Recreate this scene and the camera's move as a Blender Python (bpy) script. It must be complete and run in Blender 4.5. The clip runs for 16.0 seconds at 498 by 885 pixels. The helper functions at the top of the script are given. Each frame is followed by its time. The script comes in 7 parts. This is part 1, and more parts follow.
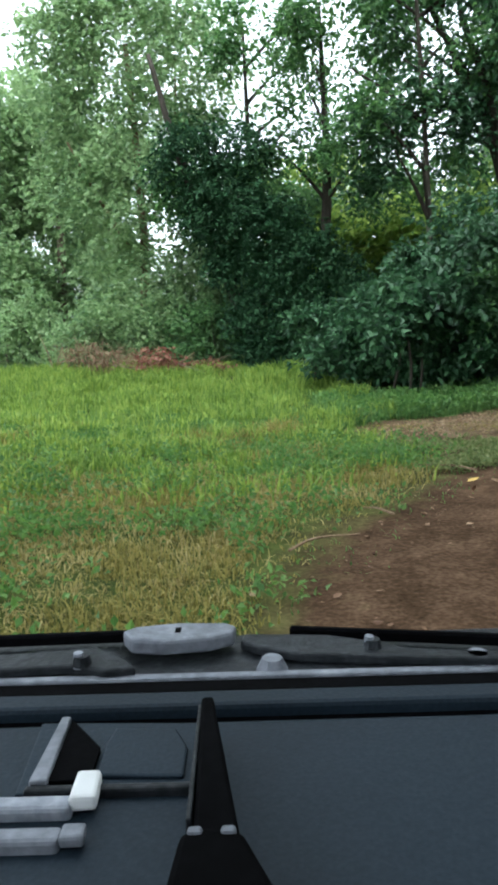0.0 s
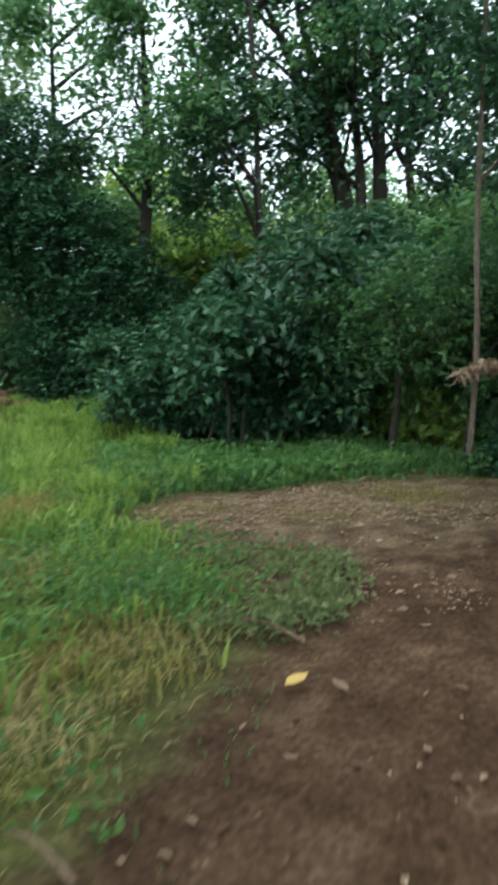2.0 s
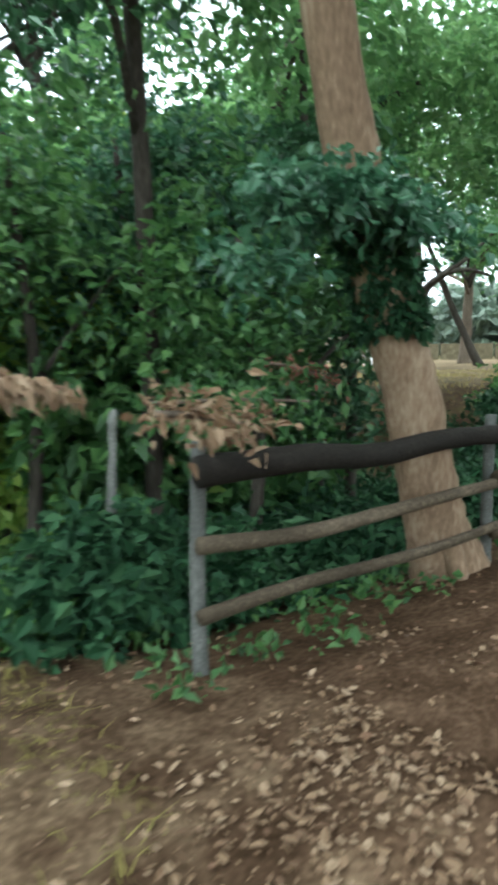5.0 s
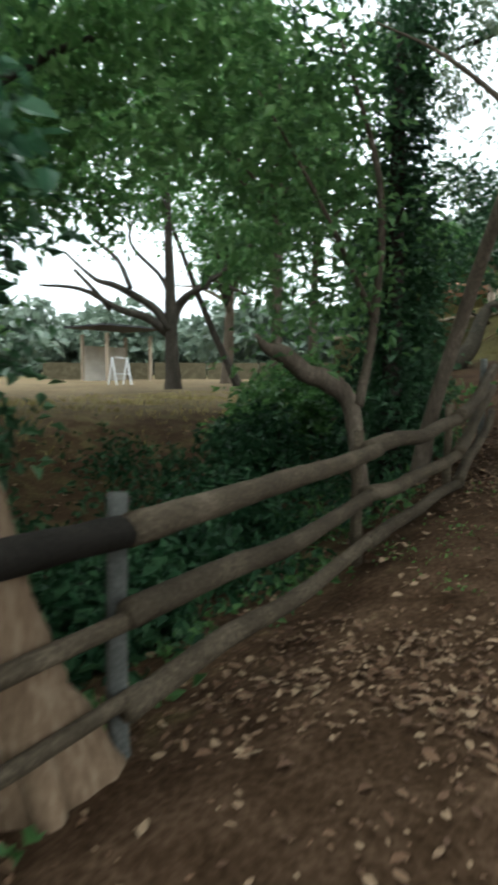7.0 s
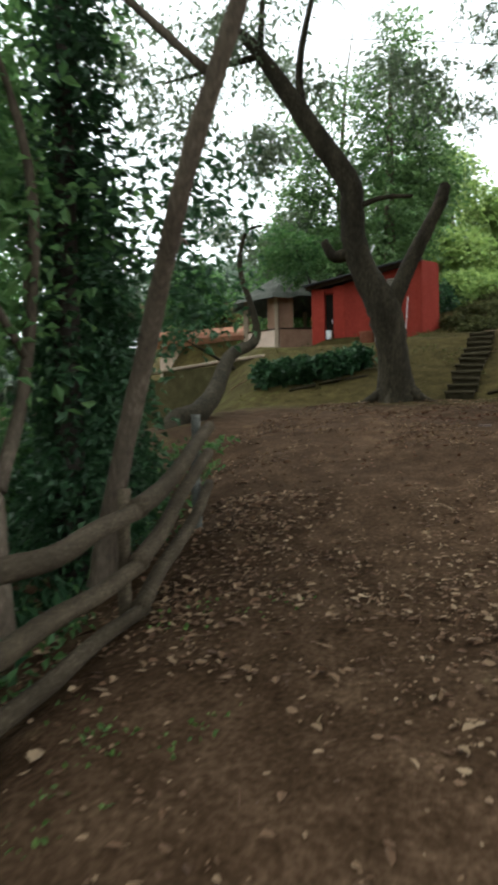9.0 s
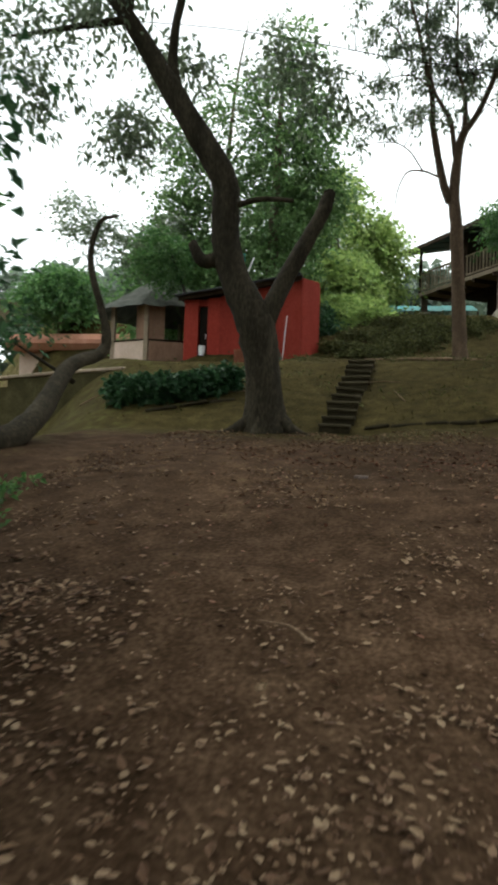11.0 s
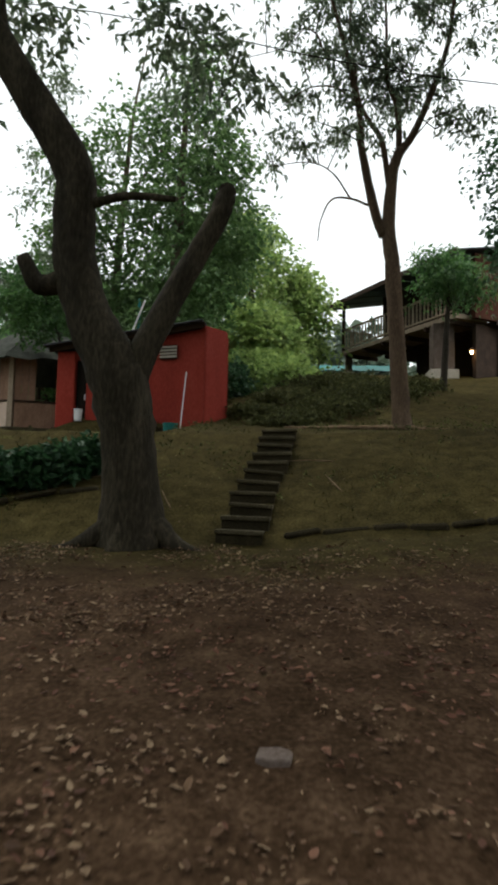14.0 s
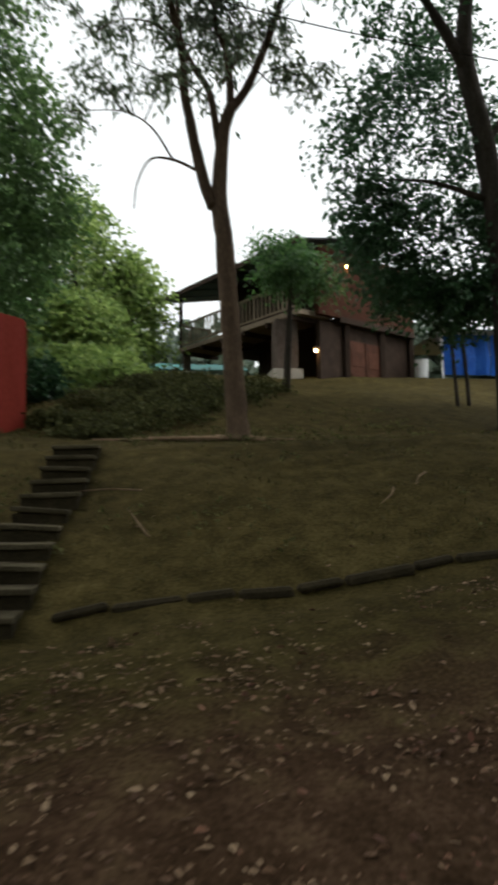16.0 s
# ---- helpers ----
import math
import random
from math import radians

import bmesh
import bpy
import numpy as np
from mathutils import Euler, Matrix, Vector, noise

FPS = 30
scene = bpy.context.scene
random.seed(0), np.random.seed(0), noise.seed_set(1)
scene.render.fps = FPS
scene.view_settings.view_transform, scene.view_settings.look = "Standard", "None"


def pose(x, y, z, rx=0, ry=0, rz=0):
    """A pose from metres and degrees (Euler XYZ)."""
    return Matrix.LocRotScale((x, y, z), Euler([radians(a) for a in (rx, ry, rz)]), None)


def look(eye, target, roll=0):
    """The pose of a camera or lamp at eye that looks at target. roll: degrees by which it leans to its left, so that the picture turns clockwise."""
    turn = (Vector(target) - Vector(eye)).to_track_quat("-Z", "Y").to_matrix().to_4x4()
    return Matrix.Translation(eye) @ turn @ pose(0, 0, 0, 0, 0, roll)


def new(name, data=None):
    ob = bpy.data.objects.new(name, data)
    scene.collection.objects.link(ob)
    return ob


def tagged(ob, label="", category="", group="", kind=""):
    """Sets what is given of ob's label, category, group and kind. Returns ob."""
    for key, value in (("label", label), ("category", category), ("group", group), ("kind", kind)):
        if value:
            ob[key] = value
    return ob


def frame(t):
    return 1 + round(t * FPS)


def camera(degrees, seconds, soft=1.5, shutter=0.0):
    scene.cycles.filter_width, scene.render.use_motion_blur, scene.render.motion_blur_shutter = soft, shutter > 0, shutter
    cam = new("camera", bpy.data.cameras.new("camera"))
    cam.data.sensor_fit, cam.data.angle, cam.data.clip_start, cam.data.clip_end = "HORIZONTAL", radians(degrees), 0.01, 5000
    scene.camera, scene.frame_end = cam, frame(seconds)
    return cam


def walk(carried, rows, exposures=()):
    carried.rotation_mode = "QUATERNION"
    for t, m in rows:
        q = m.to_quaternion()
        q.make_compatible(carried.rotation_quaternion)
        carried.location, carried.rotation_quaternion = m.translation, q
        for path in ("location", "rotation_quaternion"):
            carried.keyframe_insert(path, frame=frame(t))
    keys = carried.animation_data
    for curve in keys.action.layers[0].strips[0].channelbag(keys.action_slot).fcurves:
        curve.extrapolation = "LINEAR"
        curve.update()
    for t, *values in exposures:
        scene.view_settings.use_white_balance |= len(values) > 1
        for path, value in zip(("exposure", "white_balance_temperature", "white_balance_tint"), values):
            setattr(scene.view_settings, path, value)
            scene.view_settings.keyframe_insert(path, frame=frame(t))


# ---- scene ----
cam = camera(40.0, 16.0, soft=3.6, shutter=0.5)
PATH = [
    (0, (0.000, 0.000, 1.676), (-0.000, 1.980, 1.395), -1.6),
    (0.034, (0.000, 0.000, 1.676), (-0.000, 1.980, 1.395), -1.6),
    (0.5, (0.111, 0.898, 1.609), (0.226, 2.878, 1.349), 2.4),
    (1, (0.479, 1.965, 1.555), (0.688, 3.932, 1.260), 0.3),
    (1.5, (0.948, 3.059, 1.624), (1.268, 5.018, 1.384), -0.9),
    (2, (1.359, 3.999, 1.737), (1.818, 5.937, 1.553), 1.3),
    (2.5, (1.916, 4.984, 1.815), (2.495, 6.895, 1.703), -0.2),
    (3, (2.462, 6.014, 1.811), (3.181, 7.879, 1.741), -0.8),
    (3.2, (2.707, 6.406, 1.861), (3.482, 8.249, 1.805), -1.1),
    (5.3, (6.417, 8.798, 2.152), (7.577, 10.410, 1.924), 0.3),
    (5.5, (6.643, 8.958, 2.173), (7.855, 10.534, 1.956), 0.5),
    (6, (7.230, 9.260, 2.184), (8.562, 10.739, 1.985), 0.6),
    (6.5, (7.757, 9.421, 2.181), (9.212, 10.782, 2.006), 0.9),
    (7, (8.512, 9.687, 2.213), (10.073, 10.926, 2.048), 0.2),
    (7.5, (9.176, 9.796, 2.284), (10.849, 10.885, 2.155), -0.5),
    (8, (9.875, 9.905, 2.308), (11.640, 10.840, 2.214), -0.2),
    (8.5, (10.542, 9.984, 2.372), (12.372, 10.790, 2.313), -0.3),
    (9, (11.207, 10.044, 2.417), (13.082, 10.737, 2.377), -1.1),
    (9.5, (11.837, 10.077, 2.448), (13.748, 10.666, 2.445), -1.3),
    (10, (12.300, 10.101, 2.554), (14.235, 10.609, 2.570), -0.1),
    (12.5, (16.203, 10.136, 3.042), (18.192, 10.340, 3.047), 2.3),
    (13, (17.019, 10.153, 3.205), (19.009, 10.345, 3.267), 1.1),
    (13.5, (17.867, 10.176, 3.401), (19.853, 10.362, 3.544), 0.5),
    (14, (18.463, 10.183, 3.533), (20.449, 10.324, 3.718), 1.3),
    (14.5, (19.080, 10.114, 3.677), (21.067, 10.232, 3.880), -0.1),
    (15, (19.863, 10.018, 3.800), (21.850, 10.045, 4.025), -0.3),
    (15.5, (20.635, 9.802, 3.945), (22.620, 9.706, 4.173), -1.6),
    (16, (21.485, 9.491, 4.117), (23.455, 9.197, 4.303), -0.8),
]
walk(cam, [(t, look(eye, target, roll)) for t, eye, target, roll in PATH],
     exposures=[(0, 2.2, 5700, 2), (0.7, 2.32, 5600, 1), (1.3, 2.22, 5600, 1), (2.0, 1.9, 5550, 1), (2.6, 2.12, 5550, 1), (3.2, 2.9, 5550, 0), (5.3, 2.95, 5600, -2), (6.0, 3.05, 5650, -2), (7.0, 2.05, 5900, 0), (8.0, 2.35, 6000, 1), (8.6, 2.25, 6050, 2), (10, 1.65, 6200, 3), (12.3, 1.8, 6300, 3), (13.0, 1.75, 6300, 3), (14.0, 1.25, 6330, 5), (14.5, 1.2, 6350, 5), (16, 1.1, 6400, 6)])

# ---- world and sun: a bright overcast sky ----
world = bpy.data.worlds.new("world")
scene.world = world
world.use_nodes = True
wn, wl = world.node_tree.nodes, world.node_tree.links
wn.clear()
sky = wn.new("ShaderNodeTexSky")
sky.sky_type = "NISHITA"
sky.sun_disc = False
sky.sun_elevation, sky.sun_rotation = radians(58), radians(200)
sky.air_density, sky.dust_density, sky.ozone_density = 1.0, 6.0, 1.0
pale = wn.new("ShaderNodeHueSaturation")
pale.inputs["Saturation"].default_value = 0.07
bg = wn.new("ShaderNodeBackground")
bg.inputs["Strength"].default_value = 0.15
wo = wn.new("ShaderNodeOutputWorld")
wl.new(sky.outputs[0], pale.inputs["Color"])
cloud = wn.new("ShaderNodeMix")
cloud.data_type = "RGBA"
cloud.inputs[0].default_value = 0.5
cloud.inputs[7].default_value = (4.4, 4.45, 4.5, 1)
wl.new(pale.outputs[0], cloud.inputs[6])
wl.new(cloud.outputs[2], bg.inputs["Color"])
wl.new(bg.outputs[0], wo.inputs["Surface"])
sun = new("sun", bpy.data.lights.new("sun", "SUN"))
sun.data.energy, sun.data.angle, sun.data.color = 0.5, radians(30), (1.0, 0.96, 0.9)
sun.matrix_world = look((0, 0, 30), (0 + 30 * math.sin(radians(200)) * 0.62, 30 * math.cos(radians(200)) * 0.62, 0))


# ---- materials ----
def nodes_of(name):
    m = bpy.data.materials.new(name)
    m.use_nodes = True
    return m, m.node_tree.nodes, m.node_tree.links


def ramp(n, stops):
    r = n.new("ShaderNodeValToRGB")
    e = r.color_ramp.elements
    e[0].position, e[0].color = stops[0][0], (*stops[0][1], 1)
    e[1].position, e[1].color = stops[-1][0], (*stops[-1][1], 1)
    for p, c in stops[1:-1]:
        k = e.new(p)
        k.color = (*c, 1)
    return r


def surface(name, stops, scale=3.0, fine=40.0, rough=0.85, bump=0.3, stretch=(1, 1, 1), metal=0.0, vary=0.15, spec=0.1):
    """A grained surface: large blotches, fine grain, bump, and a little difference from object to object."""
    m, n, l = nodes_of(name)
    b = n["Principled BSDF"]
    co = n.new("ShaderNodeTexCoord")
    mp = n.new("ShaderNodeMapping")
    mp.inputs["Scale"].default_value = stretch
    l.new(co.outputs["Object"], mp.inputs["Vector"])
    big, small = n.new("ShaderNodeTexNoise"), n.new("ShaderNodeTexNoise")
    for t, s, d in ((big, scale, 4.0), (small, fine, 6.0)):
        t.inputs["Scale"].default_value = s
        t.inputs["Detail"].default_value = d
        l.new(mp.outputs[0], t.inputs["Vector"])
    mix = n.new("ShaderNodeMath")
    mix.operation = "MULTIPLY_ADD"
    mix.inputs[1].default_value = 0.55
    l.new(small.outputs[0], mix.inputs[0])
    half = n.new("ShaderNodeMath")
    half.operation = "MULTIPLY"
    half.inputs[1].default_value = 0.5
    l.new(big.outputs[0], half.inputs[0])
    l.new(half.outputs[0], mix.inputs[2])
    r = ramp(n, stops)
    l.new(mix.outputs[0], r.inputs[0])
    info = n.new("ShaderNodeObjectInfo")
    span = n.new("ShaderNodeMapRange")
    span.inputs["To Min"].default_value, span.inputs["To Max"].default_value = 1 - vary, 1 + vary
    l.new(info.outputs["Random"], span.inputs["Value"])
    hs = n.new("ShaderNodeHueSaturation")
    l.new(span.outputs[0], hs.inputs["Value"])
    l.new(r.outputs[0], hs.inputs["Color"])
    l.new(hs.outputs[0], b.inputs["Base Color"])
    b.inputs["Roughness"].default_value = rough
    b.inputs["Metallic"].default_value = metal
    b.inputs["Specular IOR Level"].default_value = spec
    bp = n.new("ShaderNodeBump")
    bp.inputs["Strength"].default_value = bump
    bp.inputs["Distance"].default_value = 0.02
    l.new(mix.outputs[0], bp.inputs["Height"])
    l.new(bp.outputs[0], b.inputs["Normal"])
    return m


def leafy(name, dark, mid, light, lit_through=0.35, rough=0.5, scale=0.35, gloss=0.38):
    """Leaves: every leaf its own shade, drifts of shade over the crown, light passing through."""
    m, n, l = nodes_of(name)
    b = n["Principled BSDF"]
    out = n["Material Output"]
    geo = n.new("ShaderNodeNewGeometry")
    co = n.new("ShaderNodeTexCoord")
    t = n.new("ShaderNodeTexNoise")
    t.inputs["Scale"].default_value = scale
    t.inputs["Detail"].default_value = 3
    l.new(co.outputs["Object"], t.inputs["Vector"])
    a = n.new("ShaderNodeMath")
    a.operation = "MULTIPLY_ADD"
    a.inputs[1].default_value = 0.55
    l.new(geo.outputs["Random Per Island"], a.inputs[0])
    h = n.new("ShaderNodeMath")
    h.operation = "MULTIPLY"
    h.inputs[1].default_value = 0.5
    l.new(t.outputs[0], h.inputs[0])
    l.new(h.outputs[0], a.inputs[2])
    r = ramp(n, [(0.15, dark), (0.5, mid), (0.88, light)])
    l.new(a.outputs[0], r.inputs[0])
    l.new(r.outputs[0], b.inputs["Base Color"])
    b.inputs["Roughness"].default_value = rough
    b.inputs["Specular IOR Level"].default_value = gloss
    tr = n.new("ShaderNodeBsdfTranslucent")
    br = n.new("ShaderNodeHueSaturation")
    br.inputs["Value"].default_value = 1.5
    br.inputs["Saturation"].default_value = 1.0
    l.new(r.outputs[0], br.inputs["Color"])
    l.new(br.outputs[0], tr.inputs["Color"])
    mx = n.new("ShaderNodeMixShader")
    mx.inputs[0].default_value = lit_through
    l.new(b.outputs[0], mx.inputs[1])
    l.new(tr.outputs[0], mx.inputs[2])
    l.new(mx.outputs[0], out.inputs["Surface"])
    return m


LEAF = leafy("leaf_mid_green", (0.024, 0.06, 0.018), (0.054, 0.122, 0.034), (0.112, 0.205, 0.06), 0.4)
LEAF_DARK = leafy("leaf_dark_green", (0.014, 0.04, 0.016), (0.031, 0.08, 0.031), (0.07, 0.14, 0.06), 0.28)
LEAF_LIGHT = leafy("leaf_light_green", (0.046, 0.106, 0.037), (0.1, 0.189, 0.063), (0.178, 0.295, 0.108), 0.5)
LEAF_CREEPER = leafy("leaf_creeper_blue_green", (0.018, 0.055, 0.026), (0.045, 0.115, 0.056), (0.11, 0.21, 0.115), 0.28, 0.4)
LEAF_BROAD = leafy("leaf_broad_glossy", (0.011, 0.034, 0.014), (0.027, 0.07, 0.027), (0.07, 0.14, 0.06), 0.22, 0.45, 0.35, 0.2)
# Bright lime: sunlight on the leaves is put into the colour.
LEAF_SUNLIT = leafy("leaf_sunlit_lime", (0.09, 0.15, 0.03), (0.19, 0.28, 0.055), (0.33, 0.41, 0.1), 0.6)
# Lime with lower saturation, so haze on the hill trees is in the colour.
LEAF_HAZY_LIME = leafy("leaf_hazed_lime", (0.085, 0.135, 0.038), (0.175, 0.25, 0.068), (0.3, 0.37, 0.12), 0.55)
LEAF_CONE = leafy("leaf_soft_mid_green", (0.036, 0.074, 0.024), (0.078, 0.138, 0.044), (0.145, 0.225, 0.08), 0.42)
# Feathery leaves made paler, with the haze over them put into the colour.
LEAF_PALE = leafy("leaf_feathery_hazed", (0.08, 0.135, 0.06), (0.16, 0.24, 0.1), (0.27, 0.36, 0.17), 0.5)
# Vine leaves with shade put into the colour, darker and duller than LEAF_DARK.
LEAF_VINE_SHADED = leafy("leaf_vine_shaded", (0.009, 0.026, 0.011), (0.02, 0.055, 0.022), (0.048, 0.1, 0.042), 0.15, 0.6, 0.35, 0.12)
LEAF_EARTHY = leafy("leaf_dull_olive_brown", (0.026, 0.028, 0.01), (0.062, 0.066, 0.023), (0.125, 0.128, 0.048), 0.2, 0.7, 0.35, 0.1)
LEAF_DRY = leafy("leaf_dry", (0.1, 0.055, 0.028), (0.21, 0.135, 0.075), (0.34, 0.25, 0.165), 0.2, 0.8)
LEAF_RUST = leafy("leaf_dead_reddish", (0.09, 0.035, 0.02), (0.19, 0.08, 0.05), (0.3, 0.16, 0.11), 0.2, 0.8)
# Grey-green lifted a little, haze before the crowns being put into it.
LEAF_THIN = leafy("leaf_grey_green", (0.046, 0.07, 0.04), (0.092, 0.122, 0.07), (0.15, 0.18, 0.11), 0.5)
# Distance haze over the far woods is mixed into this leaf colour.
LEAF_HAZE = leafy("leaf_far_hazed_green", (0.06, 0.085, 0.06), (0.09, 0.12, 0.085), (0.13, 0.16, 0.115), 0.3)
GRASS = leafy("grass_blades", (0.05, 0.1, 0.018), (0.135, 0.205, 0.034), (0.27, 0.335, 0.07), 0.45, 0.6, 0.5, 0.2)
GRASS_GREEN = leafy("green_grass", (0.03, 0.075, 0.022), (0.075, 0.145, 0.04), (0.14, 0.22, 0.065), 0.4, 0.6, 0.5, 0.15)
SLOPE_GRASS = leafy("olive_grass", (0.02, 0.019, 0.006), (0.045, 0.042, 0.012), (0.085, 0.077, 0.026), 0.2, 0.8, 0.5, 0.15)
GRASS_TAN = leafy("tan_grass", (0.08, 0.075, 0.02), (0.17, 0.15, 0.04), (0.3, 0.25, 0.08), 0.3, 0.8, 0.5, 0.15)
GRASS_DRY = leafy("dry_grass", (0.16, 0.13, 0.05), (0.26, 0.21, 0.08), (0.36, 0.3, 0.14), 0.3, 0.8, 0.5, 0.15)
WEED = leafy("weed_leaves", (0.035, 0.085, 0.018), (0.07, 0.15, 0.03), (0.13, 0.22, 0.05), 0.35, 0.55, 0.6)
WEED_DUSTY = leafy("dusty_weed_leaves", (0.06, 0.085, 0.03), (0.12, 0.15, 0.05), (0.21, 0.23, 0.1), 0.35, 0.6, 0.6, 0.2)
LEAF_YELLOW = leafy("yellow_dead_leaf", (0.4, 0.26, 0.05), (0.5, 0.34, 0.08), (0.6, 0.44, 0.14), 0.2, 0.6)
LITTER_RED = leafy("reddish_fallen_leaves", (0.045, 0.019, 0.011), (0.115, 0.05, 0.03), (0.23, 0.12, 0.075), 0.05, 0.8, 0.7, 0.25)
LITTER = leafy("fallen_leaves", (0.05, 0.025, 0.013), (0.125, 0.068, 0.036), (0.31, 0.22, 0.135), 0.05, 0.8, 0.7, 0.3)
BARK = surface("bark_grey_brown", [(0.3, (0.05, 0.038, 0.028)), (0.55, (0.11, 0.085, 0.062)), (0.75, (0.2, 0.16, 0.12))], 5, 40, 0.9, 0.8, (1, 1, 0.25))
BARK_DARK = surface("bark_dark", [(0.3, (0.02, 0.017, 0.013)), (0.55, (0.044, 0.037, 0.029)), (0.75, (0.085, 0.072, 0.057))], 5, 40, 0.9, 0.8, (1, 1, 0.25))
BARK_OLD = surface("bark_old_mossy", [(0.3, (0.01, 0.0085, 0.006)), (0.5, (0.027, 0.022, 0.0145)), (0.65, (0.052, 0.043, 0.028)), (0.8, (0.1, 0.084, 0.06))], 3, 26, 0.95, 1.0, (1, 1, 0.3))
BARK_WARM = surface("bark_warm_brown", [(0.3, (0.04, 0.028, 0.019)), (0.55, (0.088, 0.06, 0.039)), (0.75, (0.15, 0.106, 0.073))], 5, 40, 0.9, 0.7, (1, 1, 0.25))
BARK_PALE = surface("bark_pale_tan", [(0.3, (0.075, 0.048, 0.028)), (0.52, (0.16, 0.107, 0.066)), (0.75, (0.28, 0.21, 0.142))], 4, 35, 0.85, 0.5, (1, 1, 0.3))
RAIL = surface("weathered_log", [(0.3, (0.024, 0.0185, 0.0125)), (0.55, (0.064, 0.049, 0.032)), (0.78, (0.16, 0.126, 0.088))], 3, 50, 0.85, 0.8, (1, 1, 1))
RAIL_DARK = surface("dark_log", [(0.3, (0.008, 0.007, 0.0055)), (0.6, (0.02, 0.0165, 0.013)), (0.8, (0.05, 0.041, 0.031))], 3, 50, 0.85, 0.6)
POST = surface("grey_concrete_post", [(0.3, (0.05, 0.05, 0.044)), (0.55, (0.1, 0.1, 0.088)), (0.78, (0.2, 0.196, 0.178))], 6, 60, 0.9, 0.4)
RED = surface("red_painted_plaster", [(0.25, (0.16, 0.02, 0.014)), (0.5, (0.26, 0.034, 0.022)), (0.8, (0.35, 0.062, 0.042))], 1.2, 30, 0.75, 0.2, (1, 1, 0.35))
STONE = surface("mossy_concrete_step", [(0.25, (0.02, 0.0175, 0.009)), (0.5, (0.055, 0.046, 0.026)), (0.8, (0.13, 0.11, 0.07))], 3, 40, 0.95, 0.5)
# Mossy stone whose dark tone also carries shade on risers, ledge and hut base.
STONE_DARK = surface("mossy_stone_shaded", [(0.25, (0.01, 0.0085, 0.0045)), (0.5, (0.024, 0.019, 0.01)), (0.8, (0.055, 0.044, 0.024))], 4, 40, 0.95, 0.6)
MOSSY_WALL = surface("mossy_retaining_wall", [(0.3, (0.022, 0.02, 0.008)), (0.52, (0.055, 0.048, 0.02)), (0.78, (0.11, 0.095, 0.048))], 2.5, 30, 0.95, 0.5)
# Reddish tone of a lit doorway, its glow put into the door colour.
DOOR_GLOW_RED = surface("reddish_glow_door", [(0.3, (0.045, 0.018, 0.011)), (0.55, (0.085, 0.034, 0.02)), (0.8, (0.13, 0.055, 0.034))], 3, 40, 0.7, 0.2)
STONE_PALE = surface("dusty_pale_stone", [(0.3, (0.07, 0.052, 0.042)), (0.55, (0.13, 0.1, 0.084)), (0.8, (0.2, 0.165, 0.14))], 5, 40, 0.95, 0.5)
WOOD_WALL = surface("brown_board_wall", [(0.3, (0.13, 0.075, 0.05)), (0.55, (0.23, 0.14, 0.095)), (0.8, (0.34, 0.22, 0.16))], 3, 40, 0.85, 0.3, (1, 1, 0.3))
PINK = surface("faded_pink_plaster", [(0.3, (0.36, 0.26, 0.2)), (0.55, (0.52, 0.4, 0.32)), (0.8, (0.64, 0.52, 0.44))], 1.5, 25, 0.9, 0.2)
TIMBER = surface("pale_weathered_timber", [(0.3, (0.16, 0.12, 0.08)), (0.55, (0.28, 0.22, 0.16)), (0.8, (0.42, 0.35, 0.27))], 3, 40, 0.85, 0.4, (1, 1, 0.3))
# The house stands in shade; part of that shade is put into this tone.
TIMBER_DARK = surface("dark_timber", [(0.3, (0.018, 0.012, 0.009)), (0.55, (0.042, 0.027, 0.019)), (0.8, (0.085, 0.053, 0.036))], 3, 40, 0.8, 0.4)
THATCH = surface("grey_thatch", [(0.3, (0.06, 0.065, 0.055)), (0.55, (0.13, 0.135, 0.115)), (0.8, (0.22, 0.22, 0.19))], 4, 60, 0.95, 0.9, (1, 1, 0.3))
ROOF_DARK = surface("dark_sheet_roof", [(0.3, (0.02, 0.02, 0.022)), (0.55, (0.04, 0.04, 0.045)), (0.8, (0.07, 0.07, 0.07))], 2, 30, 0.6, 0.3)
PLASTER = surface("dirty_pale_plaster", [(0.3, (0.26, 0.23, 0.19)), (0.55, (0.4, 0.36, 0.3)), (0.8, (0.52, 0.48, 0.42))], 1.5, 25, 0.9, 0.2)
RUST = surface("rusty_brown_drum", [(0.3, (0.1, 0.035, 0.02)), (0.55, (0.19, 0.07, 0.04)), (0.8, (0.28, 0.12, 0.07))], 3, 40, 0.9, 0.4)
ORANGE_ROOF = surface("faded_orange_tiles", [(0.3, (0.3, 0.13, 0.08)), (0.55, (0.45, 0.22, 0.15)), (0.8, (0.55, 0.33, 0.25))], 2, 30, 0.85, 0.4)
# Brick tone lowered, with the shade around the house put into it.
BRICK_DARK = surface("dark_brick_wall", [(0.3, (0.03, 0.011, 0.007)), (0.55, (0.062, 0.023, 0.013)), (0.8, (0.11, 0.045, 0.026))], 3, 40, 0.9, 0.4)
TEAL = surface("teal_sheet", [(0.3, (0.012, 0.085, 0.075)), (0.55, (0.02, 0.13, 0.115)), (0.8, (0.04, 0.19, 0.17))], 2, 20, 0.6, 0.1)
BLUE = surface("blue_tarpaulin", [(0.3, (0.015, 0.06, 0.3)), (0.55, (0.025, 0.12, 0.5)), (0.8, (0.08, 0.22, 0.65))], 3, 20, 0.5, 0.3)
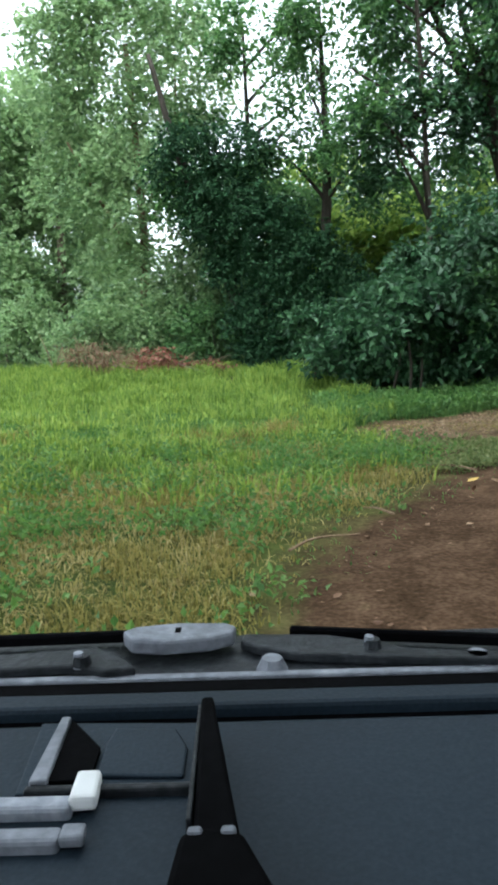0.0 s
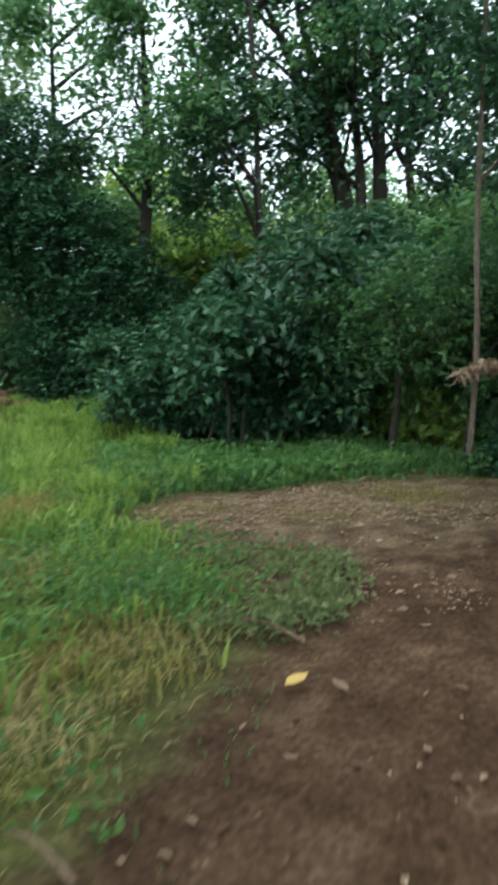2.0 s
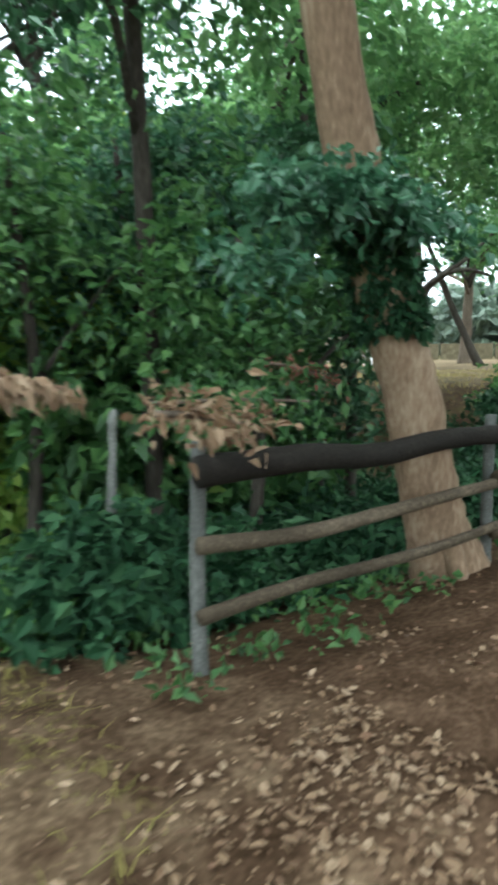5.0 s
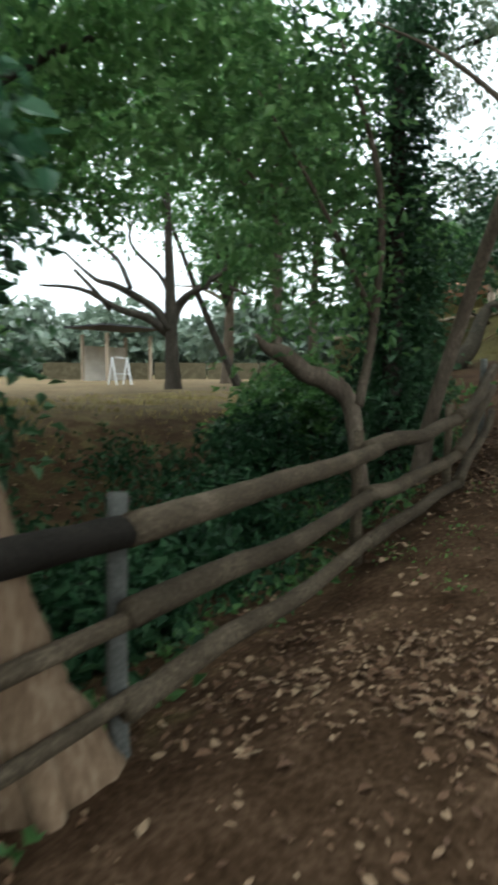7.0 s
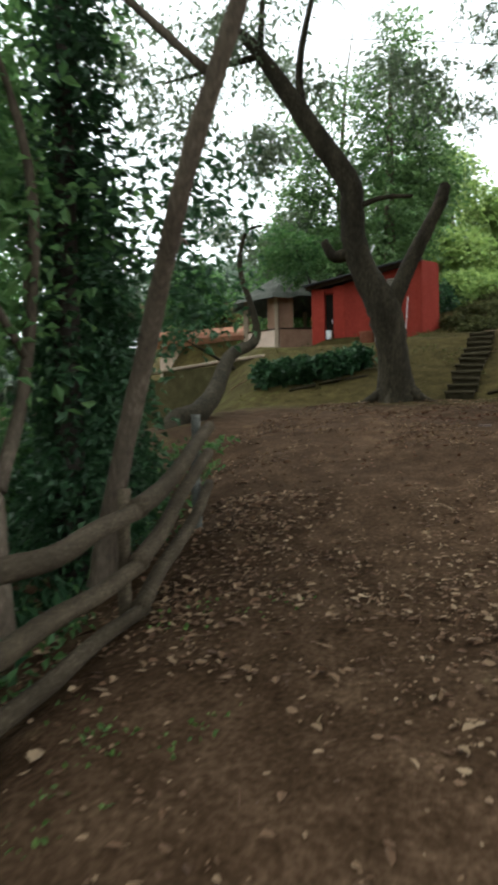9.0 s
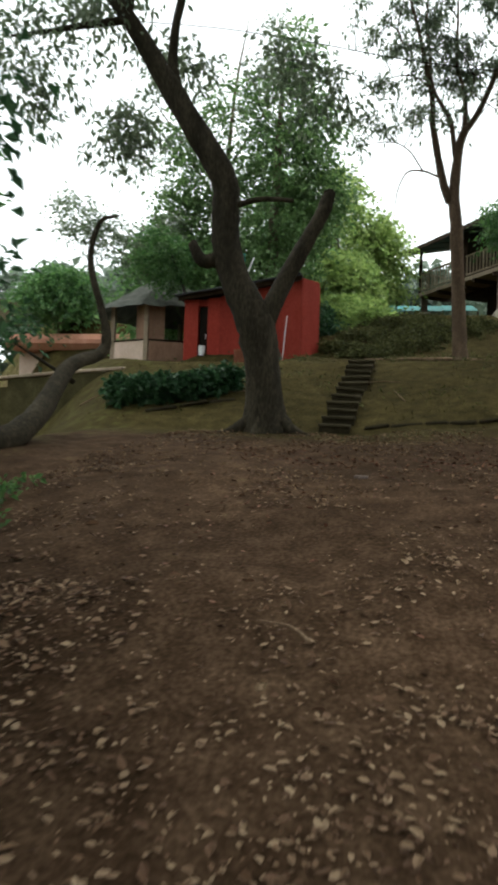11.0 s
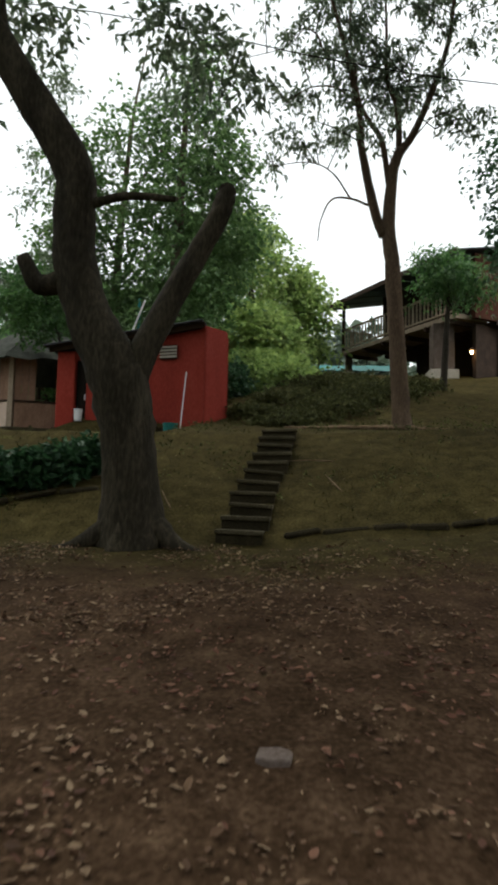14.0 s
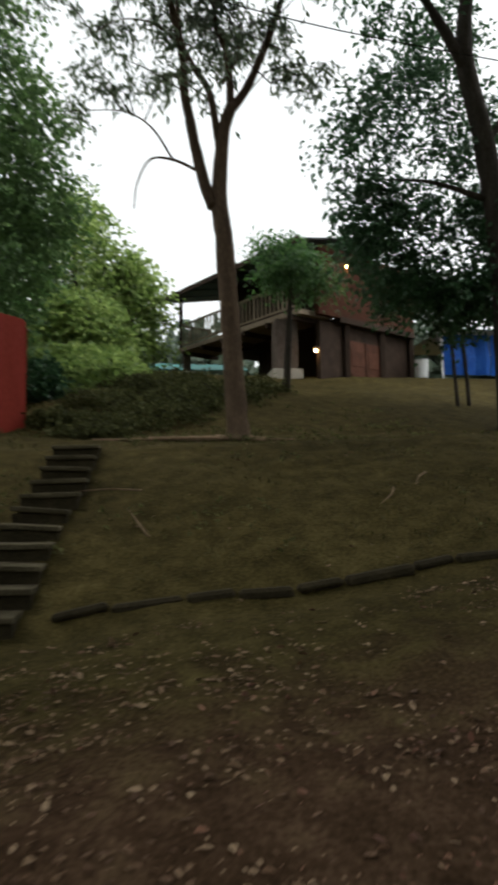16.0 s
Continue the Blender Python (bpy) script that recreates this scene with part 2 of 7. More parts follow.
WHITE = surface("white_plastic", [(0.3, (0.55, 0.55, 0.55)), (0.55, (0.7, 0.7, 0.7)), (0.8, (0.8, 0.8, 0.8))], 2, 20, 0.5, 0.1)


def ground_material():
    m, n, l = nodes_of("ground_cover")
    b = n["Principled BSDF"]
    co = n.new("ShaderNodeTexCoord")

    def noise_at(scale, detail=5.0):
        t = n.new("ShaderNodeTexNoise")
        t.inputs["Scale"].default_value, t.inputs["Detail"].default_value = scale, detail
        l.new(co.outputs["Object"], t.inputs["Vector"])
        return t

    big, mid, fine = noise_at(0.45), noise_at(3.5), noise_at(28)
    add = n.new("ShaderNodeMath")
    add.operation = "MULTIPLY_ADD"
    add.inputs[1].default_value = 0.5
    l.new(fine.outputs[0], add.inputs[0])
    hm = n.new("ShaderNodeMath")
    hm.operation = "MULTIPLY"
    hm.inputs[1].default_value = 0.5
    l.new(mid.outputs[0], hm.inputs[0])
    l.new(hm.outputs[0], add.inputs[2])
    earth = ramp(n, [(0.3, (0.02, 0.0115, 0.0062)), (0.48, (0.05, 0.0295, 0.0168)), (0.62, (0.088, 0.0545, 0.032)), (0.8, (0.155, 0.103, 0.064))])
    moss = ramp(n, [(0.3, (0.0165, 0.013, 0.0047)), (0.48, (0.04, 0.0312, 0.0109)), (0.62, (0.067, 0.0525, 0.019)), (0.8, (0.112, 0.089, 0.036))])
    sand = ramp(n, [(0.3, (0.05, 0.034, 0.019)), (0.48, (0.105, 0.074, 0.042)), (0.62, (0.16, 0.115, 0.068)), (0.8, (0.24, 0.18, 0.115))])
    turf = ramp(n, [(0.3, (0.018, 0.028, 0.008)), (0.5, (0.045, 0.058, 0.014)), (0.8, (0.11, 0.105, 0.035))])
    for r in (earth, moss, turf, sand):
        l.new(add.outputs[0], r.inputs[0])

    def blend(attribute, below, above):
        at = n.new("ShaderNodeAttribute")
        at.attribute_name = attribute
        w = n.new("ShaderNodeMath")
        w.operation = "MULTIPLY_ADD"
        w.inputs[1].default_value = 1.6
        l.new(at.outputs["Fac"], w.inputs[0])
        o = n.new("ShaderNodeMath")
        o.operation = "MULTIPLY_ADD"
        o.inputs[1].default_value, o.inputs[2].default_value = 1.6, -1.1
        l.new(mid.outputs[0], o.inputs[0])
        l.new(o.outputs[0], w.inputs[2])
        w.use_clamp = True
        x = n.new("ShaderNodeMix")
        x.data_type = "RGBA"
        l.new(w.outputs[0], x.inputs[0])
        l.new(below, x.inputs[6])
        l.new(above, x.inputs[7])
        return x.outputs[2]

    c = blend("moss", earth.outputs[0], moss.outputs[0])
    c = blend("sand", c, sand.outputs[0])
    c = blend("turf", c, turf.outputs[0])
    hs = n.new("ShaderNodeHueSaturation")
    span = n.new("ShaderNodeMapRange")
    span.inputs["From Min"].default_value, span.inputs["From Max"].default_value = 0.3, 0.7
    span.inputs["To Min"].default_value, span.inputs["To Max"].default_value = 0.75, 1.2
    l.new(big.outputs[0], span.inputs["Value"])
    l.new(span.outputs[0], hs.inputs["Value"])
    l.new(c, hs.inputs["Color"])
    l.new(hs.outputs[0], b.inputs["Base Color"])
    b.inputs["Roughness"].default_value = 0.95
    b.inputs["Specular IOR Level"].default_value = 0.03
    bp = n.new("ShaderNodeBump")
    bp.inputs["Strength"].default_value, bp.inputs["Distance"].default_value = 0.7, 0.03
    l.new(add.outputs[0], bp.inputs["Height"])
    l.new(bp.outputs[0], b.inputs["Normal"])
    return m


GROUND = ground_material()


# ---- mesh helpers ----
def mesh_of(name, verts, faces, material, smooth=True):
    """A mesh from arrays: verts (n, 3), faces (m, 3 or 4)."""
    verts, faces = np.asarray(verts, np.float32), np.asarray(faces, np.int32)
    me = bpy.data.meshes.new(name)
    k = faces.shape[1]
    me.vertices.add(len(verts))
    me.vertices.foreach_set("co", verts.ravel())
    me.loops.add(faces.size)
    me.loops.foreach_set("vertex_index", faces.ravel())
    me.polygons.add(len(faces))
    me.polygons.foreach_set("loop_start", np.arange(0, faces.size, k, dtype=np.int32))
    me.polygons.foreach_set("use_smooth", np.full(len(faces), smooth))
    me.materials.append(material)
    me.update(calc_edges=True)
    return me


def thing(name, at, label, category, group="", kind=""):
    ob = new(name)
    ob.location = at
    return tagged(ob, label, category, group, kind)


def under(ob, parent):
    """Puts ob under parent, keeping its place in the world."""
    ob.parent = parent
    root = Vector((0, 0, 0))
    p = parent
    while p:
        root += Vector(p.location)
        p = p.parent
    ob.location = Vector(ob.location) - root
    return ob


def part(name, bm, material, parent, label=""):
    """A bmesh, in world coordinates, as one mesh under a thing or a part."""
    me = bpy.data.meshes.new(name)
    bm.to_mesh(me)
    bm.free()
    me.materials.append(material)
    ob = new(name, me)
    if parent:
        under(ob, parent)
    return tagged(ob, label)


def part_np(name, arrays, material, parent, label="", smooth=True):
    ob = new(name, mesh_of(name, *arrays, material, smooth))
    if parent:
        under(ob, parent)
    return tagged(ob, label)


def smooth_line(points, n):
    """A smooth line through points (Catmull-Rom), n samples to each span."""
    p = np.array(points, float)
    p = np.vstack([2 * p[0] - p[1], p, 2 * p[-1] - p[-2]])
    out = []
    for i in range(1, len(p) - 2):
        for t in np.arange(n) / n:
            a, b, c, d = p[i - 1], p[i], p[i + 1], p[i + 2]
            out.append(0.5 * (2 * b + (c - a) * t + (2 * a - 5 * b + 4 * c - d) * t * t + (3 * b - a - 3 * c + d) * t ** 3))
    out.append(p[-2])
    return np.array(out)


def tube(points, sides=10, n=5, rough=0.06, seed=0):
    """A round limb along points of (x, y, z, radius), slightly uneven, closed at both ends."""
    rng = np.random.default_rng(seed)
    q = smooth_line(points, n)
    c, r = q[:, :3], np.maximum(q[:, 3], 0.002)
    d = np.gradient(c, axis=0)
    d /= np.linalg.norm(d, axis=1)[:, None]
    ref = np.where(np.abs(d[:, 2:3]) > 0.9, [[1.0, 0, 0]], [[0, 0, 1.0]])
    u = np.cross(d, ref)
    u /= np.linalg.norm(u, axis=1)[:, None]
    for i in range(1, len(u)):
        k = u[i - 1] - d[i] * (u[i - 1] @ d[i])
        u[i] = k / np.linalg.norm(k)
    v = np.cross(d, u)
    a = np.linspace(0, 2 * np.pi, sides, endpoint=False)
    wob = 1 + rough * rng.normal(size=(len(c), sides)) + rough * 1.5 * np.sin(3 * a + rng.uniform(0, 6))[None]
    ring = c[:, None] + (r[:, None] * wob)[..., None] * (np.cos(a)[None, :, None] * u[:, None] + np.sin(a)[None, :, None] * v[:, None])
    verts = ring.reshape(-1, 3)
    i, j = np.meshgrid(np.arange(len(c) - 1), np.arange(sides), indexing="ij")
    k = (j + 1) % sides
    faces = np.stack([i * sides + j, i * sides + k, (i + 1) * sides + k, (i + 1) * sides + j], -1).reshape(-1, 4)
    m = len(verts)
    verts = np.vstack([verts, c[:1], c[-1:]])
    j = np.arange(sides)
    k = (j + 1) % sides
    e = (len(c) - 1) * sides
    caps = np.vstack([np.stack([k, j, np.full(sides, m), np.full(sides, m)], -1), np.stack([e + j, e + k, np.full(sides, m + 1), np.full(sides, m + 1)], -1)])
    return verts, faces, caps[:, :3]


def joined(tubes):
    """Several tubes as one array pair of triangles."""
    vs, fs, k = [], [], 0
    for v, q, c in tubes:
        vs.append(v)
        fs += [np.vstack([q[:, [0, 1, 2]], q[:, [0, 2, 3]], c]) + k]
        k += len(v)
    return np.vstack(vs), np.vstack(fs)


def unit(v):
    return v / np.maximum(np.linalg.norm(v, axis=-1, keepdims=True), 1e-9)


def leaf_quads(at, along, size, width, rng, fold=0.15):
    """One folded four-cornered leaf at every place, lying along its direction."""
    n = len(at)
    side = unit(np.cross(along, unit(rng.normal(size=(n, 3)) * 0.55 + np.array([0, 0, 0.8]))))
    up = np.cross(side, along)
    s = np.asarray(size)[:, None] if np.ndim(size) else np.full((n, 1), size)
    a, b = at, at + along * s * 0.45 + side * s * width / 2 + up * s * fold
    c, d = at + along * s - up * s * fold * 0.8, at + along * s * 0.45 - side * s * width / 2 + up * s * fold
    verts = np.stack([a, b, c, d], 1).reshape(-1, 3)
    return verts, np.arange(4 * n).reshape(-1, 4)


def broad_leaves(at, along, size, width, rng, fold=0.12):
    """Broad pointed leaves, folded along the midrib: two four-cornered halves each."""
    n = len(at)
    side = unit(np.cross(along, unit(rng.normal(size=(n, 3)) + np.array([0, 0, 1.2]))))
    up = np.cross(side, along)
    s = np.asarray(size)[:, None]
    a, tip = at, at + along * s - up * s * fold * 1.2
    l1, r1 = (at + along * s * 0.28 + k * side * s * width * 0.5 + up * s * fold for k in (1, -1))
    l2, r2 = (at + along * s * 0.68 + k * side * s * width * 0.36 + up * s * fold * 0.5 for k in (1, -1))
    verts = np.stack([a, l1, l2, tip, r2, r1], 1).reshape(-1, 3)
    k = 6 * np.arange(n)[:, None]
    return verts, np.concatenate([k + [0, 1, 2, 3], k + [0, 3, 4, 5]], 0)


def clump(centre, radii, sprigs, per, size, rng, width=0.5, droop=0.35, spread=0.3, shell=0.5, broad=False):
    """Leafy sprays that fill an ellipsoid more densely towards its outside: each spray is a short drooping twig with leaves to both sides, so that gaps stay between them."""
    d = unit(rng.normal(size=(sprigs, 3)))
    r = (shell + (1 - shell) * rng.random((sprigs, 1))) ** 0.7 * (0.75 + 0.35 * rng.random((sprigs, 1)))
    c = np.array(centre) + d * r * np.array(radii)
    twig = unit(d * np.array([1, 1, 0.5]) + rng.normal(size=(sprigs, 3)) * np.array([0.7, 0.7, 0.35]) + np.array([0, 0, -0.4 * droop]))
    reach = rng.random((sprigs, 1, 1)) * 0.8 + 0.7
    f = np.tile(np.linspace(-1.0, 1.0, per)[None, :, None], (sprigs, 1, 1))
    at = c[:, None] + twig[:, None] * f * reach * spread * 1.5
    at = at + np.array([0, 0, -1.0]) * (f + 1) ** 2 * spread * 0.16 + rng.normal(size=(sprigs, per, 3)) * spread * np.array([0.42, 0.42, 0.3])
    out = unit(np.cross(twig, np.array([0, 0, 1.0])))[:, None] * np.where(np.arange(per) % 2, 1.0, -1.0)[None, :, None]
    along = unit(twig[:, None] * 0.6 + out * 0.75 + rng.normal(size=(sprigs, per, 3)) * 0.5 + np.array([0, 0, -0.75 * droop]))
    n = sprigs * per
    return (broad_leaves if broad else leaf_quads)(at.reshape(n, 3), along.reshape(n, 3), size * (0.6 + 0.8 * rng.random(n)), width * 1.15, rng)


def gather(arrays):
    vs, fs, k = [], [], 0
    for v, f in arrays:
        vs.append(v)
        fs.append(f + k)
        k += len(v)
    return np.vstack(vs), np.vstack(fs)


def box(bm, x0, y0, z0, x1, y1, z1, bevel=0.0):
    made = bmesh.ops.create_cube(bm, size=1.0, matrix=Matrix.LocRotScale(((x0 + x1) / 2, (y0 + y1) / 2, (z0 + z1) / 2), None, (abs(x1 - x0), abs(y1 - y0), abs(z1 - z0))))
    if bevel:
        edges = list({e for v in made["verts"] for e in v.link_edges})
        bmesh.ops.bevel(bm, geom=edges, offset=bevel, segments=2, affect="EDGES", profile=0.5)
    return bm


def beam(bm, a, b, w, h, bevel=0.0):
    """A squared beam from a to b, w wide and h high."""
    a, b = Vector(a), Vector(b)
    d = b - a
    m = Matrix.Translation((a + b) / 2) @ d.to_track_quat("Y", "Z").to_matrix().to_4x4() @ Matrix.Diagonal((w, d.length, h, 1))
    made = bmesh.ops.create_cube(bm, size=1.0, matrix=m)
    if bevel:
        edges = list({e for v in made["verts"] for e in v.link_edges})
        bmesh.ops.bevel(bm, geom=edges, offset=bevel, segments=1, affect="EDGES")
    return bm


# ---- the ground ----
def step01(a, b, x):
    t = np.clip((np.asarray(x, float) - a) / (b - a), 0, 1)
    return t * t * (3 - 2 * t)


def rise(x, y):
    """The height of the ground: a track that climbs, a ditch behind the fence, a field beyond it, a terraced hill ahead."""
    x, y = np.asarray(x, float), np.asarray(y, float)
    z = np.interp(x, [-60, -3, 0, 2.5, 6.4, 8.5, 12.3, 16.2, 19.1, 21.5, 24.5, 27.7, 32.3, 36.0, 46, 52, 60, 160], [0.6, 0.05, 0, 0.1, 0.45, 0.53, 0.87, 1.38, 1.95, 2.38, 2.75, 3.0, 5.0, 5.65, 8.9, 10.0, 11.2, 19])
    z = z - 0.42 * step01(32.3, 33.8, x) * (1 - step01(35.75, 36.0, x)) * step01(12.75, 13.6, y) * (1 - step01(16.6, 18, y))
    z = z + 0.11 * np.clip(10.3 - y, 0, 6) * step01(23.5, 27.5, x) * (1 - step01(29, 35, x))
    near = z + step01(13, 30, y) * 0.9 * (1 - step01(2, 7, x))
    ditch = np.interp(x, [3, 7, 9, 14, 18, 22, 27, 32], [0.5, 0.3, 0.2, 0.4, 1.2, 2.2, 2.9, 4.6])
    field = 1.75 + 0.02 * (x - 15) + 0.012 * (y - 18)
    w = step01(10.9 + 0.15 * np.clip(x - 8.5, 0, 20), 13.2 + 0.15 * np.clip(x - 8.5, 0, 20), y) * step01(5.8, 8, x) * (1 - step01(19, 23, x))
    z = near * (1 - w) + ditch * w
    f = step01(15.5, 19.5, y) * step01(5.5, 10, x) * (1 - step01(27, 34, x - 1.6 * (y - 18)))
    z = z * (1 - f) + np.maximum(field, 0) * f
    shelf = step01(15.9, 17.2, y) * (1 - step01(43, 47, x)) * (1 - step01(30, 40, y))
    return z * (1 - shelf) + np.minimum(z, 5.3) * shelf


EDGE = [(-3.0, -8), (-0.7, 0), (0.1, 4.1), (0.55, 5.7), (1.5, 6.8), (2.5, 8.5), (2.3, 10.5), (1.9, 12.6), (2.6, 13.5), (5.0, 12.9), (7.6, 12.7), (8.0, 11.9), (10.3, 11.9), (15.2, 12.6), (17.2, 12.95), (20.5, 14.6), (26, 15.2)]


def side_of_edge(x, y):
    """Signed distance from the border between track and green: positive on the green side."""
    x, y = np.asarray(x, float), np.asarray(y, float)
    best, sign = np.full(x.shape, 1e9), np.ones(x.shape)
    for (ax, ay), (bx, by) in zip(EDGE, EDGE[1:]):
        dx, dy = bx - ax, by - ay
        t = np.clip(((x - ax) * dx + (y - ay) * dy) / (dx * dx + dy * dy), 0, 1)
        d = np.hypot(x - ax - t * dx, y - ay - t * dy)
        s = np.sign(dx * (y - ay) - dy * (x - ax))
        closer = d < best - 1e-6
        best, sign = np.where(closer, d, best), np.where(closer, s, sign)
    return best * sign


def axis(fine0, fine1, step, far0, far1):
    return np.concatenate([-np.geomspace(-far0, -(fine0 - 2), 24) if fine0 - 2 < 0 else np.linspace(far0, fine0 - 2, 24), np.arange(fine0, fine1, step), np.geomspace(fine1 + 2, far1, 26)])


gx, gy = axis(-9, 37, 0.16, -700, 900), axis(-2.5, 24, 0.16, -700, 900)
gx = np.concatenate([gx[gx < 37], np.arange(37, 60, 0.5), np.geomspace(62, 900, 22)])
X, Y = np.meshgrid(gx, gy, indexing="ij")
rng = np.random.default_rng(4)
bumps = np.array([noise.noise((x * 0.8, y * 0.8, 0)) * 0.05 + noise.noise((x * 2.7, y * 2.7, 4)) * 0.02 for x, y in zip(X.ravel(), Y.ravel())]).reshape(X.shape)
Z = rise(X, Y) + bumps
green = side_of_edge(X, Y)
nx, ny = X.shape
i, j = np.meshgrid(np.arange(nx - 1), np.arange(ny - 1), indexing="ij")
quads = np.stack([i * ny + j, (i + 1) * ny + j, (i + 1) * ny + j + 1, i * ny + j + 1], -1).reshape(-1, 4)
ground = new("ground", mesh_of("ground", np.stack([X, Y, Z], -1).reshape(-1, 3), quads, GROUND))
tagged(ground, "reddish-brown dirt track with grassy verges and a bare slope", "ground", kind="structure")
turf = np.clip(0.5 + green * 0.9, 0, 1) * (1 - 0.75 * step01(5.5, 8, X)) * (1 - step01(30, 60, X))
turf = np.maximum(turf, 0.5 * step01(40, 90, np.hypot(X, Y)))
moss = step01(23.5, 27.5, X - 0.15 * np.abs(Y - 10))
sand = step01(17.6, 19.5, Y) * step01(8, 12, X) * (1 - step01(24, 30, X - 1.6 * (Y - 18)))
bend = np.clip(1.3 - np.hypot((X - 4.3) / 3.4, (Y - 11.6) / 2.8), 0, 1)
sand = np.maximum(sand, 0.75 * bend)
for name, values in (("turf", turf), ("moss", np.clip(moss, 0, 1)), ("sand", np.clip(sand, 0, 1))):
    ground.data.attributes.new(name, "FLOAT", "POINT").data.foreach_set("value", values.ravel().astype(np.float32))


def on_ground(x, y, up=0.0):
    return float(rise(x, y)) + up


# ---- trees and bushes ----
def crown_mesh(name, clumps, material, parent, size, seed, width=0.5, per=14, spread=0.28, droop=0.35, label="", shell=0.5, broad=False):
    """clumps: (x, y, z, rx, ry, rz, sprigs)."""
    r = np.random.default_rng(seed)
    return part_np(name, gather([clump(c[:3], c[3:6], int(c[6]), per, size, r, width, droop, spread, shell, broad) for c in clumps]), material, parent, label, smooth=False)


def tree(name, label, trunk, limbs=(), clumps=(), leaf=None, bark=None, size=0.16, seed=0, category="tree", group="", sides=12, **kw):
    """A tree: a trunk and limbs along (x, y, z, radius), a crown of leaf clumps."""
    x, y, z, _ = trunk[0]
    root = thing(name, (x, y, z), label, category, group)
    part_np("trunk", joined([tube(trunk, sides, 6, 0.04, seed)]), bark or BARK, root)
    for k, limb in enumerate(limbs):
        part_np("limb", joined([tube(limb, 8, 5, 0.05, seed + 7 + k)]), bark or BARK, root)
    if clumps:
        crown_mesh("crown", clumps, leaf or LEAF, root, size, seed + 3, **kw)
    return root


def bush(name, label, clumps, leaf, size=0.16, seed=0, category="bush", group="", stems=4, **kw):
    """A bush: thin stems from the ground and leaf clumps."""
    cx, cy = np.mean([c[0] for c in clumps]), np.mean([c[1] for c in clumps])
    z = on_ground(cx, cy)
    root = thing(name, (cx, cy, z), label, category, group)
    r = np.random.default_rng(seed + 50)
    for k in range(stems):
        c = clumps[k % len(clumps)]
        bx, by = c[0] + r.normal() * 0.25 * c[3], c[1] + r.normal() * 0.25 * c[4]
        g = on_ground(bx, by, -0.1)
        top = (c[0] + r.normal() * 0.4 * c[3], c[1] + r.normal() * 0.4 * c[4], c[2] + 0.3 * c[5])
        part_np("stem", joined([tube([(bx, by, g, 0.035), ((bx + top[0]) / 2 + 0.1, (by + top[1]) / 2, (g + top[2]) / 2, 0.028), (*top, 0.01)], 6, 4, 0.05, seed + k)]), BARK_DARK, root)
    crown_mesh("foliage", clumps, leaf, root, size, seed, **kw)
    return root


def scatter_clumps(n, xr, yr, zr, radius, sprigs, seed):
    r = np.random.default_rng(seed)
    out = []
    for _ in range(n):
        s = radius * (0.7 + 0.6 * r.random())
        out.append((r.uniform(*xr), r.uniform(*yr), r.uniform(*zr), s, s, s * 0.75, sprigs))
    return out


# far woods that close the view
def far_woods():
    r = np.random.default_rng(11)
    arrays = []
    for a in np.linspace(-70, 250, 120):
        d = r.uniform(75, 110)
        x, y = 10 + d * math.cos(radians(a)), 12 + d * math.sin(radians(a))
        z = on_ground(x, y)
        h = r.uniform(7, 10)
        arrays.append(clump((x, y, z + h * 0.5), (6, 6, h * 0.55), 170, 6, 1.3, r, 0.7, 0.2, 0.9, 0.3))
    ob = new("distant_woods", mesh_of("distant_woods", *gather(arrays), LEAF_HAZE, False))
    return tagged(ob, "distant belt of green woodland trees", "woods", kind="stuff")


far_woods()

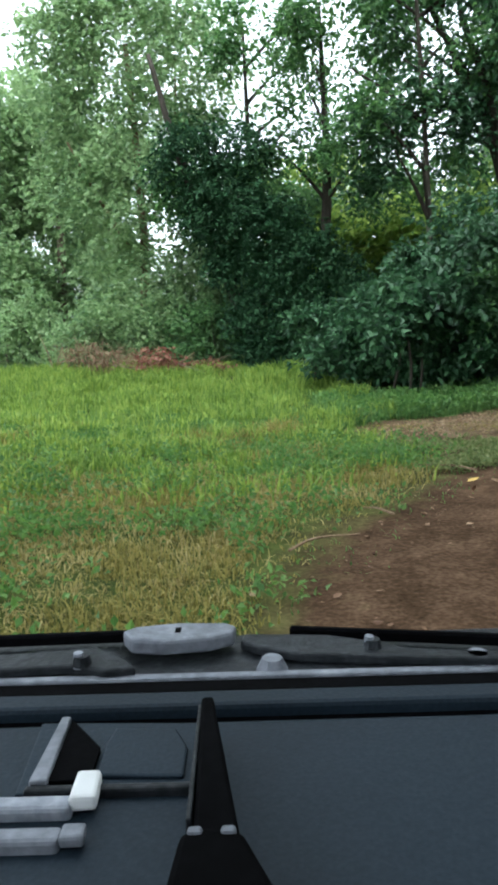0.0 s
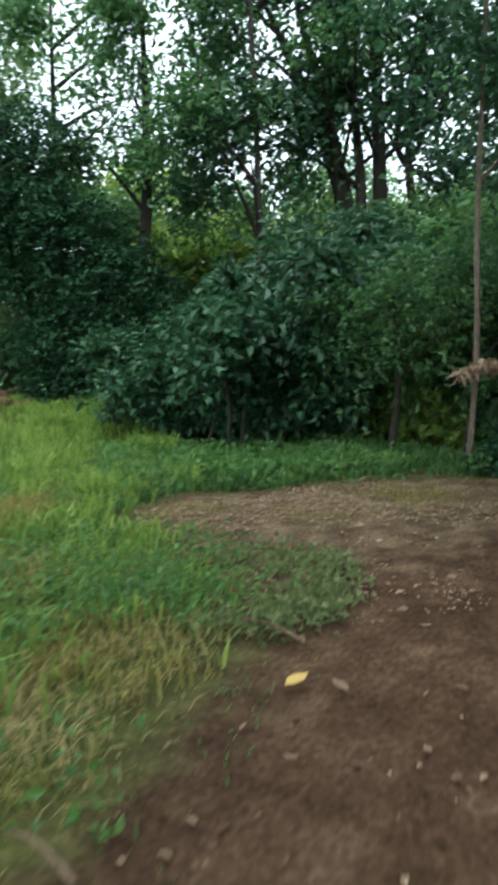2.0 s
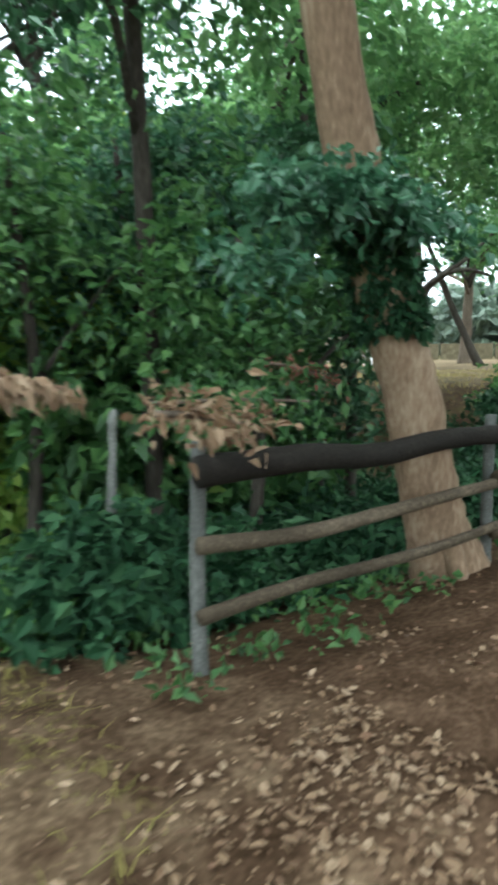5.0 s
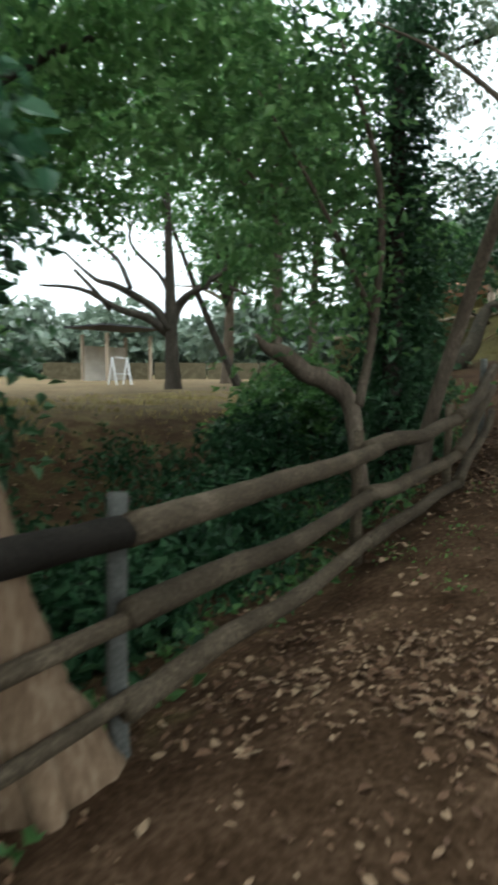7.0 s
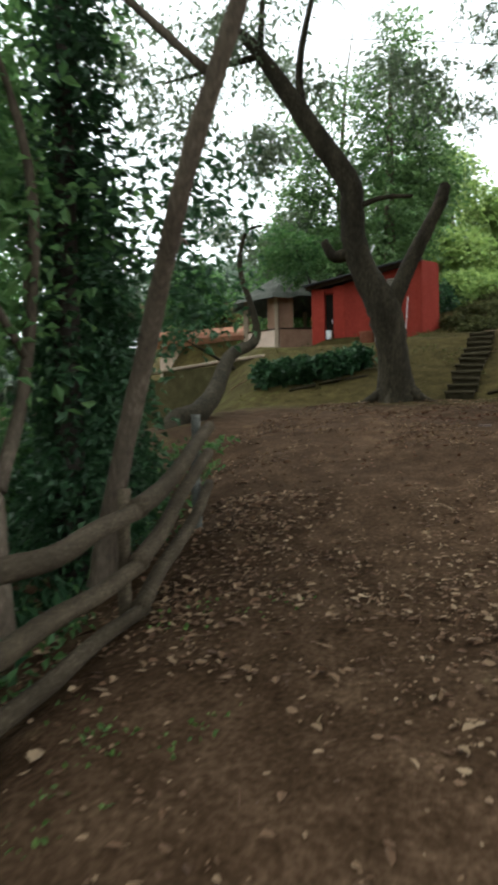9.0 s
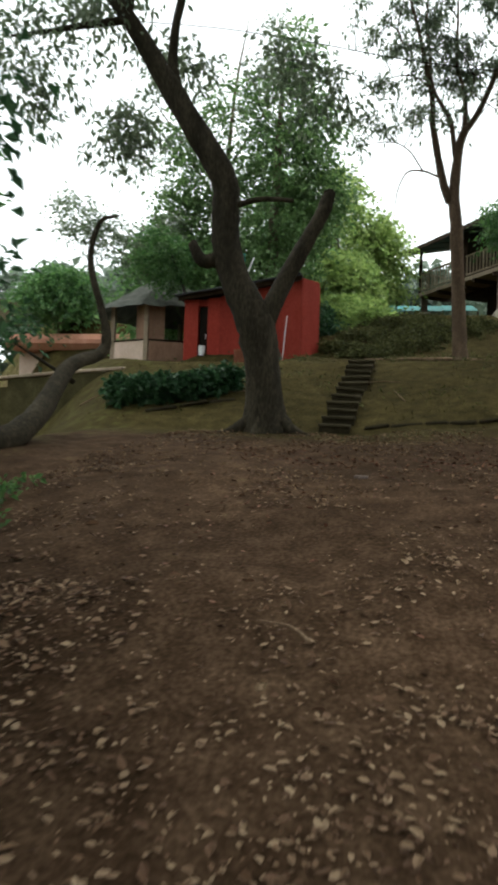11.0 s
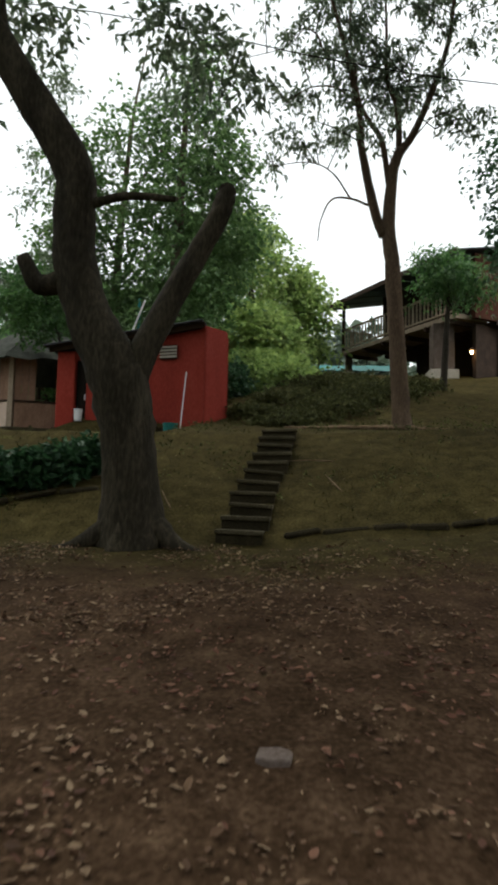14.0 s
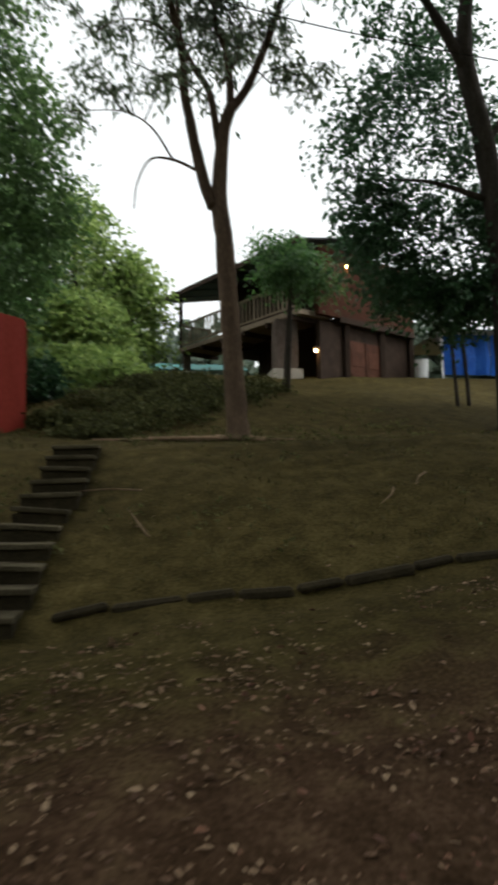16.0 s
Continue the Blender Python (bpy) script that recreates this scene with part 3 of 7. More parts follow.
# the wooded edge beside the grass clearing
def edge_trees():
    g = on_ground
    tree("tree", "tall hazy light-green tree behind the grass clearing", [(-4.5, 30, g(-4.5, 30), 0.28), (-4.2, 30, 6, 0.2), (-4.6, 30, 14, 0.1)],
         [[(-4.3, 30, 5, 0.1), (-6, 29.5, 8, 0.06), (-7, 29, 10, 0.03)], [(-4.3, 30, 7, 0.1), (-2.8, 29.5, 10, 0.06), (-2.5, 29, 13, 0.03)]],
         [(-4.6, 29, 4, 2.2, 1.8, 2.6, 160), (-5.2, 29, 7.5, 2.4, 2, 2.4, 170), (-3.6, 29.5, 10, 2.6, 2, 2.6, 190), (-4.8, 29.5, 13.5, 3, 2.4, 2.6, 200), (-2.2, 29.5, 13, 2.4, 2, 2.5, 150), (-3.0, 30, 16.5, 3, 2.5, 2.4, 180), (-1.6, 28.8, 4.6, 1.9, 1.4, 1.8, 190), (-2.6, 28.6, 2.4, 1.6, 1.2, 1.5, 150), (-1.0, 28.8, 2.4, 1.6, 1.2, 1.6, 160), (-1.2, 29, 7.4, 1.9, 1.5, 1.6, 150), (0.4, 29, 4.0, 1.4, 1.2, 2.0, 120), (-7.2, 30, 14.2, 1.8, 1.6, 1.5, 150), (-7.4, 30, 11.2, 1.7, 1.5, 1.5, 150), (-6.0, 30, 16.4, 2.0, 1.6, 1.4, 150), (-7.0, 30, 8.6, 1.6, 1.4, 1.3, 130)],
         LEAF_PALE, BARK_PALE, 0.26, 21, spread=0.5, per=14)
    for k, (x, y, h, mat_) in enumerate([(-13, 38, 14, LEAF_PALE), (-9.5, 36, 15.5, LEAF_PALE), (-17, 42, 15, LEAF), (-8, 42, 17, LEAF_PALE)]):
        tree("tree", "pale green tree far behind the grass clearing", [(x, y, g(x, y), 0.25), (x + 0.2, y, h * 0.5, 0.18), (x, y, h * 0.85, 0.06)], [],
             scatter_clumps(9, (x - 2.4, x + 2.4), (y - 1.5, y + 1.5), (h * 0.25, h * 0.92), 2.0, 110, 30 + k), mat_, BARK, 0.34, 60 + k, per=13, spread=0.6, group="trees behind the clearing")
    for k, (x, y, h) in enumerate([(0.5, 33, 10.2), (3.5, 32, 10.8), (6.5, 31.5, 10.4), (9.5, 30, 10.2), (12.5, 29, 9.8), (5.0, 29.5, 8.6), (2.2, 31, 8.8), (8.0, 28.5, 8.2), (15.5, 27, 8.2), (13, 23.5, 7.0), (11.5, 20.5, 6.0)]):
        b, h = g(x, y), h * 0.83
        tree("tree", "bright tree deeper in the wood, sunlight in its leaf colour", [(x, y, b, 0.14), (x + 0.1, y, b + h * 0.5, 0.1), (x, y, b + h * 0.9, 0.04)], [],
             scatter_clumps(8, (x - 1.9, x + 1.9), (y - 1, y + 1), (b + h * 0.3, b + h * 0.95), 1.5, 80, 180 + k), LEAF_SUNLIT if k % 2 else LEAF_LIGHT, BARK, 0.26, 190 + k, per=12, spread=0.45, group="trees deeper in the wood")
    # low pale shrubs at the far end of the grass
    for k, (x, y, r_) in enumerate([(-6.5, 26.5, 1.3), (-4.2, 27.2, 1.5), (-2.4, 26.8, 1.3), (-9.5, 28, 1.6), (-12.5, 29, 1.5)]):
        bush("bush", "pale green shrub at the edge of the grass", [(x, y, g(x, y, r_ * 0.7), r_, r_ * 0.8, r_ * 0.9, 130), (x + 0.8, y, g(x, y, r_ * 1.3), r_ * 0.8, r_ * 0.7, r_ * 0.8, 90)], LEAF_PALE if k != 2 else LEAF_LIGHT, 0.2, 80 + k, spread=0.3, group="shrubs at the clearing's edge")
    # leaning tree, hung all over with creeper
    tree("leaning_tree", "dark leaning tree draped in creepers", [(0.4, 26, g(0.4, 26), 0.3), (-0.1, 26, 2.6, 0.25), (-0.9, 26, 5, 0.2), (-2.2, 26, 8.4, 0.15), (-3.2, 26, 12, 0.08)],
         [[(-0.5, 26, 4, 0.12), (1.2, 25.7, 5.4, 0.09), (2.8, 25.3, 5.2, 0.04)]],
         [(-0.6, 25.3, 6.6, 1.9, 1.2, 1.2, 260), (0.9, 25.2, 5.7, 1.9, 1.1, 1.3, 300), (2.2, 25, 4.5, 1.8, 1.1, 1.4, 300), (3.3, 24.8, 3.2, 1.6, 1.0, 1.5, 280), (1.2, 25.3, 3.6, 1.5, 0.9, 1.6, 260), (2.2, 25.2, 2.1, 1.7, 0.8, 1.3, 240), (4.2, 24.6, 2.0, 1.4, 0.9, 1.2, 200), (-1.8, 25.5, 8.2, 1.7, 1.2, 1.4, 170), (-0.4, 25.6, 8.6, 1.6, 1.1, 1.0, 120), (0.9, 25.5, 1.5, 0.8, 0.6, 0.9, 80), (0.2, 25.5, 1.3, 0.45, 0.4, 1.0, 90), (-0.1, 25.5, 2.9, 0.5, 0.4, 0.9, 90), (-0.7, 25.5, 4.6, 0.6, 0.45, 0.9, 100), (-1.3, 25.5, 6.3, 0.7, 0.5, 0.9, 90)],
         LEAF_VINE_SHADED, BARK_DARK, 0.17, 101, spread=0.3, per=16)
    # wall of bushes with broad leaves
    spots = [(3.6, 20.5, 1.9, 2.6), (4.4, 18.6, 1.6, 3.1), (5.2, 17.4, 1.7, 2.7), (6.6, 16.6, 1.6, 3.9), (7.9, 16.2, 1.4, 2.5), (6.0, 19.5, 2.0, 5.0), (8.9, 15.3, 1.3, 2.2), (9.8, 16.6, 1.7, 4.3)]
    for k, (x, y, r_, h) in enumerate(spots):
        b = g(x, y)
        bush("bush", "dense dark bush with broad leaves at the wood's edge", [(x, y + 0.3, b + h * 0.4, r_ * 0.9, r_ * 0.6, h * 0.36, 150), (x + 0.4, y + 0.2, b + h * 0.78, r_ * 0.85, r_ * 0.7, h * 0.34, 150)] + scatter_clumps(9, (x - r_, x + r_), (y - r_ * 0.9, y), (b + h * 0.25, b + h * 1.0), 0.52, 34, 700 + k),
             (LEAF_BROAD, LEAF_BROAD, LEAF_BROAD, LEAF_DARK, LEAF_SUNLIT, LEAF_DARK, LEAF, LEAF_DARK)[k], 0.2, 120 + k, spread=0.24, per=13, width=0.55, group="bushes along the wood")
    # tall trees whose tops fill the sky
    tops = [((6.2, 23, 0.13), (6.0, 22.8, 5.5), (5.4, 22.5, 13)), ((9.0, 23.0, 0.3), (8.4, 23.2, 7.4), (6.0, 24.3, 13.2)), ((9.75, 22.8, 0.27), (9.5, 22.95, 8), (9.2, 23.3, 13.5)), ((8.9, 22.9, 0.2), (8.95, 22.9, 7.2), (8.0, 23.2, 13.5)), ((11.6, 22.2, 0.16), (10.3, 22.7, 7.9), (10.8, 22.7, 12.5)), ((2.6, 27, 0.25), (3.2, 27, 7), (3.0, 27, 14)), ((0.9, 28, 0.16), (0.4, 28, 7), (0.2, 27.6, 13.5))]
    forks = {1: [[(8.9, 23.1, 6.0, 0.2), (8.4, 23.1, 7.83, 0.15), (7.8, 23.0, 9.66, 0.13), (7.07, 23, 11.56, 0.1), (6.65, 23, 13.2, 0.05)]],
             2: [[(9.5, 22.95, 8.0, 0.16), (9.24, 23, 10.6, 0.1), (9.0, 23, 12.9, 0.05)]],
             4: [[(11.95, 22.6, 6.6, 0.1), (11.07, 22.8, 7.62, 0.09), (10.38, 23, 8.02, 0.08), (10.05, 23, 8.6, 0.07), (10.14, 23, 9.6, 0.05), (10.5, 23, 11, 0.02)], [(11.6, 22.6, 7.0, 0.08), (11.28, 22.8, 8.26, 0.07), (11.34, 23, 9.36, 0.06), (11.8, 23, 10.7, 0.03)]]}
    for k, ((x, y, r_), (mx, my, mz), (tx, ty, tz)) in enumerate(tops):
        limbs = list(forks.get(k, ()))
        q = np.random.default_rng(140 + k)
        for s in range(6):
            f = 0.4 + 0.1 * s
            bx, by, bz = mx + (tx - mx) * max(0, f * 2 - 1), my, mz + (tz - mz) * max(0, f * 2 - 1)
            a = q.uniform(0, 6.28)
            L = q.uniform(2, 3.4)
            limbs.append([(bx, by, bz, 0.08), (bx + 0.5 * L * math.cos(a), by + 0.3 * L * math.sin(a), bz + 1.0, 0.05), (bx + L * math.cos(a), by + 0.6 * L * math.sin(a), bz + 1.8, 0.02)])
        tree("tree", "tall forest tree with a thin crown against the sky", [(x, y, on_ground(x, y), r_), (mx, my, mz, r_ * 0.75), (tx, ty, tz, 0.05)], limbs,
             scatter_clumps(22 if k == 5 else 17 if k == 0 else 14, (tx - 3, tx + 3), (ty - 2, ty + 1.5), (6.8, 15), 1.15, 28, 150 + k), LEAF if k in (0, 5, 6) else LEAF_DARK, BARK_DARK, 0.23, 160 + k, per=11, spread=0.4, shell=0.2, group="tall trees of the wood")


edge_trees()


def fence_trees():
    g = on_ground
    # slim pole-like tree with a dry frond caught on it
    tree("slim_tree", "slim pole-like young tree beside the track", [(6.88, 13.1, g(6.88, 13.1, -0.05), 0.046), (6.92, 13.1, 2.2, 0.042), (6.82, 13.1, 4.2, 0.038), (6.78, 13.1, 7.5, 0.03)],
         [[(6.8, 13.1, 4.6, 0.03), (7.5, 13.0, 5.4, 0.02), (8.2, 12.9, 5.8, 0.01)]], [(7.6, 13.2, 6.2, 1.3, 1, 0.9, 60), (6.2, 13.4, 7.2, 1.2, 1, 0.9, 55)], LEAF_DARK, BARK, 0.16, 201)
    tree("tree", "leafy dark-green tree over the undergrowth", [(11.2, 14.9, g(11.2, 14.9, -0.1), 0.09), (11.0, 14.9, 3.4, 0.07), (10.9, 14.9, 6.4, 0.03)], [], [(8.8, 15.6, 7.4, 1.0, 0.9, 0.8, 40), (9.6, 15.3, 7.9, 1.0, 0.9, 0.8, 40), (9.5, 14.4, 6.3, 0.8, 0.8, 0.6, 26), (9.3, 15.5, 5.8, 0.9, 0.9, 0.7, 30), (10.0, 16.2, 4.6, 0.9, 0.9, 0.8, 34)], LEAF_LIGHT, BARK_DARK, 0.16, 205, per=12, spread=0.26)
    tree("tree", "dark leafy tree whose crown hangs over the fence's end", [(8.7, 14.2, g(8.7, 14.2, -0.1), 0.1), (8.6, 14.1, 3.2, 0.08), (8.3, 13.7, 5.4, 0.06), (8.1, 13.5, 7.2, 0.02)], [[(8.5, 14.0, 4.0, 0.04), (8.0, 13.4, 4.8, 0.03), (7.5, 13.2, 5.2, 0.01)], [(8.3, 13.7, 5.2, 0.04), (8.9, 14.2, 6.2, 0.03), (9.4, 14.6, 7.0, 0.01)]],
         [(7.75, 13.3, 6.1, 0.7, 0.6, 0.5, 50), (8.25, 13.0, 5.2, 0.6, 0.5, 0.45, 46), (8.3, 13.1, 6.5, 0.7, 0.6, 0.5, 50), (7.6, 13.5, 5.1, 0.5, 0.5, 0.35, 30), (8.9, 14.3, 6.8, 0.8, 0.7, 0.6, 46), (7.3, 13.2, 6.9, 0.5, 0.5, 0.35, 22)], LEAF_DARK, BARK_DARK, 0.13, 208, per=13, spread=0.24, shell=0.2)
    # big pale trunk with a collar of creeper
    tree("big_tree", "pale tan tree trunk wrapped in dark creeper", [(10.2, 12.02, g(10.2, 12, -0.15), 0.36), (10.0, 12.02, 0.85, 0.25), (9.84, 12, 1.28, 0.22), (9.62, 11.99, 2.0, 0.2), (9.44, 11.99, 2.42, 0.19), (9.12, 11.99, 3.26, 0.178), (8.92, 12, 4.02, 0.168), (8.52, 12, 5.8, 0.14)],
         [[(10.55, 11.9, g(10.55, 11.9, -0.05), 0.04), (10.35, 11.95, 0.62, 0.06), (10.1, 12.0, 0.9, 0.09), (9.95, 12.0, 1.3, 0.08)], [(9.95, 11.72, g(9.95, 11.72, -0.05), 0.05), (9.95, 11.8, 0.7, 0.08), (9.92, 11.92, 1.0, 0.1), (9.86, 11.98, 1.3, 0.06)]],
         [], LEAF, BARK_PALE, seed=211, sides=16)
    creeper = bush("creeper", "blue-green creeper with pointed leaves on a tan trunk", [(9.15, 11.8, 3.15, 0.34, 0.24, 0.15, 52), (8.8, 11.78, 3.18, 0.5, 0.26, 0.15, 56), (9.52, 11.72, 3.08, 0.3, 0.22, 0.09, 20), (8.45, 11.8, 3.1, 0.4, 0.26, 0.16, 26), (8.3, 12.0, 2.78, 0.4, 0.3, 0.14, 16)], LEAF_CREEPER, 0.082, 216, category="creeper", stems=0, per=14, spread=0.11, width=0.56, droop=0.45, broad=True)
    line = smooth_line([(9.2, 11.98, 3.02), (9.3, 11.98, 2.78), (9.4, 11.98, 2.54), (9.44, 11.98, 2.4)], 3)
    crown_mesh("sleeve", [(p[0], p[1], p[2], 0.205, 0.205, 0.1, 60) for p in line], LEAF_VINE_SHADED, creeper, 0.07, 217, per=10, spread=0.035, width=0.6, droop=0.9, shell=0.86, label="dark ivy sleeve close round the trunk")
    tree("tree", "dark leafy young tree hanging over the ditch", [(10.9, 14.0, g(10.9, 14, -0.05), 0.06), (10.85, 13.95, 2.2, 0.05), (10.7, 13.9, 4.2, 0.02)], [[(10.85, 13.95, 2.0, 0.03), (10.5, 13.8, 2.9, 0.02), (10.2, 13.7, 3.4, 0.01)]],
         [(10.75, 13.9, 1.7, 0.4, 0.4, 0.5, 40), (10.7, 13.9, 2.5, 0.45, 0.45, 0.5, 46), (10.6, 13.8, 3.3, 0.5, 0.45, 0.5, 46), (10.5, 13.8, 4.2, 0.6, 0.5, 0.6, 50)], LEAF_DARK, BARK_DARK, 0.12, 207, per=14, spread=0.2)
    # leafy young trees and undergrowth behind the fence
    spots = [(7.6, 14.4, 1.5, 4.0), (8.9, 15.2, 1.5, 4.4), (10.6, 15.8, 1.3, 4.8), (6.4, 14.8, 1.4, 3.6), (9.2, 13.4, 0.7, 3.2)]
    for k, (x, y, r_, h) in enumerate(spots):
        tree("tree", "leafy young tree in the ditch behind the fence", [(x, y, g(x, y, -0.05), 0.07), (x + 0.1, y, h * 0.5, 0.055), (x - 0.1, y, h, 0.03)], [[(x + 0.1, y, h * 0.5, 0.03), (x + 0.6, y - 0.3, h * 0.7, 0.02), (x + 1, y - 0.4, h * 0.8, 0.01)]],
             [(x, y, h * 0.66, r_, r_ * 0.7, h * 0.2, 52), (x + 0.5, y - 0.3, h * 0.95, r_ * 0.9, r_ * 0.7, h * 0.2, 46), (x - 0.6, y, h * 0.85, r_ * 0.8, r_ * 0.7, h * 0.2, 36)],
             LEAF_CREEPER if k == 1 else LEAF, BARK_DARK, 0.115, 221 + k, per=20, spread=0.22, group="young trees behind the fence")


fence_trees()


def ditch_trees():
    g = on_ground
    CANOPY = [(13.5, 16.9, 6.3, 1.1, 0.9, 0.7, 55), (14.8, 16.9, 6.8, 1.2, 1.0, 0.8, 60), (16.1, 16.9, 7.3, 1.2, 1.0, 0.8, 60), (14.3, 17.4, 5.8, 0.9, 0.8, 0.5, 34), (13.9, 17.8, 5.0, 0.8, 0.7, 0.5, 26), (14.9, 15.6, 6.8, 1.1, 0.9, 0.7, 50), (13.2, 15.6, 6.4, 1.1, 0.9, 0.7, 50), (16.1, 17.3, 6.0, 0.8, 0.8, 0.5, 26), (12.4, 17.4, 6.0, 1.0, 0.9, 0.7, 44), (12.6, 18.2, 5.0, 0.8, 0.7, 0.5, 26)]
    for k, (x, y, r_, h) in enumerate([(8.6, 13.1, 0.7, 0.6), (9.9, 13.3, 0.8, 0.6), (11.5, 13.5, 0.8, 0.5), (13.0, 14.1, 0.6, 0.45), (14.4, 14.7, 0.8, 0.6), (16.2, 15.6, 1.0, 0.9), (17.7, 16.3, 1.2, 1.1), (19.3, 16.8, 1.3, 1.0), (11.4, 16.6, 0.8, 0.7), (10.2, 16.8, 1.3, 1.1), (7.6, 12.8, 0.7, 0.8), (18.0, 14.9, 0.8, 0.6)]):
        bush("bush", "low green undergrowth in the ditch", [(x, y, g(x, y, h * 0.4), r_, r_ * 0.8, h * 0.6, 110), (x + 0.3, y + 0.2, g(x, y, h * 0.7), r_ * 0.7, r_ * 0.7, h * 0.5, 60)], LEAF if k in (6, 7) else LEAF_VINE_SHADED if k % 3 else LEAF_BROAD, 0.14, 260 + k, spread=0.18, per=13, group="undergrowth in the ditch")
    # stout broken tree with an elbow
    tree("bent_tree", "stout bent tree with a broken elbow in the ditch", [(14.95, 13.2, g(14.95, 13.2, -0.1), 0.11), (15.05, 13.35, 1.3, 0.09), (15.2, 13.55, 2.0, 0.1), (14.95, 13.72, 2.28, 0.12), (14.65, 13.8, 2.36, 0.1), (14.35, 13.86, 2.54, 0.1), (14.1, 13.9, 2.6, 0.06), (13.95, 13.92, 2.72, 0.02)], [[(15.2, 13.45, 2.0, 0.06), (15.6, 13.5, 2.9, 0.05), (15.7, 13.5, 4.5, 0.04), (15.4, 13.9, 6.2, 0.015)], [(15.6, 13.5, 3.0, 0.035), (14.9, 13.8, 4.2, 0.025), (14.2, 14.1, 5.2, 0.01)]],
         [(15.3, 13.6, 3.1, 0.9, 0.7, 0.6, 34), (15.9, 13.5, 4.0, 0.9, 0.7, 0.7, 30), (14.2, 13.9, 2.75, 0.35, 0.3, 0.2, 8), (14.5, 14.0, 4.8, 0.8, 0.7, 0.6, 30), (15.3, 14.1, 5.6, 0.9, 0.8, 0.7, 44), (16.0, 14.2, 4.7, 0.8, 0.6, 0.7, 46), (16.6, 14.6, 5.8, 0.9, 0.8, 0.9, 46), (14.5, 14.1, 3.7, 0.6, 0.6, 0.5, 30), (15.1, 14.2, 4.1, 0.7, 0.6, 0.5, 34), (17.0, 14.3, 6.6, 0.8, 0.7, 0.6, 34), (13.6, 14.3, 6.0, 0.8, 0.7, 0.6, 16), (14.8, 14.4, 6.9, 1.0, 0.9, 0.8, 26)], LEAF_LIGHT, BARK, 0.13, 281, per=11, spread=0.26, shell=0.2)
    # column of creeper
    tree("ivy_tree", "tree trunk buried in a dark column of creeper", [(16.3, 13.6, g(16.3, 13.6, -0.1), 0.14), (16.3, 13.6, 3, 0.12), (16.35, 13.6, 6.5, 0.06)], [],
         [(16.5, 13.6, 1.9, 0.65, 0.5, 0.9, 240), (16.55, 13.6, 3.0, 0.5, 0.42, 0.9, 220), (16.5, 13.6, 4.2, 0.42, 0.38, 0.9, 170), (16.45, 13.55, 5.5, 0.36, 0.34, 0.8, 110), (16.4, 13.5, 6.5, 0.28, 0.28, 0.5, 46)], LEAF_DARK, BARK_DARK, 0.1, 291, per=14, spread=0.15)
    # Added shrub fills a dark gap, its shade held in the leaf colour.
    bush("bush", "tall dark shrub behind the trunk buried in creeper", [(18.2, 14.5, g(18.2, 14.5, 0.6), 0.8, 0.6, 0.8, 130), (18.1, 14.55, 2.4, 0.7, 0.6, 0.8, 130), (18.2, 14.6, 3.5, 0.6, 0.5, 0.7, 110), (18.3, 14.7, 4.4, 0.5, 0.45, 0.5, 60)], LEAF_VINE_SHADED, 0.13, 296, spread=0.2, per=13)
    # slender trunk leaning over the fence's bend
    tree("leaning_tree", "slender tree leaning over the bend of the fence", [(15.8, 13.04, g(15.8, 13.04, -0.1), 0.13), (15.76, 12.84, 1.91, 0.084), (15.49, 12.35, 3.13, 0.072), (15.17, 11.9, 4.05, 0.064), (15.06, 11.46, 5.02, 0.056), (14.96, 10.92, 6.43, 0.04)],
         [[(15.4, 12.2, 3.4, 0.03), (16.1, 12.4, 3.9, 0.02), (16.9, 12.7, 4.1, 0.01)], [(15.1, 11.7, 4.6, 0.03), (15.1, 12.5, 5.4, 0.02), (15.2, 13.3, 6.0, 0.01)]],
         [(17.3, 13.0, 3.9, 0.8, 0.5, 0.6, 56), (17.0, 12.8, 4.6, 0.8, 0.6, 0.5, 44), (16.8, 13.5, 3.0, 0.4, 0.3, 0.5, 26), (15.2, 13.2, 6.2, 1.0, 0.9, 0.6, 50), (15.4, 12.3, 7.2, 1.3, 1.0, 0.7, 60)], LEAF_DARK, BARK, 0.1, 301, per=12, spread=0.2)
    tree("tree", "slim brown-barked tree on the bank of the ditch", [(14.1, 19.2, g(14.1, 19.2, -0.1), 0.14), (14.1, 19.2, 3.4, 0.12), (14.0, 19.1, 7, 0.08)], [[(14.1, 19.2, 4, 0.05), (13.2, 18.8, 5.2, 0.03), (12.4, 18.4, 5.8, 0.01)]],
         scatter_clumps(9, (12.2, 15.6), (18.2, 20), (4.6, 8), 0.8, 28, 305), LEAF, BARK_WARM, 0.17, 306, per=11, spread=0.3)
    # trees of the field
    for k, (x, y, r_, h, lean) in enumerate([(26.2, 27.2, 0.25, 9, -0.3), (31.2, 28.2, 0.17, 9, -2.4), (20.4, 18.4, 0.13, 8, 0.1), (21.8, 18.4, 0.11, 7, 0.2), (36, 33, 0.3, 9, 0.4), (17.6, 25, 0.2, 8, 0.2)]):
        b = g(x, y)
        q = np.random.default_rng(310 + k)
        limbs = []
        for s in range(7):
            a, f, L = q.uniform(0, 6.28), q.uniform(0.35, 0.75), q.uniform(2, 4.2) * (1 if r_ > 0.2 else 0.5)
            bx, bz = x + lean * f, b + h * f
            limbs.append([(bx, y, bz, r_ * 0.4), (bx + 0.5 * L * math.cos(a), y + 0.5 * L * math.sin(a), bz + 0.9, r_ * 0.25), (bx + L * math.cos(a), y + L * math.sin(a), bz + 1.2, r_ * 0.08)])
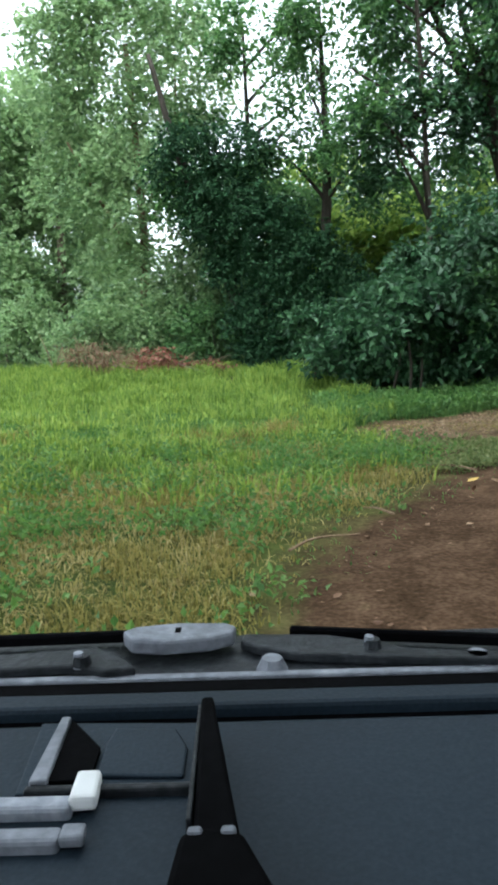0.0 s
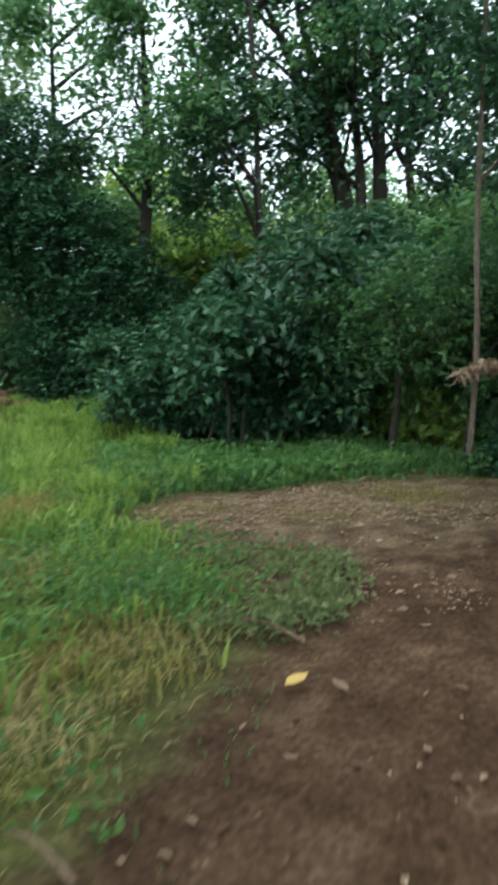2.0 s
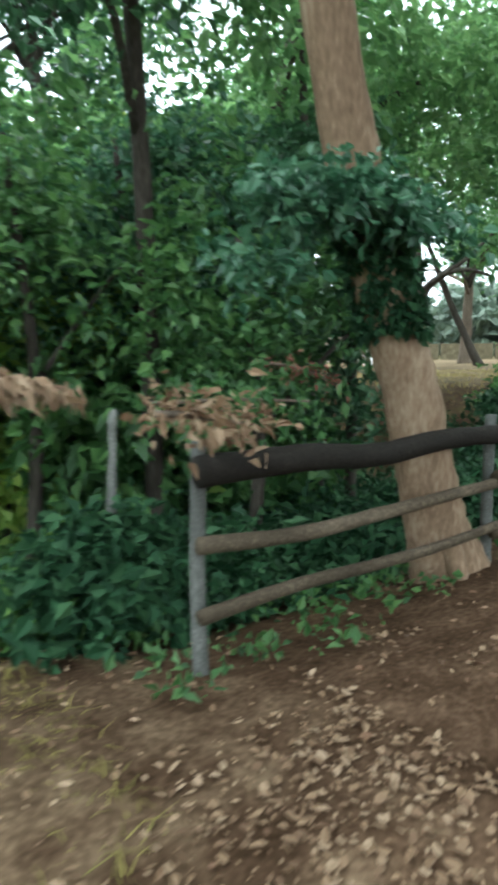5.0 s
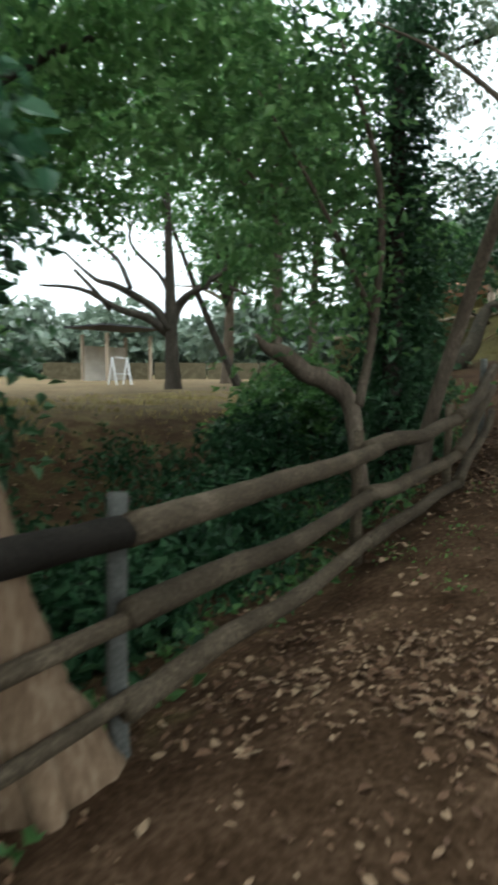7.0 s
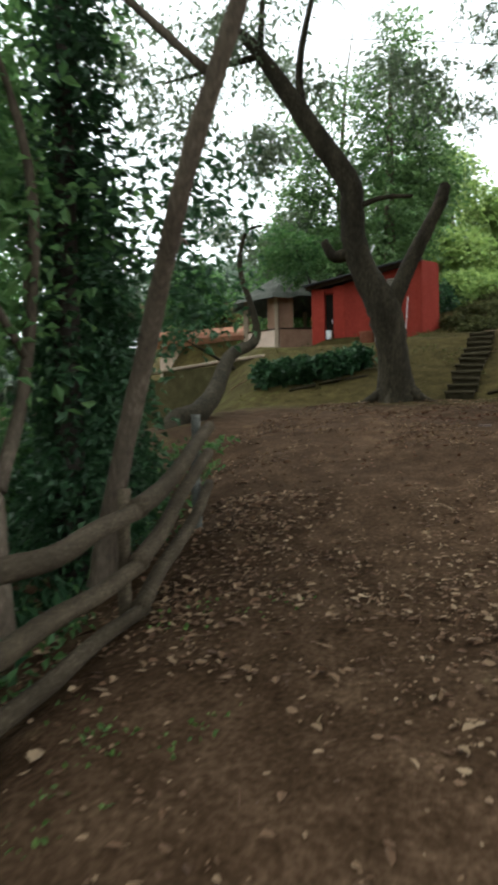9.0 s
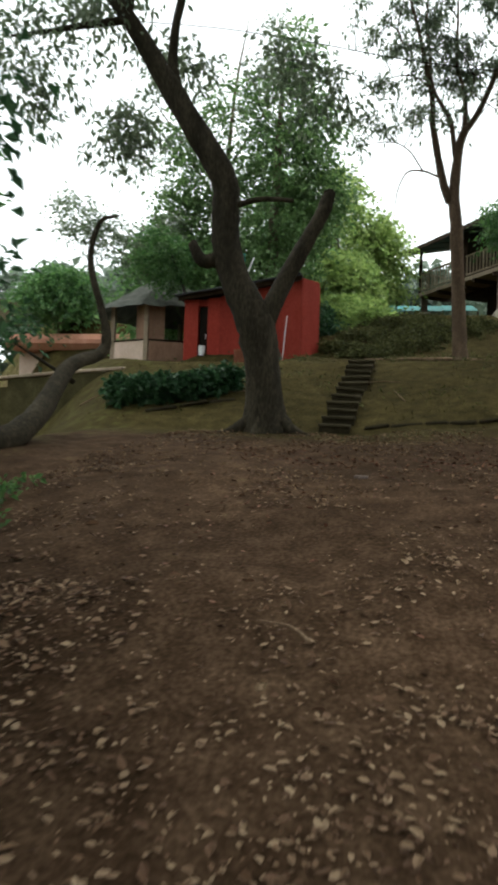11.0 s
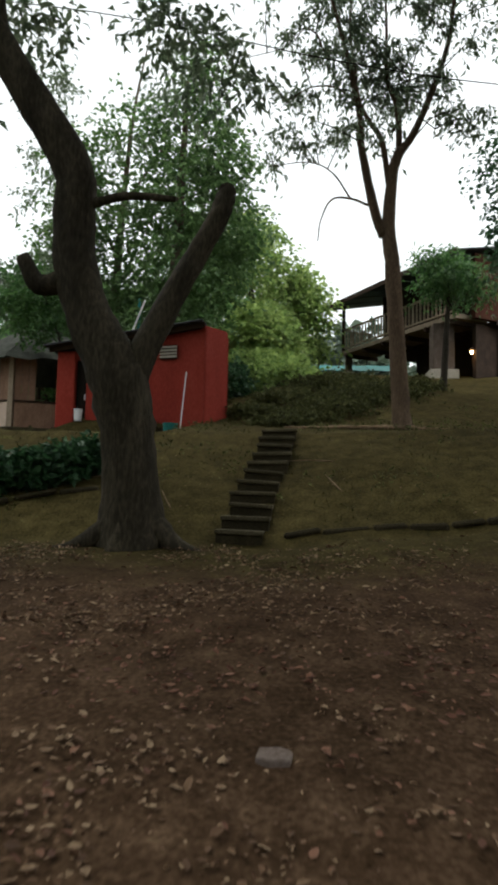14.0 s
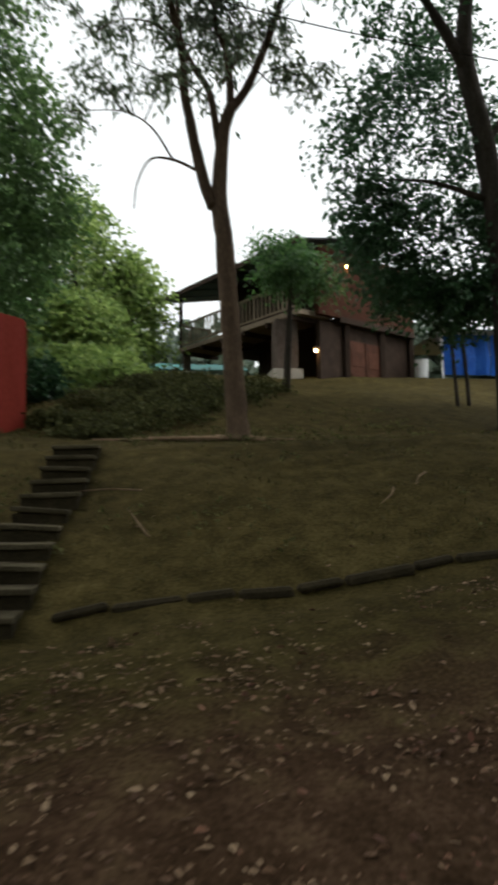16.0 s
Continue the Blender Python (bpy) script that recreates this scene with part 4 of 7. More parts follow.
        if k == 0:
            limbs = []
            for spread_ in ([(0, 4.2), (-0.7, 5.0), (-1.6, 5.7), (-2.6, 6.0), (-3.9, 6.9)], [(0, 3.9), (-1.0, 4.6), (-2.3, 4.9), (-3.4, 5.6), (-4.6, 5.7)], [(0, 4.3), (0.5, 5.2), (1.0, 5.7), (2.2, 6.5), (3.2, 7.6)],
                            [(-0.2, 5.0), (-0.4, 6.0), (-1.2, 7.2), (-1.3, 8.4)], [(-1.6, 5.6), (-1.9, 6.6), (-2.8, 7.4)], [(0.9, 5.6), (1.6, 5.8), (2.6, 5.5)], [(-2.3, 4.9), (-2.7, 5.6), (-3.6, 6.3)]):
                thick = 0.2 if spread_[0][1] < 4.6 else 0.1
                limbs.append([(x + 0.69 * u_ + q.normal() * 0.15, y - 0.72 * u_ + q.normal() * 0.15, b + z_ - 2.1, thick * (1 - 0.2 * n_)) for n_, (u_, z_) in enumerate(spread_)])
        tree("tree", "spreading shade tree on the bare field", [(x, y, b - 0.1, r_ * 1.35), (x + 0.15 * lean, y - 0.15 * lean * (k == 1), b + 0.9, r_), (x + lean * 0.5, y - lean * 0.5 * (k == 1), b + h * 0.4, r_ * 0.75), (x + lean, y - lean * (k == 1), b + h * 0.9, r_ * 0.25)], limbs,
             scatter_clumps(13 if r_ > 0.15 else 7, (x - (3.6 if r_ > 0.15 else 1.6), x + (3.6 if r_ > 0.15 else 1.2)), (y - (3 if r_ > 0.15 else 0.8), y + 3), (b + 4.6, b + h + 1), 1.5 if r_ > 0.15 else 1.0, 38, 320 + k), LEAF, BARK_DARK if k < 2 else BARK, 0.22, 330 + k, per=11, spread=0.4, shell=0.2, group="trees on the field")
    # overhanging canopy between track and field
    tree("tree", "tall tree whose leafy boughs hang over the ditch", [(11.3, 16.9, g(11.3, 16.9), 0.13), (11.5, 16.8, 4, 0.11), (12.6, 16.4, 9, 0.06)], [[(11.6, 16.8, 4.4, 0.06), (13.8, 16.4, 6.2, 0.045), (16, 16.2, 7.2, 0.02)], [(11.5, 16.8, 4.2, 0.05), (11.4, 15.8, 5.8, 0.04), (11.2, 14.8, 6.6, 0.02)]],
         [(13.4, 16, 7.5, 2.4, 1.6, 1.4, 110), (15.4, 15.2, 6.3, 1.8, 1.3, 1.0, 90), (11.4, 14.8, 6.6, 1.6, 1.2, 1.0, 80), (14.4, 15.2, 5.1, 1.2, 0.9, 0.7, 46), (10.2, 14.2, 5.8, 1.3, 1.0, 0.9, 60)] + CANOPY, LEAF_LIGHT, BARK_DARK, 0.17, 351, per=11, spread=0.3, shell=0.2)


ditch_trees()


def hill_trees():
    g = on_ground
    SAP = [(22.2, 15.75, g(22.2, 15.75, -0.15), 0.17), (22.6, 15.67, 2.6, 0.19), (23.2, 15.51, 2.74, 0.2), (24.0, 15.51, 3.15, 0.18), (25.5, 15.73, 4.06, 0.14), (26.5, 15.54, 4.45, 0.12), (26.6, 15.52, 5.01, 0.085), (26.6, 15.88, 6.27, 0.065), (26.6, 15.71, 7.08, 0.045), (26.6, 15.3, 7.22, 0.02)]
    # The crown's high outlying clumps are unseen, added to shade the ground below.
    tree("forked_tree", "old forked tree with a mossy trunk below the slope",
         [(27.4, 12.3, 2.7, 0.62), (27.4, 12.32, 3.15, 0.46), (27.4, 12.4, 4.2, 0.36), (27.4, 12.58, 5.2, 0.4), (27.4, 12.95, 5.9, 0.33), (27.4, 13.26, 6.8, 0.29), (27.4, 13.3, 7.6, 0.28), (27.35, 13.36, 8.2, 0.27), (27.2, 14.1, 9.4, 0.24), (27.1, 14.8, 10.5, 0.2), (27.0, 15.6, 11.7, 0.15), (27.0, 16.5, 12.6, 0.1)],
         [[(27.4, 12.5, 5.0, 0.24), (27.4, 12.07, 5.98, 0.19), (27.4, 11.67, 6.74, 0.165), (27.4, 11.32, 7.4, 0.15), (27.4, 11.2, 7.74, 0.135), (27.42, 11.19, 7.86, 0.115)],
          [(27.4, 13.2, 7.6, 0.07), (27.4, 12.6, 7.75, 0.06), (27.4, 11.9, 7.7, 0.04)],
          [(27.2, 14.3, 9.7, 0.11), (27.2, 14.5, 10.8, 0.1), (27.2, 14.2, 12.4, 0.07), (27.2, 13.6, 14, 0.03)],
          [(27.4, 13.3, 6.6, 0.18), (27.4, 13.75, 6.5, 0.14), (27.4, 14.0, 6.9, 0.1)],
          [(27.35, 12.5, 3.3, 0.2), (27.2, 12.95, 2.98, 0.13), (27.1, 13.5, 2.86, 0.04)], [(27.35, 12.1, 3.3, 0.2), (27.2, 11.7, 2.98, 0.13), (27.1, 11.2, 2.86, 0.04)], [(27.2, 12.35, 3.2, 0.2), (26.95, 12.45, 2.92, 0.12), (26.7, 12.6, 2.82, 0.03)],
          [(27.0, 15.4, 11.4, 0.09), (26.8, 16.6, 11.2, 0.06), (26.6, 17.8, 11.0, 0.03)],
          [(27.0, 15.4, 11.5, 0.09), (26.9, 15.2, 13, 0.06), (26.8, 14.4, 14.6, 0.03)]],
         [(26.8, 16.2, 11.8, 1.8, 1.6, 1.2, 93), (26.8, 17.6, 10.4, 1.6, 1.4, 1.4, 82), (27, 14.6, 13.6, 2.0, 1.6, 1.2, 104), (27, 13.2, 14.4, 1.9, 1.6, 1.1, 104), (26.6, 18.8, 12.0, 1.8, 1.5, 1.4, 82), (28, 15.6, 9.6, 0.8, 0.8, 0.9, 33), (27.2, 10.6, 14.2, 1.8, 1.4, 1.0, 71), (28.4, 14.6, 11.2, 0.9, 0.9, 0.6, 33), (28.6, 12.2, 11.2, 1.3, 1.2, 0.6, 49), (28.6, 11.2, 10.3, 1.0, 0.9, 0.6, 27), (28.5, 16.2, 9.8, 1.0, 0.9, 0.7, 38)] + scatter_clumps(26, (15, 27), (4, 19), (18.5, 20.5), 2.0, 90, 405), LEAF_THIN, BARK_OLD, 0.19, 401, per=12, spread=0.22, sides=18, shell=0.2, width=0.34, droop=0.9)
    # tall slender tree that forks high up
    X = 34.9

    def across(pts, r0, r1, bow=0.0):
        """A limb in the plane of the fork; bow swings its end forward or back."""
        n = len(pts) - 1
        return [(X + bow * (k / n) ** 1.5, y, z, r0 + (r1 - r0) * k / n) for k, (y, z) in enumerate(pts)]

    limbs = [across([(8.14, 10.2), (8.33, 10.69), (8.57, 11.72), (8.73, 12.55), (8.77, 13.25), (8.99, 14.24), (9.18, 14.96), (9.51, 16.13), (9.8, 17.3)], 0.13, 0.03, -0.6),
             across([(8.02, 11.5), (8.2, 12.68), (8.48, 13.24), (8.76, 13.95), (8.85, 14.95), (8.97, 16.12), (8.89, 17.3)], 0.08, 0.025, 0.9),
             across([(7.78, 12.3), (7.8, 13.23), (7.88, 13.8), (8.06, 14.51), (8.06, 16.1), (8.1, 17.4)], 0.085, 0.02, 0.5),
             across([(7.76, 12.35), (7.44, 12.81), (7.02, 13.79), (6.65, 14.92), (6.49, 16.07), (6.35, 17.4)], 0.11, 0.03, -0.4),
             across([(7.95, 12.9), (7.6, 13.6), (7.5, 14.4), (7.2, 15.6)], 0.045, 0.015, 0.6)]
    bare = [across([(8.45, 10.96), (8.97, 11.17), (9.43, 11.15), (9.69, 10.64), (9.76, 10.1)], 0.035, 0.012),
            across([(8.97, 11.17), (9.42, 11.8), (10.01, 12.01), (10.99, 11.82)], 0.025, 0.008, -0.4),
            across([(8.89, 13.74), (9.39, 14.03), (10.06, 13.9), (10.72, 13.27)], 0.03, 0.008, -0.5),
            across([(9.18, 15.02), (9.65, 15.04), (9.85, 15.4), (10.18, 15.48), (10.59, 14.91), (11.66, 14.5)], 0.03, 0.008, -0.6),
            across([(7.58, 12.53), (6.95, 13.2), (7.0, 12.5)], 0.018, 0.006, -0.3)]
    slender = tree("slender_tree", "slender tree with a high open fork on the slope",
                   [(X, 7.7, 5.4, 0.3), (X, 7.72, 5.85, 0.22), (X, 7.83, 7.84, 0.19), (X, 7.93, 9.42, 0.185), (X, 8.03, 10.45, 0.16), (X, 7.93, 11.8, 0.13), (X, 7.74, 12.45, 0.12)], limbs + bare, [], LEAF_THIN, BARK_WARM, seed=421)
    q = np.random.default_rng(428)
    sprays = []
    for limb, twigs in list(zip(limbs, (16, 14, 12, 18, 8))) + [(b, 5) for b in bare[1:]]:
        line = smooth_line(limb, 8)
        for k in range(twigs):
            f = q.uniform(0.35, 1.0) if len(limb) > 4 else q.uniform(0.3, 1.0)
            p = line[int(f * (len(line) - 1))]
            a, rise_, L = q.uniform(0, 2 * math.pi), q.uniform(-0.1, 0.7), q.uniform(0.5, 1.5)
            end = (p[0] + L * 0.8 * math.cos(a), p[1] + L * math.sin(a), p[2] + L * rise_)
            midway = ((p[0] + end[0]) / 2, (p[1] + end[1]) / 2 + q.normal() * 0.08, (p[2] + end[2]) / 2 + 0.12)
            part_np("twig", joined([tube([(*p[:3], 0.016), (*midway, 0.011), (*end, 0.005)], 5, 3, 0.05, k)]), BARK_DARK, slender)
            sprays += [(*end, 0.3, 0.3, 0.16, 6), (*midway, 0.22, 0.22, 0.12, 3)]
    crown_mesh("crown", sprays, LEAF_THIN, slender, 0.17, 429, per=11, spread=0.15, width=0.3, droop=1.1)
    # conical tree behind the red building
    tree("tree", "tall conical green tree behind the red building", [(42, 14.6, 6.6, 0.3), (42, 14.6, 12, 0.22), (42, 14.4, 19, 0.05)], [],
         [(42, 15, 9.5, 2.8, 2.6, 1.9, 230), (42, 14.4, 12, 2.8, 2.6, 1.9, 230), (42, 14.4, 14.4, 2.3, 2.4, 1.8, 210), (42, 14.2, 16.8, 1.7, 1.8, 1.7, 90), (42, 13.8, 19.0, 0.9, 1.0, 1.5, 45), (42, 17.6, 10.4, 1.9, 1.8, 2.0, 150), (42, 17.8, 13.8, 1.4, 1.4, 2.4, 130), (42, 12.6, 13.2, 1.4, 1.4, 1.6, 100), (42, 18.3, 15.6, 1.4, 1.4, 1.5, 50), (42, 16.4, 16.8, 1.7, 1.6, 1.6, 60), (42, 12.9, 16.0, 1.2, 1.2, 1.4, 70), (42, 18.9, 12.4, 1.2, 1.2, 1.4, 80)], LEAF_CONE, BARK, 0.22, 431, per=14, spread=0.42)
    for k, (x, y, zt, r_, m_) in enumerate([(49, 12.4, 16.2, 2.4, LEAF_HAZY_LIME), (50, 10.2, 14.2, 1.8, LEAF_HAZY_LIME), (46, 11.8, 11.4, 1.6, LEAF_HAZY_LIME), (44, 10.9, 8.8, 1.1, LEAF_HAZY_LIME), (47, 14.8, 15.5, 2.4, LEAF_LIGHT), (44, 20, 12, 2.4, LEAF_LIGHT), (46, 26, 11, 2.6, LEAF), (52, 20, 14, 2.8, LEAF_LIGHT)]):
        b = g(x, y)
        tree("tree", "bright leafy tree behind the buildings", [(x, y, b, 0.18), (x, y, (b + zt) / 2, 0.13), (x, y, zt - 0.6, 0.04)], [],
             [(x, y, b + (zt - b) * f, r_ * s, r_ * s, (zt - b) * 0.22, 130) for f, s in ((0.25, 0.9), (0.5, 1.0), (0.72, 0.9), (0.92, 0.6))], m_, BARK, 0.24, 441 + k, per=13, spread=0.4, group="trees behind the buildings")
    tree("tree", "airy grey-green tree high behind the red building", [(43.6, 17.4, g(43.6, 17.4, -0.1), 0.22), (43.6, 17.2, 12, 0.16), (43.4, 16.8, 18, 0.07), (43.2, 16.2, 21.5, 0.02)], [[(43.6, 17.2, 13, 0.08), (43.4, 19, 16, 0.05), (43.2, 20.4, 18, 0.02)], [(43.5, 17, 15, 0.07), (43.4, 15, 18, 0.04), (43.2, 13.6, 19.6, 0.02)]],
         scatter_clumps(26, (42.4, 44.6), (12.6, 21.5), (14.5, 22), 0.8, 11, 454), LEAF_THIN, BARK, 0.2, 453, per=11, spread=0.28, width=0.4, droop=0.9, shell=0.1)
    tree("tree", "thin grey-green tree behind the hut", [(42.4, 19.6, g(42.4, 19.6, -0.1), 0.1), (42.2, 19.6, 9.2, 0.08), (41.4, 20.2, 12, 0.03)], [[(42, 19.7, 9.6, 0.04), (41.4, 21.2, 10.8, 0.03), (41, 22.6, 11.8, 0.01)]],
         [(41, 19.8, 10.6, 1.2, 1.2, 0.9, 90), (41, 21.5, 11.3, 1.3, 1.2, 1.0, 90), (41, 18.6, 11.3, 1.1, 1.1, 1.0, 70), (41, 23, 12.3, 1.4, 1.2, 1.1, 80)], LEAF_THIN, BARK, 0.17, 455, per=12, spread=0.26)
    tree("tree", "leafy young tree between the hut and the red building", [(37.6, 16.95, g(37.6, 16.95, -0.1), 0.07), (37.5, 17.0, 7.8, 0.05), (37.3, 17.6, 9.6, 0.02)], [],
         [(37.0, 17.5, 8.5, 0.6, 0.6, 0.45, 60), (37.0, 18.3, 9.1, 0.8, 0.7, 0.5, 70), (37.2, 17.0, 9.3, 0.8, 0.7, 0.6, 70), (37.2, 18.0, 9.9, 0.8, 0.8, 0.5, 60)], LEAF, BARK_DARK, 0.14, 459, per=13, spread=0.18)
    # crooked young stem beside the end of the fence
    tree("crooked_sapling", "crooked dark sapling with a bare bent stem", SAP,
         [[(25.5, SAP[4][1] - 0.1, SAP[4][2] - 0.3, 0.05), (25.3, SAP[4][1] + 0.5, SAP[4][2] + 0.1, 0.03), (25.2, SAP[4][1] + 1.0, SAP[4][2] + 0.4, 0.015)]],
         [(25.2, SAP[4][1] + 1.0, SAP[4][2] + 0.6, 0.5, 0.5, 0.4, 18)], LEAF_DARK, BARK_OLD, 0.14, 457)
    # dark bank of shrubs at the head of the stairs
    for k, (x, y, r_, h) in enumerate([(35.6, 10.6, 0.9, 0.16), (36.6, 10.0, 1.1, 0.25), (37.6, 9.3, 1.3, 0.4), (39, 8.6, 1.4, 0.5), (40.4, 7.6, 1.5, 0.5), (37.2, 11.3, 1.0, 0.25), (39.2, 10.4, 1.3, 0.45), (41.5, 9.4, 1.4, 0.55), (42, 6.4, 1.4, 0.4), (42.6, 8.4, 1.4, 0.5)]):
        bush("bush", "dull brown-green shrub on the dark bank above the stairs", [(x, y, g(x, y, h * 0.4), r_, r_, h * 0.6, 130), (x + 0.4, y, g(x, y, h * 0.75), r_ * 0.7, r_ * 0.8, h * 0.4, 60)], LEAF_EARTHY, 0.12, 461 + k, spread=0.16, per=12, group="shrubs on the bank")
    for k, (x, y, r_, h) in enumerate([(40.2, 12.6, 0.9, 1.0), (41.6, 12.0, 1.0, 1.2), (43, 11.4, 0.9, 1.0)]):
        bush("bush", "leafy shrub beside the red building", [(x, y, g(x, y, h * 0.45), r_, r_, h * 0.55, 120), (x + 0.3, y, g(x, y, h * 0.85), r_ * 0.7, r_ * 0.8, h * 0.4, 70)], LEAF_HAZY_LIME if k else LEAF_BROAD, 0.17, 475 + k, spread=0.2, per=12, group="shrubs by the red building")
    # trees on the far side of the slope
    tree("tree", "large dark tree with a forked trunk beside the house", [(36.5, 0.85, g(36.5, 0.85, -0.1), 0.38), (36.5, 1.0, 10.1, 0.28), (36.5, 1.3, 13, 0.25), (36.5, 1.7, 15.15, 0.21), (36.5, 1.5, 17.4, 0.14)],
         [[(36.5, 1.7, 14.8, 0.16), (36.5, 2.3, 15.9, 0.12), (36.5, 3.0, 17.0, 0.07)], [(36.5, 1.4, 12.8, 0.12), (36.5, 0.2, 14.2, 0.09), (36.5, -1.2, 15.4, 0.05)], [(36.5, 1.35, 11.5, 0.08), (37.2, 2.4, 12.2, 0.05), (37.8, 3.4, 12.5, 0.02)]],
         [(38, 4.1, 13.2, 1.3, 1.2, 1.5, 80), (38, 3.0, 11.2, 1.3, 1.3, 1.3, 110), (38, 3.4, 14.6, 1.4, 1.3, 1.0, 70), (37.4, 1.6, 9.4, 1.5, 1.4, 1.1, 120), (37, 0.2, 10.6, 1.4, 1.2, 1.4, 110), (38, 2.0, 12.8, 1.5, 1.5, 1.2, 90), (37, -0.2, 13.4, 1.8, 1.6, 1.4, 90), (36.5, 3.2, 16.8, 2.0, 1.6, 0.9, 90), (37.5, -1.6, 11, 1.6, 1.5, 2.0, 140), (38.2, 1.6, 9.4, 1.0, 1.0, 0.6, 90), (38.4, 2.6, 10.1, 1.1, 1.0, 0.9, 120), (38.0, 0.4, 9.6, 1.1, 1.1, 0.7, 100), (37.5, -0.8, 9.9, 1.3, 1.2, 0.9, 120), (38.4, 3.6, 11.8, 1.1, 1.0, 1.0, 110), (40, 3.3, 11.4, 0.8, 0.7, 0.8, 60), (40, 2.5, 10.3, 0.9, 0.8, 0.8, 70), (38.2, 0.6, 14.6, 1.3, 1.2, 1.0, 90), (38.6, 2.2, 15.6, 1.2, 1.1, 0.8, 80), (38, -0.4, 12.0, 1.2, 1.1, 0.9, 100), (38.6, 1.4, 17.0, 1.4, 1.2, 0.8, 80), (37.8, 0.9, 11.6, 1.0, 1.0, 0.7, 90)], LEAF_DARK, BARK_DARK, 0.17, 481, per=12, spread=0.28)
    for k, y in enumerate((0.6, 0.25)):
        tree("sapling", "thin sapling at the top of the slope", [(40, y, g(40, y, -0.1), 0.06), (40, y + 0.1, 8.6, 0.05), (40, y + 0.3, 10.4, 0.02)], [], [(40, y + 0.2, 10.2, 0.8, 0.7, 0.8, 40)], LEAF_DARK, BARK_DARK, 0.15, 495 + k, group="saplings at the top of the slope")
    tree("tree", "leafy tree growing before the balcony", [(42.2, 5.2, g(42.2, 5.2, -0.1), 0.12), (42.1, 5.1, 9.5, 0.1), (42, 5.0, 11.6, 0.04)], [],
         [(42, 5.3, 11.4, 0.9, 0.8, 0.6, 80), (42, 4.6, 11.8, 0.9, 0.8, 0.5, 80), (42, 5.9, 12.1, 0.8, 0.6, 0.4, 40), (42.2, 4.0, 11.3, 0.6, 0.6, 0.6, 46), (42, 5.2, 12.4, 0.6, 0.5, 0.4, 26)], LEAF, BARK_DARK, 0.2, 499, per=13, spread=0.3, width=0.28, droop=0.7)
    # trees out of view across the track, added so that their boughs shade it
    for k, (x, y, h) in enumerate([(6.5, 2.5, 11), (12, 3.5, 12), (17.5, 3.0, 12), (22.5, 2.0, 12), (-5, -4, 11), (5, -3, 12), (27, -3, 12)]):
        b = g(x, y)
        q = np.random.default_rng(520 + k)
        limbs = []
        for s in range(5):
            a, L = q.uniform(0.6, 2.6), q.uniform(2.5, 4.5)
            bz = b + h * q.uniform(0.5, 0.7)
            limbs.append([(x, y, bz, 0.1), (x + 0.5 * L * math.cos(a), y + 0.5 * L * math.sin(a), bz + 1.4, 0.07), (x + L * math.cos(a), y + L * math.sin(a), bz + 2.2, 0.03)])
        tree("tree", "tall unseen tree added to shade the track", [(x, y, b - 0.1, 0.34), (x + 0.1, y, b + h * 0.5, 0.24), (x, y + 0.3, b + h * 0.95, 0.06)], limbs,
             scatter_clumps(20, (x - 3.8, x + 3.8), (y - 3, y + 8.5), (b + h * 0.82, b + h * 1.2), 1.9, 75, 540 + k), LEAF_DARK, BARK_DARK, 0.3, 560 + k, per=10, spread=0.5, group="shade trees along the track")
    # One more unseen tree, added to keep sky light off the slope.
    b = g(30, -3)
    tree("tree", "very tall unseen tree added to shade the slope", [(30, -3, b - 0.1, 0.5), (30.2, -2.8, b + 8, 0.38), (30, -1.5, b + 14, 0.2), (30, 1, b + 16.5, 0.08)],
         [[(30, -1.6, b + 13.6, 0.14), (28, 3, b + 15.6, 0.09), (26.5, 8, b + 16.4, 0.03)], [(30, -1.6, b + 13.8, 0.14), (32, 3, b + 15.8, 0.09), (33.5, 8, b + 16.6, 0.03)]],
         scatter_clumps(58, (22, 36), (-5, 15), (b + 16, b + 18), 2.0, 80, 581), LEAF_DARK, BARK_DARK, 0.3, 583, per=10, spread=0.5)


hill_trees()


# ---- the front of the van, shaped to fit the camera's view at the track's start ----
def slab(points, z0, z1, bevel=0.0):
    """A plate of the given outline (x, y), from z0 up to z1."""
    bm = bmesh.new()
    low, high = [bm.verts.new((x, y, z0)) for x, y in points], [bm.verts.new((x, y, z1)) for x, y in points]
    bm.faces.new(low[::-1])
    bm.faces.new(high)
    n = len(points)
    for k in range(n):
        bm.faces.new((low[k], low[(k + 1) % n], high[(k + 1) % n], high[k]))
    bmesh.ops.recalc_face_normals(bm, faces=bm.faces[:])
    if bevel:
        bmesh.ops.bevel(bm, geom=bm.edges[:], offset=bevel, segments=2, affect="EDGES", profile=0.5)
    return bm


